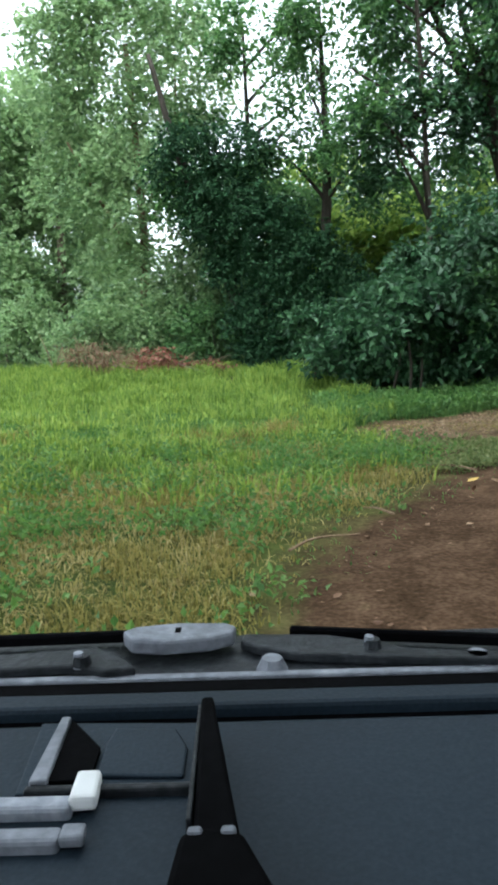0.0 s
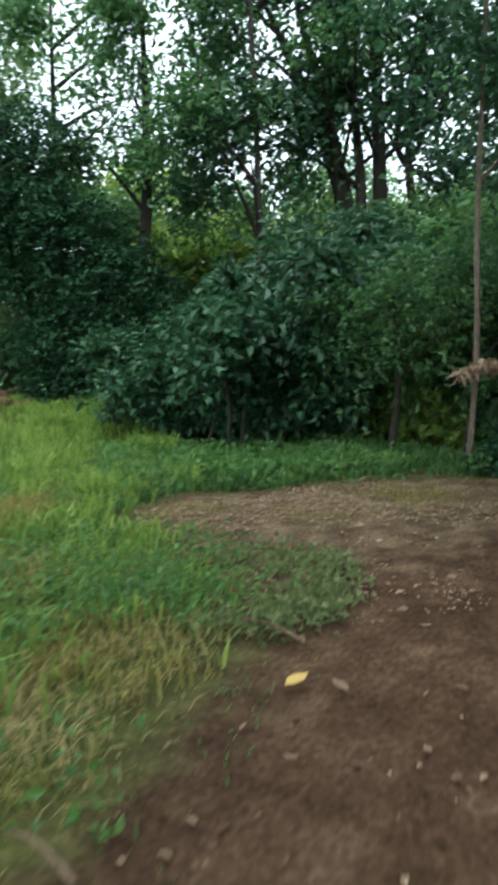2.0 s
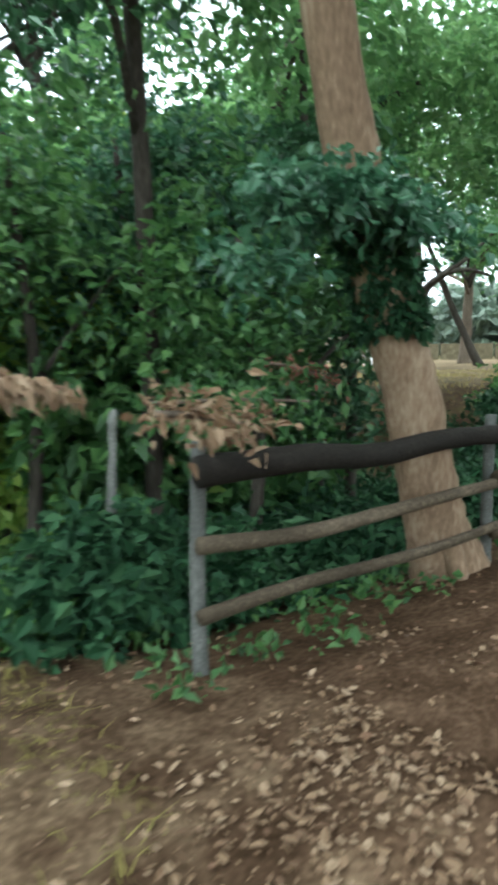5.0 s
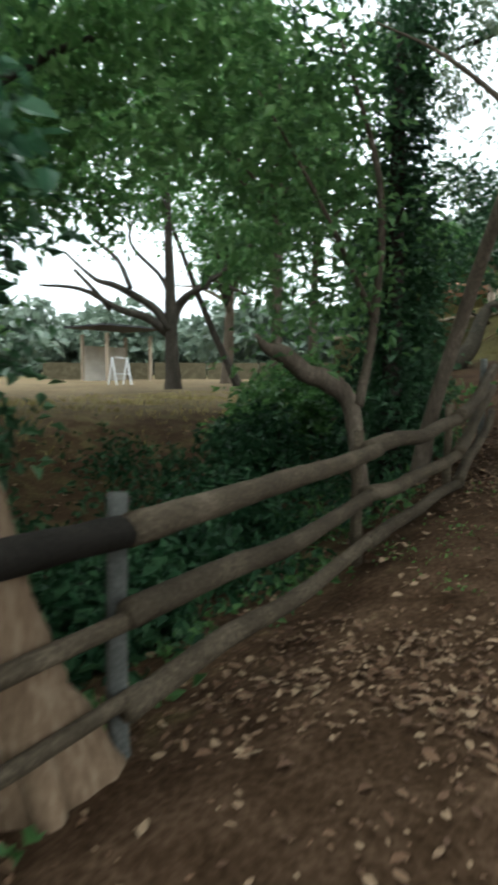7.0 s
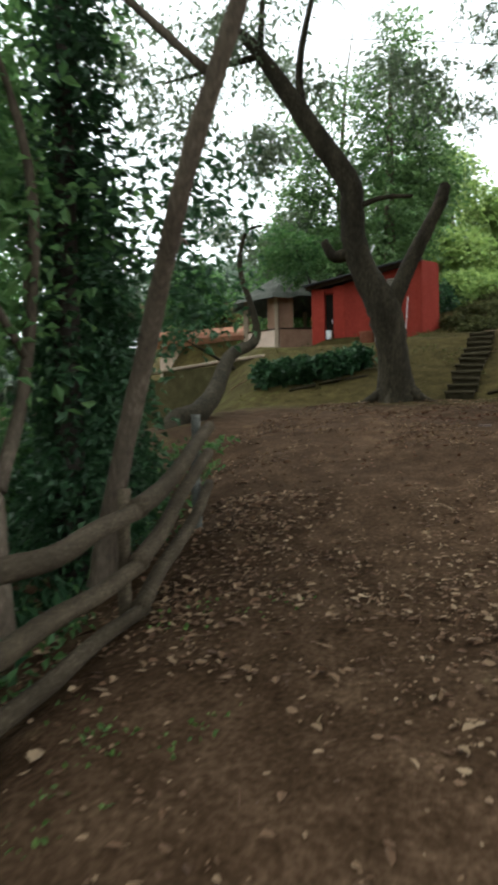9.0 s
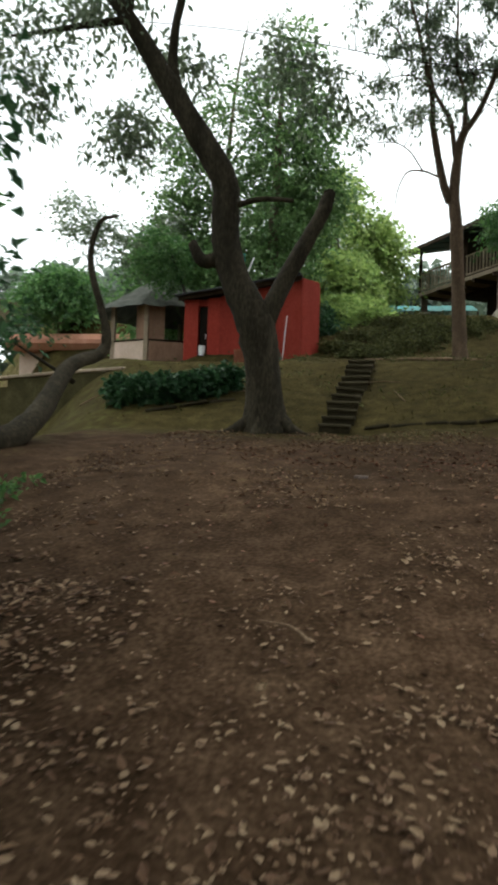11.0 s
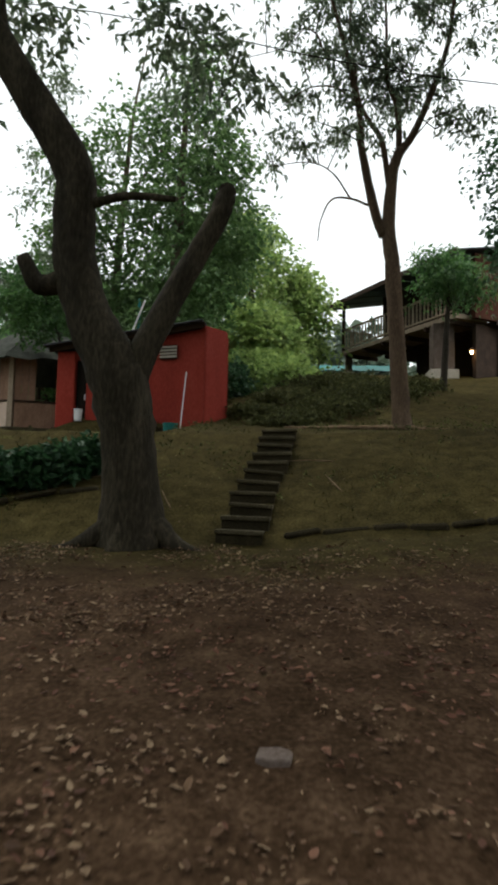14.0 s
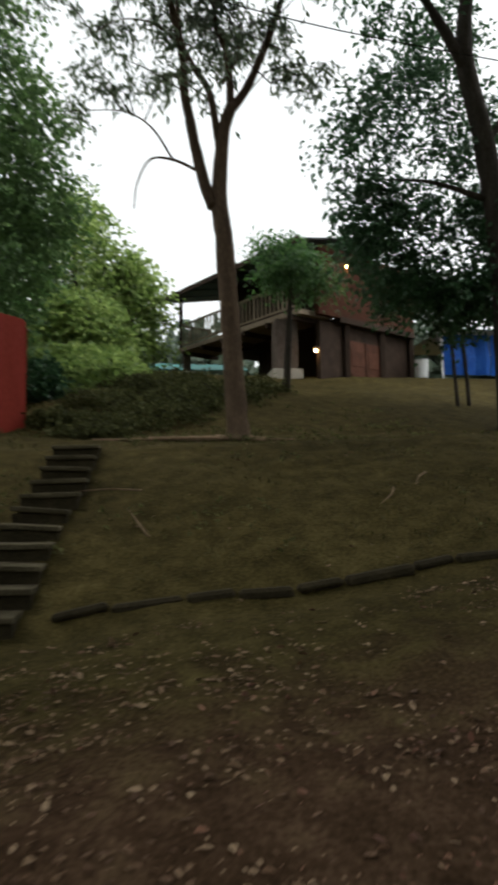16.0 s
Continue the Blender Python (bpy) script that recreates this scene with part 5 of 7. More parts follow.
def van():
    dark = surface("dark_grey_dash_plastic", [(0.3, (0.009, 0.0145, 0.0205)), (0.55, (0.015, 0.0235, 0.034)), (0.8, (0.024, 0.036, 0.05))], 3, 220, 0.6, 0.1, spec=0.12)
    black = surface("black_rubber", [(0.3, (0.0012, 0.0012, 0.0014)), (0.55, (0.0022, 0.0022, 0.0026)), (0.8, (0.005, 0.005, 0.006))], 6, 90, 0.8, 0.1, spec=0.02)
    worn = surface("worn_black_paint", [(0.3, (0.008, 0.009, 0.01)), (0.55, (0.02, 0.022, 0.025)), (0.8, (0.05, 0.054, 0.06))], 9, 70, 0.45, 0.3)
    grey = surface("worn_grey_metal", [(0.3, (0.1, 0.105, 0.12)), (0.55, (0.2, 0.21, 0.24)), (0.8, (0.34, 0.35, 0.39))], 8, 70, 0.45, 0.2, metal=0.2)
    paint = surface("grey_van_paint", [(0.3, (0.09, 0.095, 0.1)), (0.55, (0.13, 0.135, 0.14)), (0.8, (0.18, 0.185, 0.19))], 2, 60, 0.35, 0.05)
    lining = surface("dark_cab_lining", [(0.3, (0.02, 0.02, 0.022)), (0.55, (0.035, 0.035, 0.038)), (0.8, (0.05, 0.05, 0.055))], 3, 120, 0.9, 0.2)
    root = thing("van_front", (0, 0.6, 0), "front of a grey van with dark dashboard and black wipers", "van")
    dash = part("dashboard", box(bmesh.new(), -0.75, 0.28, 1.2, 0.75, 0.706, 1.27, 0.012), dark, root, "dark grey plastic dashboard")
    part("defroster_strip", box(bmesh.new(), -0.75, 0.73, 1.21, 0.75, 0.766, 1.272, 0.006), dark, dash)
    # Slot floor is near-black, so its inner dark is put into the colour.
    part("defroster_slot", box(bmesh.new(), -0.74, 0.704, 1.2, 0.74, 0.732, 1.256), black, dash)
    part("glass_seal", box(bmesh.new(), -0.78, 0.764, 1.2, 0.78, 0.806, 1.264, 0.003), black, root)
    cowl = part("cowl", box(bmesh.new(), -0.78, 0.816, 1.18, 0.78, 0.95, 1.262, 0.012), worn, root, "scuffed black panel under the wipers")
    part("cowl_edge", box(bmesh.new(), -0.78, 0.805, 1.24, 0.78, 0.819, 1.268, 0.003), grey, cowl)
    part("nose", box(bmesh.new(), -0.8, 0.6, 0.42, 0.8, 1.12, 1.17, 0.08), paint, root)
    part("floor", box(bmesh.new(), -0.8, -1.2, 0.38, 0.8, 0.6, 0.46, 0.02), paint, root)
    # Out-of-view cab roof and panels, added to keep sky light off the dashboard.
    part("roof", box(bmesh.new(), -0.82, -1.3, 2.2, 0.82, 0.2, 2.26, 0.02), lining, root)
    part("rear_panel", box(bmesh.new(), -0.8, -1.26, 0.46, 0.8, -1.2, 2.2, 0.01), lining, root)
    for x in (-0.82, 0.78):
        part("side_panel", box(bmesh.new(), x, -1.2, 0.46, x + 0.04, 0.3, 1.24, 0.01), lining, root)
        part("window_rail", box(bmesh.new(), x, -1.2, 2.1, x + 0.04, 0.22, 2.2, 0.01), lining, root)
        part("window_post", box(bmesh.new(), x, -1.2, 1.24, x + 0.04, -1.08, 2.1, 0.01), lining, root)
        part("lower_panel", box(bmesh.new(), x, 0.3, 0.46, x + 0.04, 0.62, 1.24, 0.01), paint, root)
        part("screen_pillar", beam(bmesh.new(), (x + 0.02, 0.74, 1.24), (x + 0.02, 0.2, 2.2), 0.06, 0.07, 0.01), lining, root)
    for x in (-0.68, 0.68):
        wheel = part_np("wheel", joined([tube([(x - 0.09, 0.75, 0.32, 0.31), (x, 0.75, 0.32, 0.335), (x + 0.09, 0.75, 0.32, 0.31)], 28, 3, 0.0, 1)]), black, root, "black tyre")
        bm = bmesh.new()
        bmesh.ops.create_cone(bm, cap_ends=True, segments=24, radius1=0.2, radius2=0.2, depth=0.2, matrix=Matrix.Translation((x, 0.75, 0.32)) @ Matrix.Rotation(radians(90), 4, "Y"))
        part("rim", bm, grey, wheel)
    # wipers: a flat arm that widens to a plate, a blade beside it, a pivot with its nut
    for outline, blade, head in (
            ([(-0.62, 0.87), (-0.33, 0.865), (-0.215, 0.88), (-0.185, 0.862), (-0.165, 0.838), (-0.15, 0.815), (-0.19, 0.81), (-0.23, 0.826), (-0.33, 0.818), (-0.62, 0.818)], ((-0.6, 0.905), (-0.16, 0.918)), (-0.222, 0.83)),
            ([(-0.015, 0.91), (0.1, 0.9), (0.17, 0.872), (0.2, 0.852), (0.27, 0.842), (0.42, 0.825), (0.42, 0.812), (0.27, 0.815), (0.17, 0.828), (0.06, 0.842), (0.0, 0.868), (-0.02, 0.885)], ((0.05, 0.918), (0.42, 0.858)), (0.155, 0.856))):
        arm = part("wiper", slab(outline, 1.264, 1.278, 0.004), worn, root, "black wiper arm")
        part("blade", beam(bmesh.new(), (*blade[0], 1.275), (*blade[1], 1.275), 0.012, 0.016, 0.003), black, arm)
        for (x, y), rad in ((head, 0.013), ((head[0] - 0.004, head[1]), 0.008)):
            bm = bmesh.new()
            bmesh.ops.create_cone(bm, cap_ends=True, segments=12, radius1=rad, radius2=rad * 0.75, depth=0.012 if rad > 0.01 else 0.02, matrix=Matrix.Translation((x, y, 1.283)))
            part("pivot", bm, worn if rad > 0.01 else grey, arm)
    cover = part("wiper_cover", slab([(-0.182, 0.897), (-0.165, 0.912), (-0.11, 0.922), (-0.04, 0.918), (-0.024, 0.905), (-0.028, 0.885), (-0.06, 0.868), (-0.12, 0.86), (-0.165, 0.868)], 1.27, 1.292, 0.005), grey, root, "worn grey wiper cover plate")
    part("slit", box(bmesh.new(), -0.108, 0.886, 1.29, -0.1, 0.9, 1.2935), black, cover)
    for x in (0.022, 0.287):
        nut = bmesh.new()
        bmesh.ops.create_cone(nut, cap_ends=True, segments=14, radius1=0.021, radius2=0.013, depth=0.016, matrix=Matrix.Translation((x, 0.832, 1.27)))
        part("nut", nut, grey, cowl)
    holder = thing("phone_holder", (-0.13, 0.6, 1.27), "black plastic phone holder on the dashboard", "phone holder")
    part("tray", slab([(-0.235, 0.7), (-0.06, 0.692), (-0.055, 0.585), (-0.225, 0.578)], 1.267, 1.273, 0.002), dark, holder)
    # Flat raised plate; the pocket's depth is put into its near-black colour.
    part("pocket", slab([(-0.2, 0.695), (-0.158, 0.64), (-0.158, 0.59), (-0.196, 0.588)], 1.272, 1.279), black, holder, "flat near-black plate drawn as the holder's pocket")
    part("bracket", slab([(-0.213, 0.582), (-0.211, 0.695), (-0.201, 0.695), (-0.196, 0.584)], 1.273, 1.283, 0.002), grey, holder)
    part("ledge", box(bmesh.new(), -0.216, 0.574, 1.267, -0.056, 0.584, 1.279, 0.003), worn, holder)
    part("pad", slab([(-0.15, 0.68), (-0.085, 0.676), (-0.07, 0.64), (-0.07, 0.594), (-0.155, 0.598), (-0.156, 0.65)], 1.272, 1.277, 0.003), dark, holder)
    part("clip", slab([(-0.169, 0.592), (-0.146, 0.592), (-0.143, 0.552), (-0.168, 0.55)], 1.273, 1.288, 0.004), WHITE, holder, "small white clip")
    part("clip", slab([(-0.165, 0.525), (-0.145, 0.525), (-0.144, 0.507), (-0.165, 0.506)], 1.273, 1.284, 0.003), grey, holder)
    for y0, y1 in ((0.545, 0.565), (0.505, 0.524)):
        part("bar", box(bmesh.new(), -0.28, y0, 1.266, -0.165, y1, 1.282, 0.004), grey, holder)
    bm = slab([(-0.052, 0.47), (-0.056, 0.66), (-0.044, 0.662), (-0.014, 0.47)], 1.27, 1.305, 0.004)
    for v in bm.verts:
        v.co.z += 0.028 * max(0.0, 1 - abs(v.co.y - 0.6) / 0.13) if v.co.z > 1.29 else 0.0
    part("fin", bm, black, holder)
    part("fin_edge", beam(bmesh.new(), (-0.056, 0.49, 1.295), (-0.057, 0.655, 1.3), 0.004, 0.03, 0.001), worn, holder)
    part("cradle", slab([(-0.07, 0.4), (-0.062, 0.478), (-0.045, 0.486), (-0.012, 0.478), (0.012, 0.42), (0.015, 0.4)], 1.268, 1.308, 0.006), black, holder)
    for x in (-0.05, -0.024):
        part("screw", box(bmesh.new(), x - 0.006, 0.474, 1.3, x + 0.006, 0.482, 1.311, 0.003), grey, holder)


van()


# ---- the far end of the field ----
def field_shed():
    x, y = 38, 44
    z = on_ground(x, y)
    root = thing("shed", (x, y, z), "open field shed with a dark pitched roof", "shed")
    for a in (-1.8, 1.8):
        for b in (-1.2, 1.2):
            part("post", box(bmesh.new(), x + a - 0.08, y + b - 0.08, z - 0.2, x + a + 0.08, y + b + 0.08, z + 2.9), TIMBER, root)
    part("back_wall", box(bmesh.new(), x - 1.7, y + 1.1, z - 0.2, x + 1.7, y + 1.2, z + 2.2), PLASTER, root)
    for s in (-1, 1):
        part("roof", beam(bmesh.new(), (x - 2.6, y + s * 0.95, z + 3.35), (x + 2.6, y + s * 0.95, z + 3.35), 2.2, 0.1), ROOF_DARK, root)


field_shed()


def white_frame():
    x, y = 30.1, 34.6
    z = on_ground(x, y)
    root = thing("swing_frame", (x, y, z), "small white metal swing frame on the field", "frame")
    for a in (-0.45, 0.45):
        for b in (-0.3, 0.3):
            part("leg", beam(bmesh.new(), (x + a, y + b, z - 0.05), (x + a, y, z + 1.25), 0.06, 0.06), WHITE, root)
    part("crossbar", beam(bmesh.new(), (x - 0.5, y, z + 1.25), (x + 0.5, y, z + 1.25), 0.06, 0.06), WHITE, root)
    part("brace", beam(bmesh.new(), (x - 0.45, y - 0.2, z + 0.5), (x + 0.45, y - 0.2, z + 0.5), 0.05, 0.05), WHITE, root)


white_frame()


def field_wall():
    root = thing("field_wall", (52, 40, 2.4), "low grey-green stained wall at the far side of the field", "wall")
    for k in range(12):
        a, b = Vector((38 + k * 3.0, 52 - k * 2.6, 0)), Vector((40.9 + k * 3.0, 49.5 - k * 2.6, 0))
        zz = max(on_ground(a.x, a.y), on_ground(b.x, b.y)) + 0.35
        part("panel", beam(bmesh.new(), (a.x, a.y, zz), (b.x, b.y, zz), 0.2, 1.7), STONE, root)


field_wall()


# ---- the log fence ----
def log_fence():
    g = on_ground
    line = [(7.75, 11.65, 1.61, 1.2, 0.82), (10.36, 11.79, 1.64, 1.28, 0.94), (13.1, 12.2, 1.75, 1.38, 1.03), (15.13, 12.31, 1.91, 1.57, 1.25), (17.03, 12.66, 2.43, 2.2, 1.9)]
    root = thing("log_fence", (*line[0][:2], g(*line[0][:2])), "three-rail fence of weathered logs on grey posts", "fence")
    for k, (x, y, top, _, _) in enumerate(line):
        b = g(x, y, -0.2)
        r_ = 0.047
        part_np("post", joined([tube([(x + 0.02, y + 0.07, b, r_), (x, y + 0.075, (b + top) / 2, r_ * 0.96), (x + 0.015, y + 0.07, top + 0.13, r_ * 0.9)], 10, 4, 0.05, int(x * 10))]), POST if k not in (2, 3) else RAIL, root)
    for k in range(3):
        for s, (a, b) in enumerate(zip(line, line[1:])):
            za, zb = a[2 + k], b[2 + k]
            q = np.random.default_rng(40 + 7 * k + s)
            dark = k == 0 and s == 0
            r_ = 0.078 if dark else (0.064 if s else 0.05) - 0.005 * k
            pts = []
            for f in (0, 0.25, 0.5, 0.75, 1.0):
                over = -0.02 if f == 0 else 0.03 if f == 1 else 0
                pts.append((a[0] + (b[0] - a[0]) * (f + over), a[1] + (b[1] - a[1]) * (f + over) - 0.03 - 0.02 * (s % 2) + q.normal() * 0.015, za + (zb - za) * f + q.normal() * 0.015 - 0.03 * math.sin(math.pi * f), r_ * (1.08 - 0.22 * f)))
            part_np("rail", joined([tube(pts, 14, 6, 0.03, 20 + k * 7 + s)]), RAIL_DARK if dark else RAIL, root, "dark log rail" if dark else "")
    return root


log_fence()


def grey_post():
    x, y = 7.76, 12.89
    b = on_ground(x, y, -0.15)
    root = thing("post", (x, y, b), "thin pale grey wooden post beside the track", "post")
    part_np("shaft", joined([tube([(x, y, b, 0.04), (x - 0.02, y, b + 0.9, 0.034), (x + 0.01, y, b + 1.72, 0.03)], 9, 6, 0.08, 77)]), POST, root)


grey_post()


def dry_frond():
    """A withered frond that lies across the post and the slim tree."""
    r = np.random.default_rng(610)
    root = thing("dry_frond", (6.95, 13.0, 2.0), "withered pale-brown palm frond caught on a slim tree", "dry frond")
    spine = [(6.55, 12.92, 1.88, 0.012), (6.9, 12.95, 2.08, 0.016), (7.2, 12.95, 2.06, 0.014), (7.5, 12.9, 1.98, 0.008)]
    part_np("rib", joined([tube(spine, 6, 6, 0.02, 3)]), BARK_PALE, root)
    c = smooth_line([p[:3] for p in spine], 22)
    at = np.repeat(c, 3, 0) + r.normal(size=(len(c) * 3, 3)) * [0.05, 0.06, 0.03]
    along = unit(r.normal(size=(len(at), 3)) * [0.5, 0.7, 0.25] + [0, -0.2, -0.9])
    part_np("foliage", leaf_quads(at, along, 0.2 * (0.6 + 0.7 * r.random(len(at))), 0.28, r), LEAF_DRY, root, smooth=False)


dry_frond()


def dry_branch():
    """The withered bough that hangs before the first post of the fence."""
    r = np.random.default_rng(620)
    root = thing("dry_branch", (7.6, 11.9, 1.9), "withered bough with pale dead leaves over the fence", "dry branch")
    spine = [(7.35, 11.38, 1.92, 0.02), (7.58, 11.42, 1.9, 0.018), (7.8, 11.5, 1.86, 0.014), (8.05, 11.6, 1.82, 0.008)]
    part_np("stem", joined([tube(spine, 6, 6, 0.02, 5)]), BARK, root)
    c = smooth_line([p[:3] for p in spine], 16)
    at = np.repeat(c, 5, 0) + r.normal(size=(len(c) * 5, 3)) * [0.11, 0.09, 0.08]
    along = unit(r.normal(size=(len(at), 3)) * 0.9 + [0, -0.2, -0.6])
    part_np("leaves", broad_leaves(at, along, 0.085 * (0.4 + 0.9 * r.random(len(at))), 0.45, r), LEAF_DRY, root, smooth=False)
    root1 = thing("dry_branch", (9.21, 12.70, 2.12), "small withered reddish spray in the leaves behind the fence", "dry branch")
    spine = [(8.92, 12.70, 2.16, 0.014), (9.21, 12.70, 2.12, 0.011), (9.55, 12.70, 1.99, 0.006)]
    part_np("stem", joined([tube(spine, 6, 6, 0.02, 7)]), BARK, root1)
    c = smooth_line([p[:3] for p in spine], 12)
    at = np.repeat(c, 5, 0) + r.normal(size=(len(c) * 5, 3)) * [0.09, 0.09, 0.05]
    along = unit(r.normal(size=(len(at), 3)) * 0.9 + [0, -0.2, -0.5])
    part_np("leaves", broad_leaves(at, along, 0.06 * (0.4 + 0.9 * r.random(len(at))), 0.4, r), LEAF_RUST, root1, smooth=False)
    root2 = thing("leafy_branch", (8.6, 12.2, 1.9), "green leafy bough hanging over the fence", "branch")
    spine = [(7.9, 12.6, 1.9, 0.016), (8.4, 12.3, 1.92, 0.014), (8.9, 12.2, 1.9, 0.008)]
    part_np("stem", joined([tube(spine, 6, 6, 0.02, 6)]), BARK, root2)
    c = smooth_line([p[:3] for p in spine], 16)
    at = np.repeat(c, 6, 0) + r.normal(size=(len(c) * 6, 3)) * [0.16, 0.2, 0.12]
    along = unit(r.normal(size=(len(at), 3)) * 0.6 + [0, -0.2, -0.6])
    part_np("leaves", broad_leaves(at, along, 0.095 * (0.5 + 0.8 * r.random(len(at))), 0.5, r), LEAF, root2, smooth=False)


dry_branch()


# ---- stairs up the slope and the ledge beside them ----
def stairs():
    root = thing("stairs", (27.9, 10.95, 3.0), "narrow flight of mossy concrete steps up the slope", "stairs")
    n = 11
    q = np.random.default_rng(9)
    for k in range(n):
        x0 = 27.7 + k * (4.6 / n) + q.normal() * 0.012
        z1 = 3.0 + (k + 1) * (2.05 / n)
        yc = 10.95 - k * 0.042 + q.normal() * 0.015
        half = 0.335 + q.normal() * 0.012
        # Treads pale, risers dark: light from above is put into the stone colours.
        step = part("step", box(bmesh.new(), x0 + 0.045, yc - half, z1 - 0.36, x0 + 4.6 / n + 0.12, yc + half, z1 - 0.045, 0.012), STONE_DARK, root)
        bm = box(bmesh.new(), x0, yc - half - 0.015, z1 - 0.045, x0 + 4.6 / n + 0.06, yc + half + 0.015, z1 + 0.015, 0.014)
        lean = q.normal() * 0.012
        for v in bm.verts:
            v.co.z += lean * (v.co.y - yc) / half + 0.006 * noise.noise(v.co * 9)
        part("tread", bm, STONE, step, "pale step top, lighter than its dark riser")
    return root


stairs()


def ledge(a, b, label, seed, swing=0.06):
    """A low dark ledge from a to b, piece by piece."""
    root = thing("ground_ledge", (a[0], a[1], on_ground(*a)), label, "edging")
    q = np.random.default_rng(seed)
    length, done = math.dist(a, b), 0.0
    at = lambda d: (a[0] + (b[0] - a[0]) * d / length + swing * math.sin(d * 2), a[1] + (b[1] - a[1]) * d / length)
    while done < length:
        w = q.uniform(0.45, 0.8)
        (x0, y0), (x1, y1) = at(done), at(done + w - 0.035)
        sink = q.uniform(0.0, 0.022)
        part("stone", beam(bmesh.new(), (x0 + q.normal() * 0.03, y0, on_ground(x0, y0, sink)), (x1 + q.normal() * 0.03, y1, on_ground(x1, y1, sink + q.normal() * 0.015)), 0.13, 0.09 + q.uniform(-0.02, 0.03), 0.03), STONE_DARK, root)
        done += w


# Dark pieces at the slope's foot stand in for an earth step's shadow line.
ledge((27.95, 10.35), (27.9, 3.2), "low dark pieces for the shadow line of an earth step", 12)
ledge((28.6, 15.3), (29.45, 13.45), "short dark stone edging below the hedge", 14)


# ---- red building ----
def wall_piece(name, a, b, z0, z1, thick, material, parent, label="", bevel=0.012, top=None):
    """An upright wall from a to b, z0 to z1 high; its top may rise to another height at b."""
    bm = beam(bmesh.new(), (*a, (z0 + z1) / 2), (*b, (z0 + z1) / 2), thick, z1 - z0)
    if top:
        d = Vector((b[0] - a[0], b[1] - a[1], 0))
        for v in bm.verts:
            if v.co.z > (z0 + z1) / 2:
                f = (v.co - Vector((a[0], a[1], 0))).to_2d().dot(d.to_2d()) / d.length_squared
                v.co.z += (top - z1) * f
    if bevel:
        bmesh.ops.bevel(bm, geom=bm.edges[:], offset=bevel, segments=2, affect="EDGES")
    return part(name, bm, material, parent, label)


def red_building():
    root = thing("red_building", (37.4, 14.3, 5.4), "small red-painted outbuilding with a dark lean-to roof", "building")
    S, E, J, L = (35.82, 12.68), (36.75, 12.16), (36.4, 15.45), (36.5, 16.68)
    wall_piece("wall", (35.85, 12.6), J, 4.7, 8.12, 0.14, RED, root, "", 0.01, 7.72)
    wall_piece("end_wall", S, E, 4.8, 8.2, 0.16, RED, root, "", 0.05, 8.26)
    wall_piece("back_wall", E, (39.2, 13.4), 4.9, 8.1, 0.14, RED, root)
    wall_piece("rear_wall", (39.2, 13.5), (39.3, 16.5), 4.9, 7.7, 0.14, RED, root)
    wall_piece("side_wall", (36.7, 16.62), (39.2, 16.62), 4.9, 7.6, 0.14, RED, root)
    for k in range(8):
        f0, f1 = k / 8 + 0.004, (k + 1) / 8 - 0.004
        a, b = Vector((35.8, 12.72)).lerp(Vector((36.3, 16.75)), f0), Vector((35.8, 12.72)).lerp(Vector((36.3, 16.75)), f1)
        part("plinth_stone", beam(bmesh.new(), (a.x, a.y, 5.14), (b.x, b.y, 5.14), 0.3, 0.72 + 0.02 * (k % 3), 0.03), STONE_DARK, root)
    part("pillar", box(bmesh.new(), 36.35, 16.22, 4.9, 36.7, 16.72, 7.62, 0.03), RED, root)
    part("door_jamb", box(bmesh.new(), 36.32, 15.45, 4.9, 36.6, 15.88, 7.68, 0.02), RED, root)
    part("lintel", box(bmesh.new(), 36.4, 15.88, 7.4, 36.6, 16.22, 7.62, 0.01), RED, root)
    # Near-black panel stands in for the dark inside the narrow doorway.
    door = part("door", box(bmesh.new(), 36.52, 15.89, 5.35, 36.57, 16.21, 7.39, 0.005), RAIL_DARK, root, "near-black panel in the narrow doorway")
    part("handle", box(bmesh.new(), 36.48, 15.95, 6.3, 36.52, 15.98, 6.45, 0.005), WHITE, door)
    # sheets that run along the front and fall away from the high end
    for k in range(9):
        x = 35.55 + k * 0.42
        part("roof_sheet", beam(bmesh.new(), (x + 0.06, 12.62, 8.24 + 0.012 * (k % 2)), (x + 0.62, 16.95, 7.68 + 0.012 * (k % 2)), 0.43, 0.05, 0.01), ROOF_DARK, root, "dark sheet of the lean-to roof")
    part("fascia", beam(bmesh.new(), (35.6, 12.6, 8.17), (36.2, 16.9, 7.62), 0.04, 0.16, 0.008), TIMBER_DARK, root)
    vent = part("vent", beam(bmesh.new(), (35.86, 13.36, 7.5), (35.97, 13.82, 7.5), 0.05, 0.36, 0.005), TIMBER_DARK, root, "small ventilation grille")
    for k in range(4):
        part("slat", beam(bmesh.new(), (35.82, 13.36, 7.375 + k * 0.085), (35.93, 13.82, 7.375 + k * 0.085), 0.04, 0.05), PLASTER, vent)
    return root


red_building()


def pipe(name, label, pts, r_, material, category):
    root = thing(name, pts[0][:3], label, category)
    part_np("shaft", joined([tube([(*p, r_) for p in pts], 8, 4, 0.0, 1)]), material, root)


pipe("pole", "thin pale pole leaning on the red wall", [(35.5, 13.15, 5.45), (35.66, 13.12, 6.2), (35.8, 13.08, 6.95)], 0.015, WHITE, "pole")
pipe("pole", "white stick leaning over the red roof", [(36.12, 14.75, 7.75), (36.1, 14.55, 8.3), (36.1, 14.3, 8.95)], 0.025, WHITE, "pole")
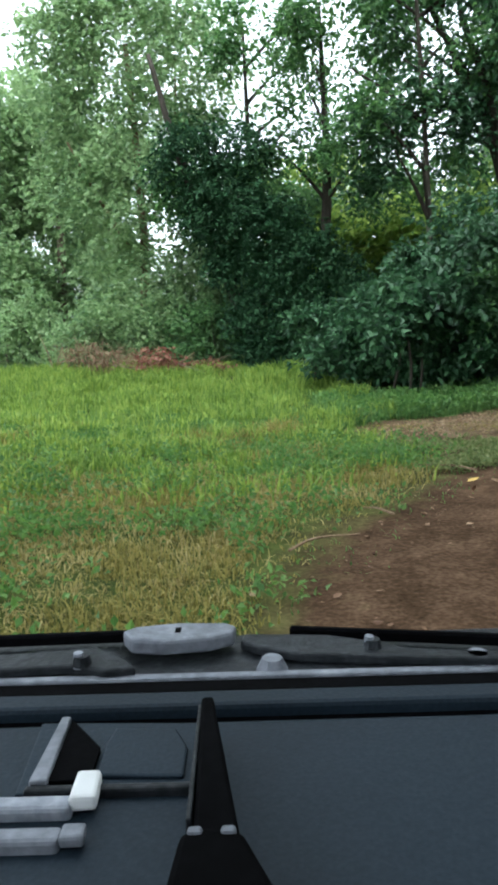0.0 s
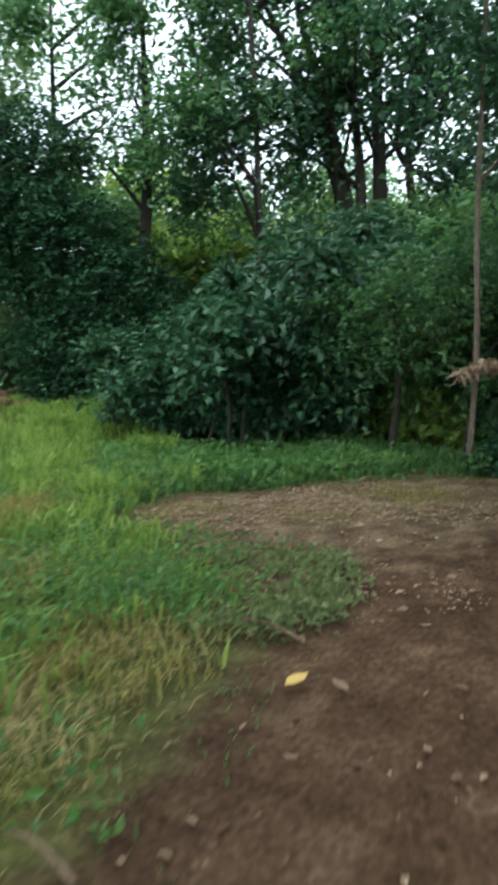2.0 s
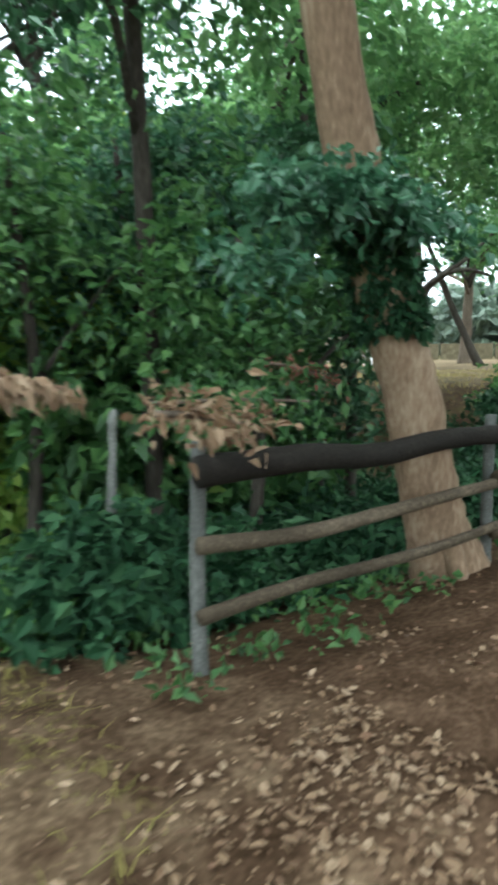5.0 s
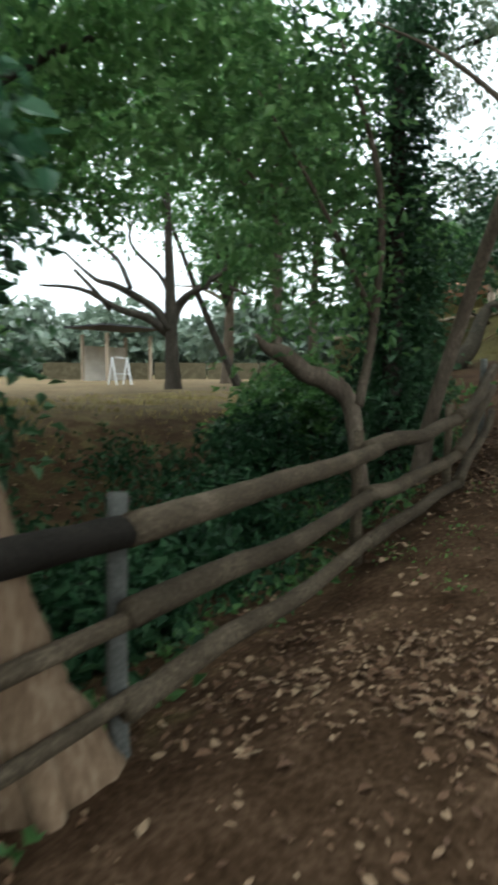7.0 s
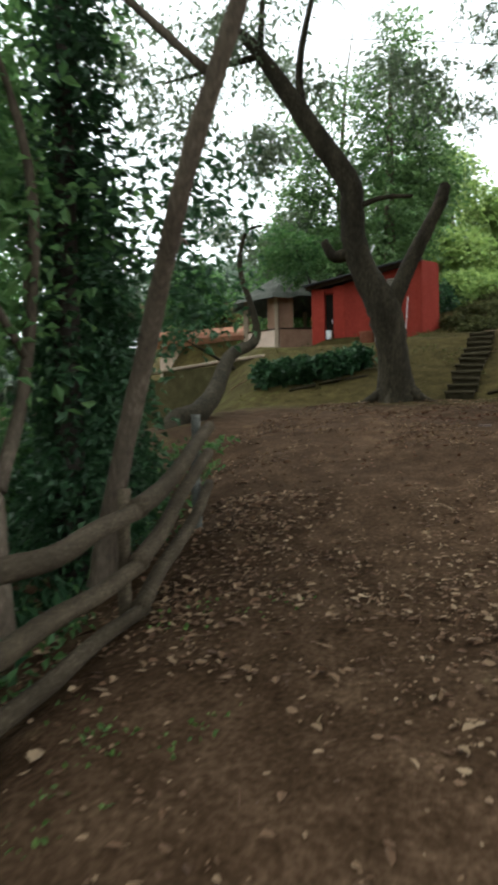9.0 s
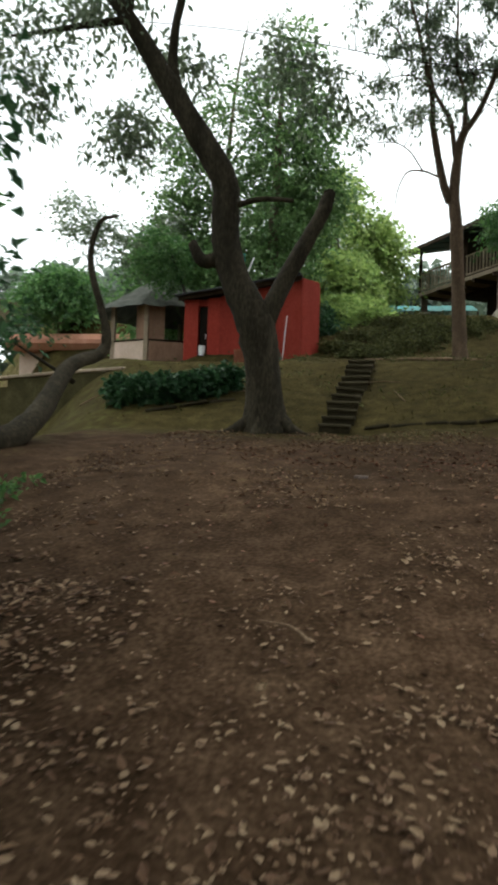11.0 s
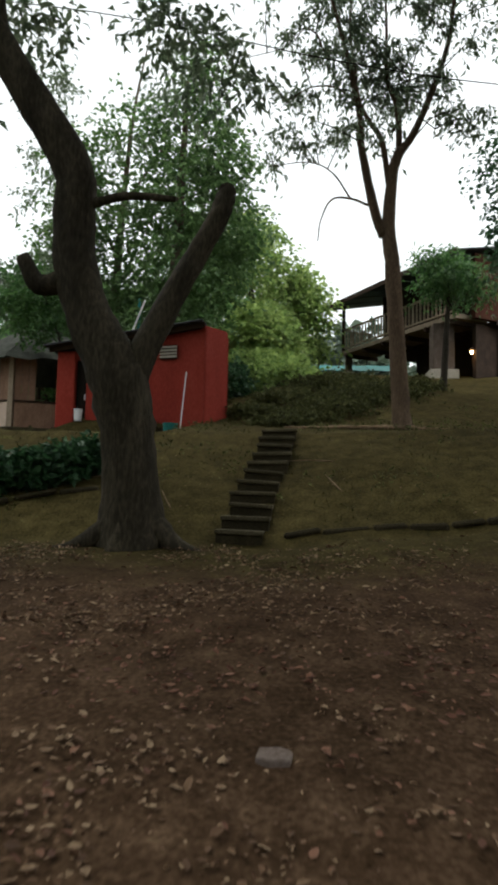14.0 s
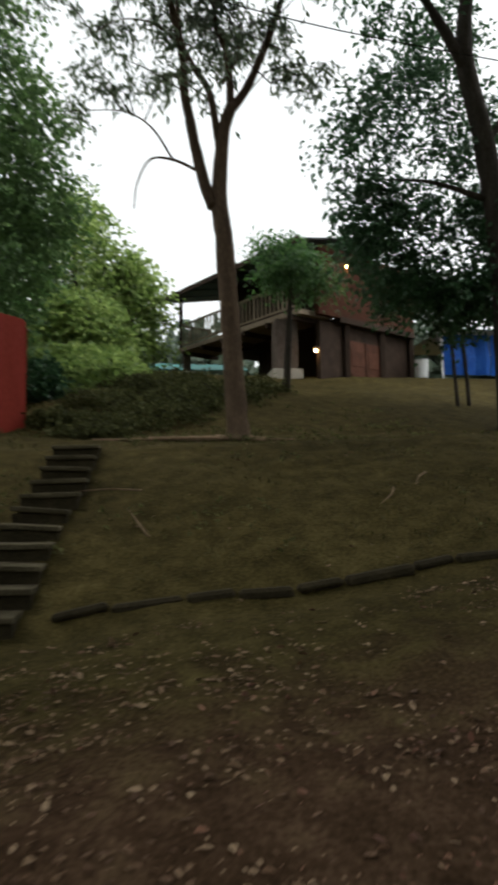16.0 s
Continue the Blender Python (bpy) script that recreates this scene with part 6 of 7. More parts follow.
pipe("pole", "tall blue-grey pole behind the red roof", [(40, 15.4, 5.9), (40, 15.4, 8), (40, 15.4, 10.2)], 0.05, TEAL, "pole")
pipe("cane", "pale bent cane lying by the hedge", [(30.0, 17.55, on_ground(30, 17.55, 0.03)), (30.0, 16.95, on_ground(30, 16.95, 0.04)), (30.0, 16.69, on_ground(30, 16.69, 0.14)), (30.0, 16.62, on_ground(30, 16.62, 0.42))], 0.016, BARK_PALE, "cane")
pipe("cable", "thin black cable strung above the slope", [(33, 19.5, 15.5), (33, 15.1, 14.84), (33, 12.2, 14.19), (33, 9.5, 13.51), (33, 5.9, 12.86), (33, 0, 12.3)], 0.012, RAIL_DARK, "cable")
pipe("pole", "thin dark utility pole by the house", [(52.5, 9.2, 9.8), (52.5, 9.2, 12), (52.5, 9.2, 14.6)], 0.06, TIMBER_DARK, "pole")


def can(name, label, x, y, r_, h, material, category):
    z = on_ground(x, y)
    root = thing(name, (x, y, z), label, category)
    bm = bmesh.new()
    bmesh.ops.create_cone(bm, cap_ends=True, segments=18, radius1=r_ * 0.88, radius2=r_, depth=h, matrix=Matrix.Translation((x, y, z + h / 2)))
    part("body", bm, material, root)
    bm = bmesh.new()
    bmesh.ops.create_cone(bm, cap_ends=True, segments=18, radius1=r_ * 1.06, radius2=r_ * 1.06, depth=0.04, matrix=Matrix.Translation((x, y, z + h)))
    part("lid", bm, material, root)


can("bucket", "white plastic bucket beside the red doorway", 36.1, 16.0, 0.11, 0.3, WHITE, "bucket")
can("bucket", "dull green plastic tub below the red wall", 35.25, 13.35, 0.19, 0.34, TEAL, "tub")
can("drum", "rusty brown drum below the red wall", 35.35, 14.45, 0.27, 0.62, RUST, "drum")
can("bucket", "pale dented pail standing by a drum", 35.2, 14.02, 0.15, 0.5, PLASTER, "bucket")
can("bucket", "white plastic drum on the slope by the house", 46.5, -1.1, 0.26, 0.7, WHITE, "drum")


# ---- open hut ----
def hut():
    """An eight-sided rest hut: posts at the corners, low walls, boarded corners, a thatched roof."""
    root = thing("hut", (39.75, 18.5, 5.4), "small eight-sided rest hut with a grey thatched roof", "hut")
    q = np.random.default_rng(31)
    cx, cy, n = 39.75, 18.5, 8

    def ring(r_, z):
        return [Vector((cx + r_ * math.cos(math.pi * (1 - k / 4)), cy + r_ * math.sin(math.pi * (1 - k / 4)), z)) for k in range(n)]

    part("floor", slab([v.to_2d() for v in ring(2.3, 0)], 5.5, 5.66, 0.015), STONE, root)
    # Dark block below the floor stands in for the shadow gap there.
    part("plinth", slab([v.to_2d() for v in ring(1.9, 0)], 4.6, 5.5), STONE_DARK, root)
    corners = ring(2.15, 0)
    for k, v in enumerate(corners):
        part("post", box(bmesh.new(), v.x - 0.08, v.y - 0.08, 5.2 if k == 0 else 5.66, v.x + 0.08, v.y + 0.08, 7.75, 0.015), TIMBER, root)
    for k in range(n):
        a, b = corners[k], corners[(k + 1) % n]
        if k == 4:
            continue
        wall_piece("low_wall", a.lerp(b, 0.06).to_2d(), a.lerp(b, 0.94).to_2d(), 5.66, 6.4, 0.1, PINK if k in (0, 1, 2) else WOOD_WALL, root, "", 0.01)
        sill = [a.lerp(b, f) for f in (0.05, 0.95)]
        part("sill", beam(bmesh.new(), (*sill[0].to_2d(), 6.43), (*sill[1].to_2d(), 6.43), 0.18, 0.05, 0.01), TIMBER_DARK, root)
        if k in (0, 7):
            near, far = (a, b) if k == 0 else (b, a)
            for s_ in range(3):
                f0, f1 = 0.05 + 0.12 * s_, 0.165 + 0.12 * s_
                if k == 0 and s_ > 1:
                    break
                wall_piece("board", near.lerp(far, f0).to_2d(), near.lerp(far, f1).to_2d(), 6.46, 7.7, 0.06, WOOD_WALL, root, "", 0.006)
    rim, top = ring(2.75, 7.6), Vector((cx, cy, 9.35))
    for k in range(n):
        a, b = rim[k], rim[(k + 1) % n]
        bm = bmesh.new()
        rows = 9
        grid = [[bm.verts.new(((a.lerp(b, i / 6)).lerp(top, min(0.97, r_ / rows))) + Vector((0, 0, 0.04 * (r_ % 2) + q.normal() * 0.02))) for i in range(7)] for r_ in range(rows + 1)]
        for r_ in range(rows):
            for i in range(6):
                bm.faces.new((grid[r_][i], grid[r_][i + 1], grid[r_ + 1][i + 1], grid[r_ + 1][i]))
        bmesh.ops.solidify(bm, geom=bm.faces[:], thickness=0.14)
        part("roof_panel", bm, THATCH, root, "grey thatched roof side")
    part("finial", box(bmesh.new(), cx - 0.2, cy - 0.2, 9.2, cx + 0.2, cy + 0.2, 9.45, 0.06), THATCH, root)
    return root


hut()


def terrace_wall():
    root = thing("terrace_wall", (32.5, 19.5, 4.2), "low retaining wall with a pale edge below the hut", "wall")
    line = [(31.8, 17.04, 4.71), (32.4, 18.91, 4.65), (33.2, 21.31, 4.54), (34.2, 25.27, 4.26)]
    for k, (a, b) in enumerate(zip(line, line[1:])):
        z0 = min(on_ground(*a[:2]), on_ground(*b[:2])) - 0.3
        lo = min(a[2], b[2])
        bm = beam(bmesh.new(), (a[0], a[1], (z0 + lo) / 2), (b[0], b[1], (z0 + lo) / 2), 0.25, lo - z0 - 0.06)
        part("wall", bm, MOSSY_WALL, root)
        part("coping", beam(bmesh.new(), a, b, 0.34, 0.1, 0.02), TIMBER, root)


terrace_wall()
LOW = (21.5, 28.2)


def far_wall():
    """A low orange-roofed building beyond the hut."""
    root = thing("low_building", (44, 27, 5), "low building with a faded orange-pink roof beyond the hut", "building")
    part("wall", box(bmesh.new(), 46, LOW[0], 2.4, 50, LOW[1], 7.0, 0.02), PINK, root)
    part("roof", beam(bmesh.new(), (47.2, LOW[0] - 0.4, 7.45), (47.2, LOW[1] + 0.4, 7.45), 4.6, 0.8, 0.3), ORANGE_ROOF, root)


far_wall()


def hedge():
    spots = [(29.15, 16.1), (29.2, 15.6), (29.3, 15.1), (29.45, 14.6), (29.7, 14.15), (30.1, 13.75)]
    bush("hedge", "low dark-green hedge with glossy leaves below the hut", [(x, y, on_ground(x, y, 0.33), 0.42, 0.4, 0.34, 90) for x, y in spots], LEAF_BROAD, 0.13, 601, "hedge", stems=5, spread=0.1, per=14, broad=True, width=0.6)


hedge()


# ---- house on the hill ----
def house():
    root = thing("house", (50, 3, 9.5), "two-storey hillside house with a railed balcony", "house")
    A, B = Vector((51.6, 8.0, 0)), Vector((45.0, 4.15, 0))
    u = (B - A).normalized()
    w = Vector((-u.y, u.x, 0))
    w = w if w.x > 0 else -w

    def at(s, t, z):
        p = A + u * s + w * t
        return (p.x, p.y, z)

    L = (B - A).length
    part("balcony_floor", beam(bmesh.new(), at(-0.1, 0.8, 11.08), at(L + 0.1, 0.8, 11.08), 1.7, 0.2, 0.01), TIMBER, root)
    for s in np.linspace(0.3, L - 0.2, 6):
        part("joist", beam(bmesh.new(), at(s, -0.1, 10.9), at(s, 1.8, 10.9), 0.12, 0.18), TIMBER_DARK, root)
    rail = part("handrail", beam(bmesh.new(), at(-0.05, 0, 12.2), at(L + 0.05, 0, 12.2), 0.09, 0.08, 0.01), TIMBER, root)
    part("bottom_rail", beam(bmesh.new(), at(-0.05, 0, 11.3), at(L + 0.05, 0, 11.3), 0.07, 0.07), TIMBER, root)
    for s in np.arange(0.12, L, 0.24):
        part("baluster", beam(bmesh.new(), at(s, 0, 11.31), at(s, 0, 12.18), 0.07, 0.07), TIMBER, rail)
    part("handrail", beam(bmesh.new(), at(0, 0.05, 12.2), at(0, 1.6, 12.2), 0.08, 0.08), TIMBER, root)
    for t in np.arange(0.25, 1.6, 0.26):
        part("baluster", beam(bmesh.new(), at(0, t, 11.2), at(0, t, 12.18), 0.06, 0.06), TIMBER, rail)
    for s in (0.0, L * 0.5, L):
        part("roof_post", beam(bmesh.new(), at(s, 0, 11.18), at(s, 0, 13.4), 0.16, 0.16), TIMBER_DARK, root)
    for s, r_ in ((0.0, 0.17), (L * 0.86, 0.42)):
        x, y, _ = at(s, 0.3, 0)
        part("pillar", box(bmesh.new(), x - r_, y - r_, on_ground(x, y, -0.3), x + r_, y + r_, 10.98, 0.03), STONE_PALE, root)
        part("plinth", box(bmesh.new(), x - r_ - 0.15, y - r_ - 0.15, on_ground(x, y, -0.3), x + r_ + 0.15, y + r_ + 0.15, on_ground(x, y, 0.18), 0.03), PLASTER, root)
    for s in np.arange(-0.9, L + 1.0, 0.64):
        bm = beam(bmesh.new(), at(s, -0.75, 13.34 + 0.03 * (round(s / 0.64) % 2)), at(s, 6.0, 14.9 + 0.03 * (round(s / 0.64) % 2)), 0.68, 0.06)
        part("roof_sheet", bm, ROOF_DARK, root, "dark metal roof sheet")
    part("fascia", beam(bmesh.new(), at(-0.95, -0.78, 13.3), at(L + 1.0, -0.78, 13.3), 0.05, 0.2), TIMBER_DARK, root)
    part("upper_wall", beam(bmesh.new(), at(0.9, 1.75, 12.6), at(L + 0.3, 1.75, 12.6), 0.16, 2.9), TIMBER_DARK, root)
    part("brick_wall", beam(bmesh.new(), at(L + 0.38, 0.6, 12.3), at(L + 0.38, 6.0, 12.3), 0.2, 2.6), BRICK_DARK, root, "red-brown brick upper wall")
    part("lower_wall", beam(bmesh.new(), at(2.4, 2.6, 9.6), at(L + 0.2, 2.6, 9.6), 0.2, 3.0), TIMBER_DARK, root)
    part("upper_floor", beam(bmesh.new(), at(1.0, 3.9, 10.95), at(L + 0.5, 3.9, 10.95), 4.4, 0.22, 0.01), TIMBER_DARK, root)
    part("end_wall", beam(bmesh.new(), at(L + 0.1, 0.9, 9.3), at(L + 0.1, 6.2, 9.3), 0.2, 3.1), TIMBER_DARK, root)
    for t in (2.2, 4.2, 6.0):
        part("terrace_post", box(bmesh.new(), at(L + 0.3, t, 0)[0] - 0.1, at(L + 0.3, t, 0)[1] - 0.1, 8.2, at(L + 0.3, t, 0)[0] + 0.1, at(L + 0.3, t, 0)[1] + 0.1, 10.84, 0.01), TIMBER_DARK, root)
    # Two reddish leaves stand in for a doorway with a lit interior.
    for t in (2.35, 3.3):
        door = part("door", beam(bmesh.new(), at(L + 0.23, t, 9.25), at(L + 0.23, t + 0.9, 9.25), 0.06, 2.1, 0.01), DOOR_GLOW_RED, root, "reddish door, warm glow put into its colour")
        for z in (8.75, 9.65):
            part("panel", beam(bmesh.new(), at(L + 0.265, t + 0.14, z), at(L + 0.265, t + 0.76, z), 0.03, 0.62, 0.008), DOOR_GLOW_RED, door)
        part("frame", beam(bmesh.new(), at(L + 0.24, t + (0.94 if t > 3 else -0.1), 9.3), at(L + 0.24, t + (1.04 if t > 3 else 0), 9.3), 0.09, 2.25), TIMBER_DARK, door)


house()


def lamp(place, label):
    root = thing("wall_lamp", place, label, "lamp")
    bm = bmesh.new()
    bmesh.ops.create_uvsphere(bm, u_segments=16, v_segments=10, radius=0.06, matrix=Matrix.Translation(place))
    part("bulb", bm, GLOW, root, "glowing warm bulb")
    bm = bmesh.new()
    bmesh.ops.create_cone(bm, cap_ends=True, segments=16, radius1=0.13, radius2=0.04, depth=0.1, matrix=Matrix.Translation(Vector(place) + Vector((0, 0, 0.13))))
    part("cap", bm, TIMBER_DARK, root)


GLOW, gn, gl = nodes_of("warm_bulb")
gn["Principled BSDF"].inputs["Emission Color"].default_value = (1.0, 0.62, 0.25, 1)
gn["Principled BSDF"].inputs["Emission Strength"].default_value = 22
lamp((45.58, 2.07, 13.01), "small warm bulb on the brick upper wall")
lamp((45.25, 3.44, 9.71), "small warm bulb on the dark lower wall")


def awning():
    root = thing("awning", (54.5, 7.5, 10), "teal sheet awning beyond the balcony", "awning")
    for k in range(8):
        y = 9.2 - k * 0.6
        part("sheet", beam(bmesh.new(), (53.4, y, 10.55 + 0.03 * (k % 2)), (56.2, y, 11.4 + 0.03 * (k % 2)), 0.62, 0.03), TEAL, root)
    for y in (9.1, 4.7):
        part("post", box(bmesh.new(), 53.5, y - 0.05, on_ground(53.5, y, -0.1), 53.6, y + 0.05, 10.56), TIMBER_DARK, root)


awning()


def tent():
    root = thing("tent", (47, -3.6, 8.8), "white canopy tent with blue tarpaulin sides", "tent")
    z = on_ground(47, -3.5)
    bm = bmesh.new()
    bmesh.ops.create_cone(bm, cap_ends=True, segments=4, radius1=3.2, radius2=0.12, depth=1.1, matrix=Matrix.Translation((48, -4.0, z + 2.25)) @ Matrix.Rotation(radians(45), 4, "Z"))
    part("canopy", bm, WHITE, root)
    for y0, y1 in ((-1.9, -3.9), (-3.95, -6.2)):
        bm = bmesh.new()
        bmesh.ops.create_grid(bm, x_segments=14, y_segments=10, size=0.5, matrix=Matrix.Translation((46.4, (y0 + y1) / 2, z + 0.85)) @ Matrix.Rotation(radians(90), 4, "Y") @ Matrix.Diagonal((1.6, abs(y1 - y0), 1, 1)))
        for v in bm.verts:
            v.co.x += 0.06 * math.sin(v.co.y * 9) + 0.04 * math.sin(v.co.z * 5)
        bmesh.ops.solidify(bm, geom=bm.faces[:], thickness=0.02)
        part("side_sheet", bm, BLUE, root)
    for y in (-1.9, -6.2):
        part("leg", box(bmesh.new(), 46.35, y - 0.03, z - 0.1, 46.41, y + 0.03, z + 1.75), WHITE, root)


tent()


# ---- grass, weeds, fallen leaves, sticks ----
def blades(name, label, count, area, keep, height, material, seed, lean=0.35, width=0.012):
    """Grass blades as thin bent triangles where keep(x, y) says so."""
    r = np.random.default_rng(seed)
    x, y = r.uniform(area[0], area[1], count), r.uniform(area[2], area[3], count)
    tuft = np.array([noise.noise((a * 0.9, b * 0.9, seed)) + 0.7 * noise.noise((a * 2.6, b * 2.6, seed + 3)) for a, b in zip(x, y)])
    ok = r.random(count) < keep(x, y) * np.clip(0.55 + 1.3 * tuft, 0.06, 1)
    x, y, tuft = x[ok], y[ok], tuft[ok]
    n = len(x)
    h = height(x, y) * (0.5 + 0.8 * r.random(n)) * (1 + 0.7 * tuft)
    a = r.uniform(0, 2 * np.pi, n)
    d = np.stack([np.cos(a), np.sin(a), np.zeros(n)], -1)
    s = np.stack([-np.sin(a), np.cos(a), np.zeros(n)], -1)
    base = np.stack([x, y, rise(x, y) - 0.02], -1)
    wd = (width * (0.6 + 0.8 * r.random(n)) * (1 + h))[:, None]
    up = np.array([0, 0, 1.0])
    b = r.random((n, 1)) * lean * 2
    mid = base + up * (h * 0.6)[:, None] + d * b * (h * 0.35)[:, None]
    tip = base + up * (h * (1 - 0.25 * b[:, 0]))[:, None] + d * b * h[:, None]
    v = np.stack([base - s * wd, base + s * wd, mid + s * wd * 0.8, tip, mid - s * wd * 0.8], 1).reshape(-1, 3)
    k = 5 * np.arange(n)[:, None]
    f = np.concatenate([k + [0, 1, 2, 4], k + [4, 2, 3, 3]], 0)
    tri = np.concatenate([f[:n][:, [0, 1, 2]], f[:n][:, [0, 2, 3]], f[n:][:, [0, 1, 2]]], 0)
    ob = new(name, mesh_of(name, v, tri, material, False))
    return tagged(ob, label, "grass", kind="stuff")


def meadow(x, y):
    return np.clip(side_of_edge(x, y) * 1.3 + 0.15, 0, 1) * (x < 8.2)


def track(x, y):
    return np.clip(-side_of_edge(x, y) * 1.2 + 0.4, 0, 1)


blades("tall_grass", "lush yellow-green grass on the clearing", 150000, (-11, 3, 5.5, 27), lambda x, y: meadow(x, y) * step01(6.5, 9.5, y - 0.3 * x), lambda x, y: 0.2 + 0.12 * step01(9, 14, y), GRASS, 1, 0.55, 0.011)
blades("short_grass", "sparse short grass beside the track", 90000, (-3.2, 2.6, 1.5, 9), lambda x, y: meadow(x, y) * 0.8, lambda x, y: 0.08 + 0 * x, GRASS_TAN, 2, 0.7, 0.006)
blades("tan_grass", "tan and olive grass between the green tufts", 60000, (-7, 2.6, 2, 14), lambda x, y: meadow(x, y) * np.clip(np.sin(x * 1.3 + 2 * np.sin(y * 0.7)) * 0.8 + 0.2, 0, 1), lambda x, y: 0.12 + 0.1 * step01(7, 10, y), GRASS_TAN, 13, 0.7, 0.006)
blades("dry_grass", "straw-coloured dry grass beside the track", 60000, (-3.2, 2.8, 1.5, 9.5), lambda x, y: meadow(x, y) * 0.7, lambda x, y: 0.09 + 0 * x, GRASS_DRY, 3, 0.9, 0.005)
blades("verge_grass", "green grass along the foot of the bushes", 60000, (1.6, 8.0, 12.4, 18), lambda x, y: meadow(x, y), lambda x, y: 0.22 + 0 * x, GRASS_GREEN, 4, 0.6, 0.009)
blades("bank_grass", "thin dull grass on the bank and the field", 40000, (7, 26, 12.2, 24), lambda x, y: 0.6 * step01(16.8, 19, y) * (side_of_edge(x, y) > 0.3), lambda x, y: 0.09 + 0 * x, GRASS_DRY, 5, 0.7, 0.008)


blades("straw", "flattened straw and thin dead grass on the bend", 22000, (1.8, 7.0, 10.2, 13.9), lambda x, y: track(x, y) * 0.6 * step01(10.2, 11.6, y), lambda x, y: 0.07 + 0 * x, GRASS_TAN, 15, 1.8, 0.003)
blades("verge_tufts", "thin green tufts on the border of the track", 16000, (-0.5, 6.5, 4, 13.8), lambda x, y: np.clip(1 - np.abs(side_of_edge(x, y) + 0.25) / 0.5, 0, 1), lambda x, y: 0.06 + 0 * x, GRASS_GREEN, 16, 0.7, 0.004)


def small_plants(name, label, count, area, keep, spread, size, material, seed, per=9, height=0.12):
    r = np.random.default_rng(seed)
    x, y = r.uniform(area[0], area[1], count), r.uniform(area[2], area[3], count)
    thick = np.array([noise.noise((a * 0.7, b * 0.7, seed + 9)) for a, b in zip(x, y)])
    ok = r.random(count) < keep(x, y) * np.clip(0.4 + 1.4 * thick, 0.02, 1)
    x, y = np.repeat(x[ok], per), np.repeat(y[ok], per)
    x, y = x + r.normal(size=len(x)) * spread, y + r.normal(size=len(x)) * spread
    at = np.stack([x, y, rise(x, y) + height * r.random(len(x))], -1)
    along = unit(r.normal(size=(len(x), 3)) + [0, 0, 0.5])
    ob = new(name, mesh_of(name, *leaf_quads(at, along, size * (0.5 + r.random(len(x))), 0.6, r), material, False))
    return tagged(ob, label, "plants", kind="stuff")


small_plants("weeds", "low leafy weeds in the grass", 14000, (-6, 3, 3, 16), lambda x, y: np.clip(meadow(x, y) + 0.25, 0, 1) * (side_of_edge(x, y) > -0.35) * (0.25 + 0.75 * (np.sin(y * 1.5 + 0.6 * np.sin(x * 1.7)) > 0.1)), 0.09, 0.06, WEED, 6, 11, 0.2)
small_plants("weeds", "patch of low dusty weeds spreading onto the track", 3400, (1.4, 3.7, 7.7, 10.4), lambda x, y: np.clip(1.35 - 1.25 * np.hypot((x - 2.45) / 1.0, (y - 9.1) / 1.1), 0, 1), 0.07, 0.06, WEED_DUSTY, 14, 11, 0.13)
small_plants("weeds", "leafy weeds at the foot of the bushes", 2600, (1.8, 8, 12.6, 17), lambda x, y: meadow(x, y), 0.12, 0.09, WEED, 7, 12, 0.3)
small_plants("weeds", "low creeping weeds along the fence", 1500, (7.5, 21, 11.3, 15), lambda x, y: (y > 11.3 + 0.2 * np.clip(x - 8, 0, 14)) * 0.8, 0.1, 0.08, LEAF, 8, 10, 0.14)


# Low leaves added to darken the ditch banks, shade put into their colour.
small_plants("ground_ivy", "ground ivy with shade put into its colour on ditch banks", 4200, (7.5, 23, 12.6, 18.2), lambda x, y: 0.9 * (1 - step01(16.6, 18.2, y)) * (side_of_edge(x, y) > 0.5) * (x < 17), 0.16, 0.1, LEAF_VINE_SHADED, 10, 12, 0.22)
small_plants("weeds", "small green seedlings among the leaves by the fence", 120, (12.2, 15.5, 11.2, 12.2), lambda x, y: 0.6 + 0 * x, 0.05, 0.03, WEED, 11, 6, 0.06)
small_plants("weeds", "dull low weeds and dead stalks on the slope", 1200, (28.4, 40, 2, 17), lambda x, y: 0.35 + 0.65 * step01(33, 36, x), 0.12, 0.06, LEAF_EARTHY, 9, 10, 0.1)
blades("slope_grass", "thin olive grass on the bare slope", 26000, (28.2, 37, 2, 17), lambda x, y: 0.6 + 0 * x, lambda x, y: 0.06 + 0 * x, SLOPE_GRASS, 17, 0.9, 0.006)


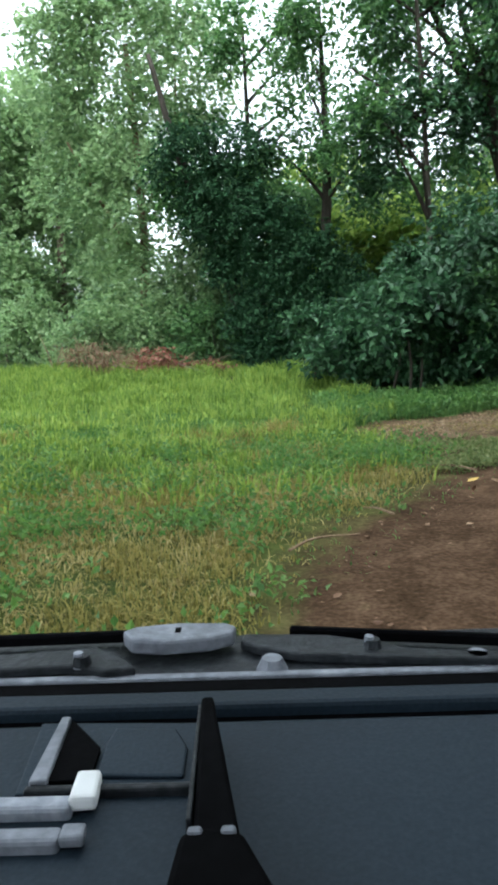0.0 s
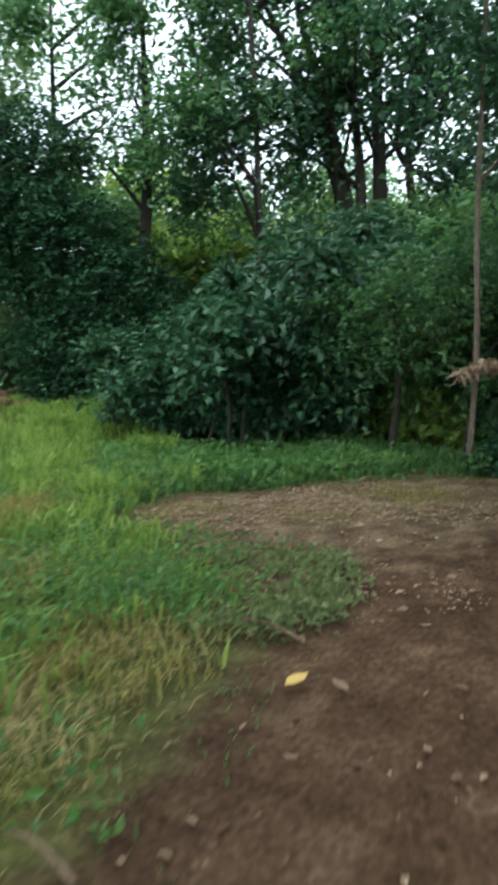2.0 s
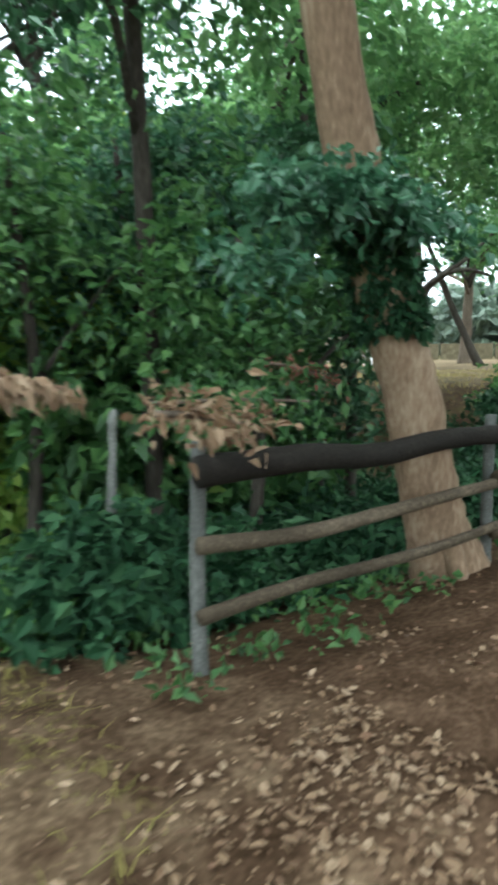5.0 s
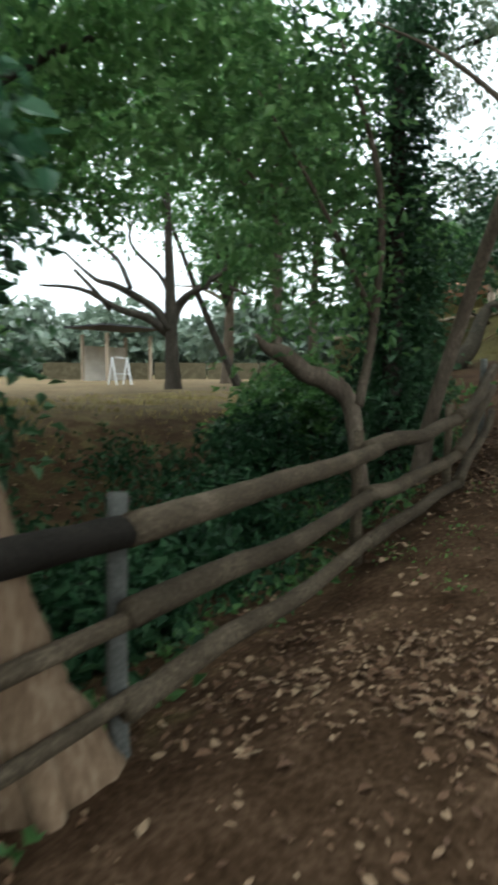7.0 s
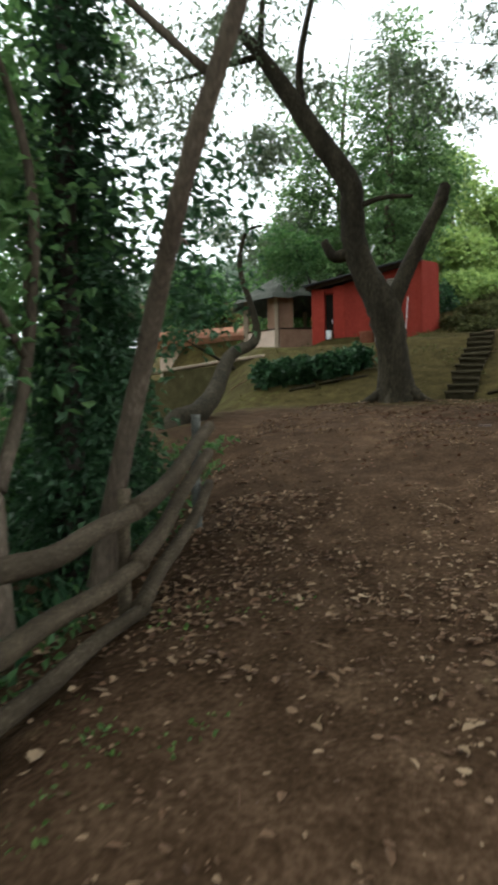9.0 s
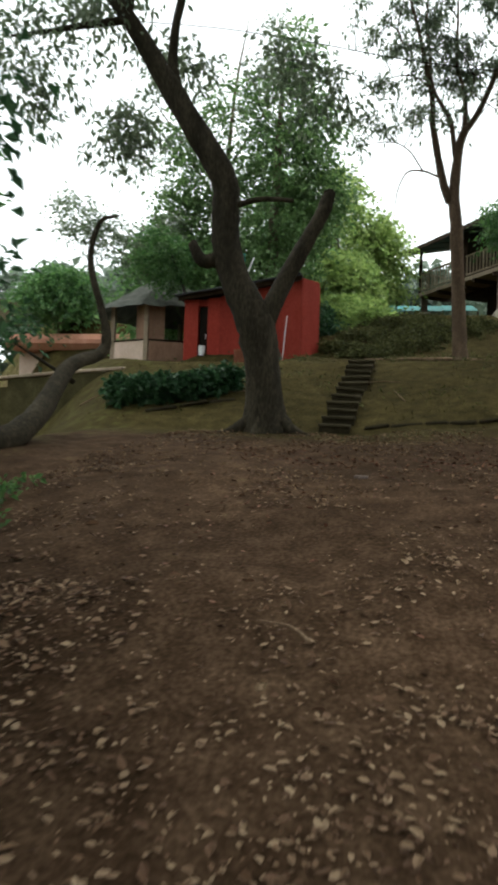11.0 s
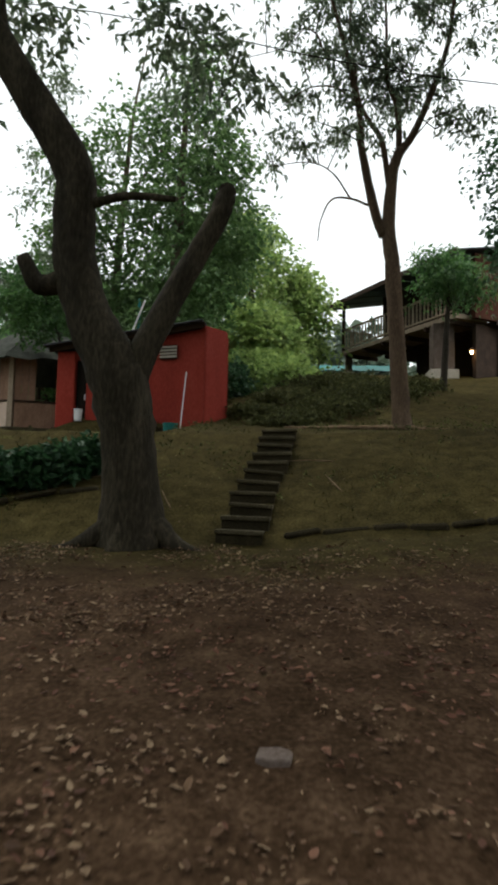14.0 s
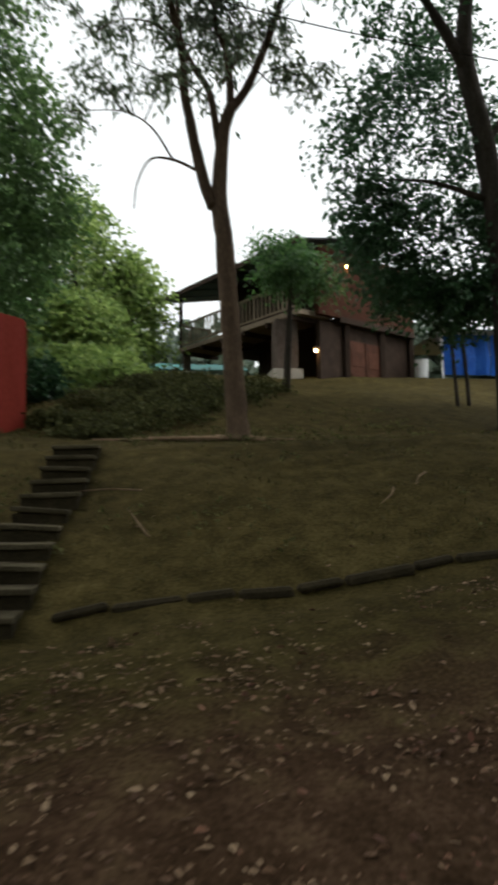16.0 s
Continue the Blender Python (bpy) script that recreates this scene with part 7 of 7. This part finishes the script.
def litter(name, label, count, area, keep, size, material, seed):
    """Fallen leaves, lying flat, in drifts."""
    r = np.random.default_rng(seed)
    x, y = r.uniform(area[0], area[1], count), r.uniform(area[2], area[3], count)
    thick = np.array([noise.noise((a * 0.55, b * 0.55, seed)) + 0.6 * noise.noise((a * 2.1, b * 2.1, seed + 5)) for a, b in zip(x, y)])
    ok = r.random(count) < keep(x, y) * np.clip(0.25 + 1.5 * thick, 0.04, 1)
    x, y = x[ok], y[ok]
    n = len(x)
    lift = np.array([noise.noise((a * 0.8, b * 0.8, 0)) * 0.05 + noise.noise((a * 2.7, b * 2.7, 4)) * 0.02 for a, b in zip(x, y)])
    at = np.stack([x, y, rise(x, y) + lift + 0.012 + 0.012 * r.random(n)], -1)
    along = unit(r.normal(size=(n, 3)) * [1, 1, 0.18])
    side = unit(np.cross(along, unit(r.normal(size=(n, 3)) * 0.25 + [0, 0, 1.0])))
    s = (size * (0.5 + r.random(n) ** 2 * 1.3))[:, None]
    up = np.cross(side, along) * s * r.uniform(-0.1, 0.25, (n, 1))
    cut = [(0, 0, 0), (0.3, 0.26, 1), (0.7, 0.22, 0.8), (1, 0, 0.1), (0.7, -0.22, 0.9), (0.3, -0.26, 1.1)]
    v = np.stack([at + along * s * a + side * s * b + up * c for a, b, c in cut], 1).reshape(-1, 3)
    k = 6 * np.arange(n)[:, None]
    ob = new(name, mesh_of(name, v, np.concatenate([k + [0, 1, 2, 3], k + [0, 3, 4, 5]], 0), material, False))
    return tagged(ob, label, "fallen leaves", kind="stuff")


litter("fallen_leaves", "thick drift of brown leaves along the fence", 12000, (9.5, 19, 10.7, 13.2), lambda x, y: np.clip(1.2 - np.abs(y - 11.3 - 0.12 * (x - 9.5)), 0.1, 1), 0.05, LITTER, 27)
litter("fallen_leaves", "brown and pale fallen leaves on the track", 80000, (8, 27.5, 6, 14), lambda x, y: track(x, y), 0.042, LITTER, 21)
litter("fallen_leaves", "scattered fallen leaves on the track's edge", 6000, (-1, 9, 2.5, 13.6), lambda x, y: track(x, y) * (0.5 + 0.5 * (np.abs(side_of_edge(x, y)) < 0.7)), 0.05, LITTER, 22)
litter("fallen_leaves", "pale dry leaves and chaff on the bend of the track", 30000, (1.2, 8.2, 8.0, 13.8), lambda x, y: track(x, y) * (0.3 + 0.7 * step01(8.8, 10.8, y)), 0.042, LEAF_DRY, 25)
litter("fallen_leaves", "drift of reddish-brown leaves before the slope", 16000, (17.5, 26, 6.5, 12.5), lambda x, y: np.clip(1.2 - np.hypot((x - 22) / 4, (y - 9.5) / 3), 0, 1), 0.042, LITTER_RED, 26)
litter("fallen_leaves", "dry leaves scattered on the slope", 2500, (27, 36, 2, 17), lambda x, y: 0.5 + 0 * x, 0.045, LITTER, 23)
litter("fallen_leaves", "dry leaves lying in the ditch", 3500, (8, 20, 11.8, 18), lambda x, y: 0.6 + 0 * x, 0.1, LITTER, 24)


def sticks():
    r = np.random.default_rng(33)
    for x, y, a, L in [(2.5, 8.1, 2.05, 0.62), (2.28, 8.3, 2.7, 0.4), (0.6, 5.4, 0.5, 0.7), (1.2, 6.3, 2.2, 0.4), (29.6, 9.6, 0.3, 0.8), (30.6, 10.0, 1.4, 0.9), (29.5, 6.6, 2.5, 0.5), (29.9, 6.0, 2.5, 0.5), (34.0, 8.8, 1.5, 1.6), (17.5, 10.6, 1, 0.4), (5.2, 12.8, 0.4, 0.6), (29.9, 13.2, 1.8, 0.9), (30.6, 15.2, 1.5, 1.3), (29.0, 12.2, 0.4, 0.7)]:
        dx, dy = math.cos(a) * L / 2, math.sin(a) * L / 2
        z0, z1 = on_ground(x - dx, y - dy, 0.05), on_ground(x + dx, y + dy, 0.05)
        ob = thing("stick", (x, y, (z0 + z1) / 2), "dry fallen stick lying on the ground", "stick", "fallen sticks")
        part_np("twig", joined([tube([(x - dx, y - dy, z0, 0.012), (x + r.normal() * 0.05, y + r.normal() * 0.05, (z0 + z1) / 2 + 0.02, 0.01), (x + dx, y + dy, z1, 0.005)], 6, 4, 0.05, int(x * 9))]), BARK_PALE, ob)


sticks()


def large_leaf(x, y, size, turn, label, material):
    """One curled leaf on the track."""
    z = on_ground(x, y, 0.045)
    rim = [(0, 0, 0), (0.25, 0.24, 0.03), (0.6, 0.28, 0.05), (1, 0, 0.07), (0.6, -0.28, 0.05), (0.25, -0.24, 0.03), (0.5, 0, 0.0)]
    ca, sa = math.cos(turn), math.sin(turn)
    verts = [(x + size * (a * ca - b * sa), y + size * (a * sa + b * ca), z + size * c * 3) for a, b, c in rim]
    root = thing("fallen_leaf", (x, y, z), label, "leaf", "large leaves on the track")
    under(new("blade", mesh_of("blade", verts, [(6, 0, 1), (6, 1, 2), (6, 2, 3), (6, 3, 4), (6, 4, 5), (6, 5, 0)], material, True)), root)


large_leaf(2.37, 7.32, 0.16, 0.4, "large yellow leaf lying on the track", LEAF_YELLOW)
large_leaf(2.66, 7.16, 0.12, 2.0, "curled pale dry leaf lying on the track", LEAF_DRY)


def flat_stone():
    x, y = 21.7, 10.27
    z = on_ground(x, y)
    root = thing("flat_stone", (x, y, z), "small pale worn stone half buried in the track", "stone")
    bm = slab([(x - 0.07, y - 0.08), (x + 0.04, y - 0.09), (x + 0.09, y - 0.03), (x + 0.07, y + 0.07), (x - 0.05, y + 0.08), (x - 0.09, y + 0.02)], z - 0.05, z + 0.012, 0.012)
    part("slab", bm, STONE_PALE, root)


flat_stone()


def brush_pile():
    """A heap of dead brush at the edge of the clearing."""
    r = np.random.default_rng(44)
    cx, cy = -2.9, 24.5
    z = on_ground(cx, cy)
    root = thing("brush_pile", (cx, cy, z), "heap of reddish dead brush and branches", "brush pile")
    for k in range(16):
        a, t = r.uniform(0, 3.14), r.uniform(0.1, 0.5)
        x, y = cx + r.normal() * 1.1, cy + r.normal() * 0.4
        L = r.uniform(0.6, 1.5)
        part_np("branch", joined([tube([(x - L * math.cos(a), y - 0.3 * math.sin(a), z + 0.05, 0.03), (x, y, z + t * 0.8, 0.025), (x + L * math.cos(a), y + 0.3 * math.sin(a), z + t * 1.5, 0.01)], 6, 4, 0.05, k)]), BARK_PALE if k % 2 else BARK, root)
    crown_mesh("dead_leaves", [(cx - 0.3, cy, z + 0.5, 0.9, 0.6, 0.5, 80), (cx + 1.2, cy, z + 0.25, 1.2, 0.6, 0.3, 26)], LEAF_RUST, root, 0.14, 45, per=10, spread=0.2)


brush_pile()


def dead_shrub():
    """A tan withered shrub beside the heap."""
    r = np.random.default_rng(46)
    cx, cy = -5.3, 25.0
    z = on_ground(cx, cy)
    root = thing("dead_shrub", (cx, cy, z), "withered tan shrub of bare dry twigs", "dead shrub")
    for k in range(26):
        x, y = cx + r.normal() * 0.8, cy + r.normal() * 0.3
        a, h = r.normal() * 0.5, r.uniform(0.7, 1.6)
        part_np("twig", joined([tube([(x, y, on_ground(x, y, -0.03), 0.022), (x + 0.4 * a * h, y, z + h * 0.5, 0.016), (x + a * h, y + r.normal() * 0.2, z + h, 0.006)], 5, 3, 0.05, k)]), BARK_PALE, root)
    crown_mesh("dead_leaves", [(cx - 0.5, cy, z + 0.7, 1.1, 0.5, 0.5, 70), (cx + 0.7, cy - 0.1, z + 0.5, 1.0, 0.5, 0.4, 60)], LEAF_DRY, root, 0.12, 47, per=10, spread=0.22, width=0.3)


dead_shrub()


def roots():
    """Roots that run over the ground from the slender tree."""
    for k, (pts) in enumerate([[(34.8, 7.9, 0.07), (34.4, 8.5, 0.05), (34.5, 9.2, 0.04), (34.1, 9.9, 0.03), (34.35, 10.5, 0.012)], [(34.8, 7.5, 0.06), (34.2, 7.2, 0.035), (34.3, 6.7, 0.015)]]):
        x, y, _ = pts[0]
        root = thing("root", (x, y, on_ground(x, y)), "bare tree root running over the slope", "root", "roots on the slope")
        part_np("strand", joined([tube([(a, b, on_ground(a, b, 0.03), c) for a, b, c in pts], 7, 5, 0.1, k)]), BARK_PALE, root)


roots()
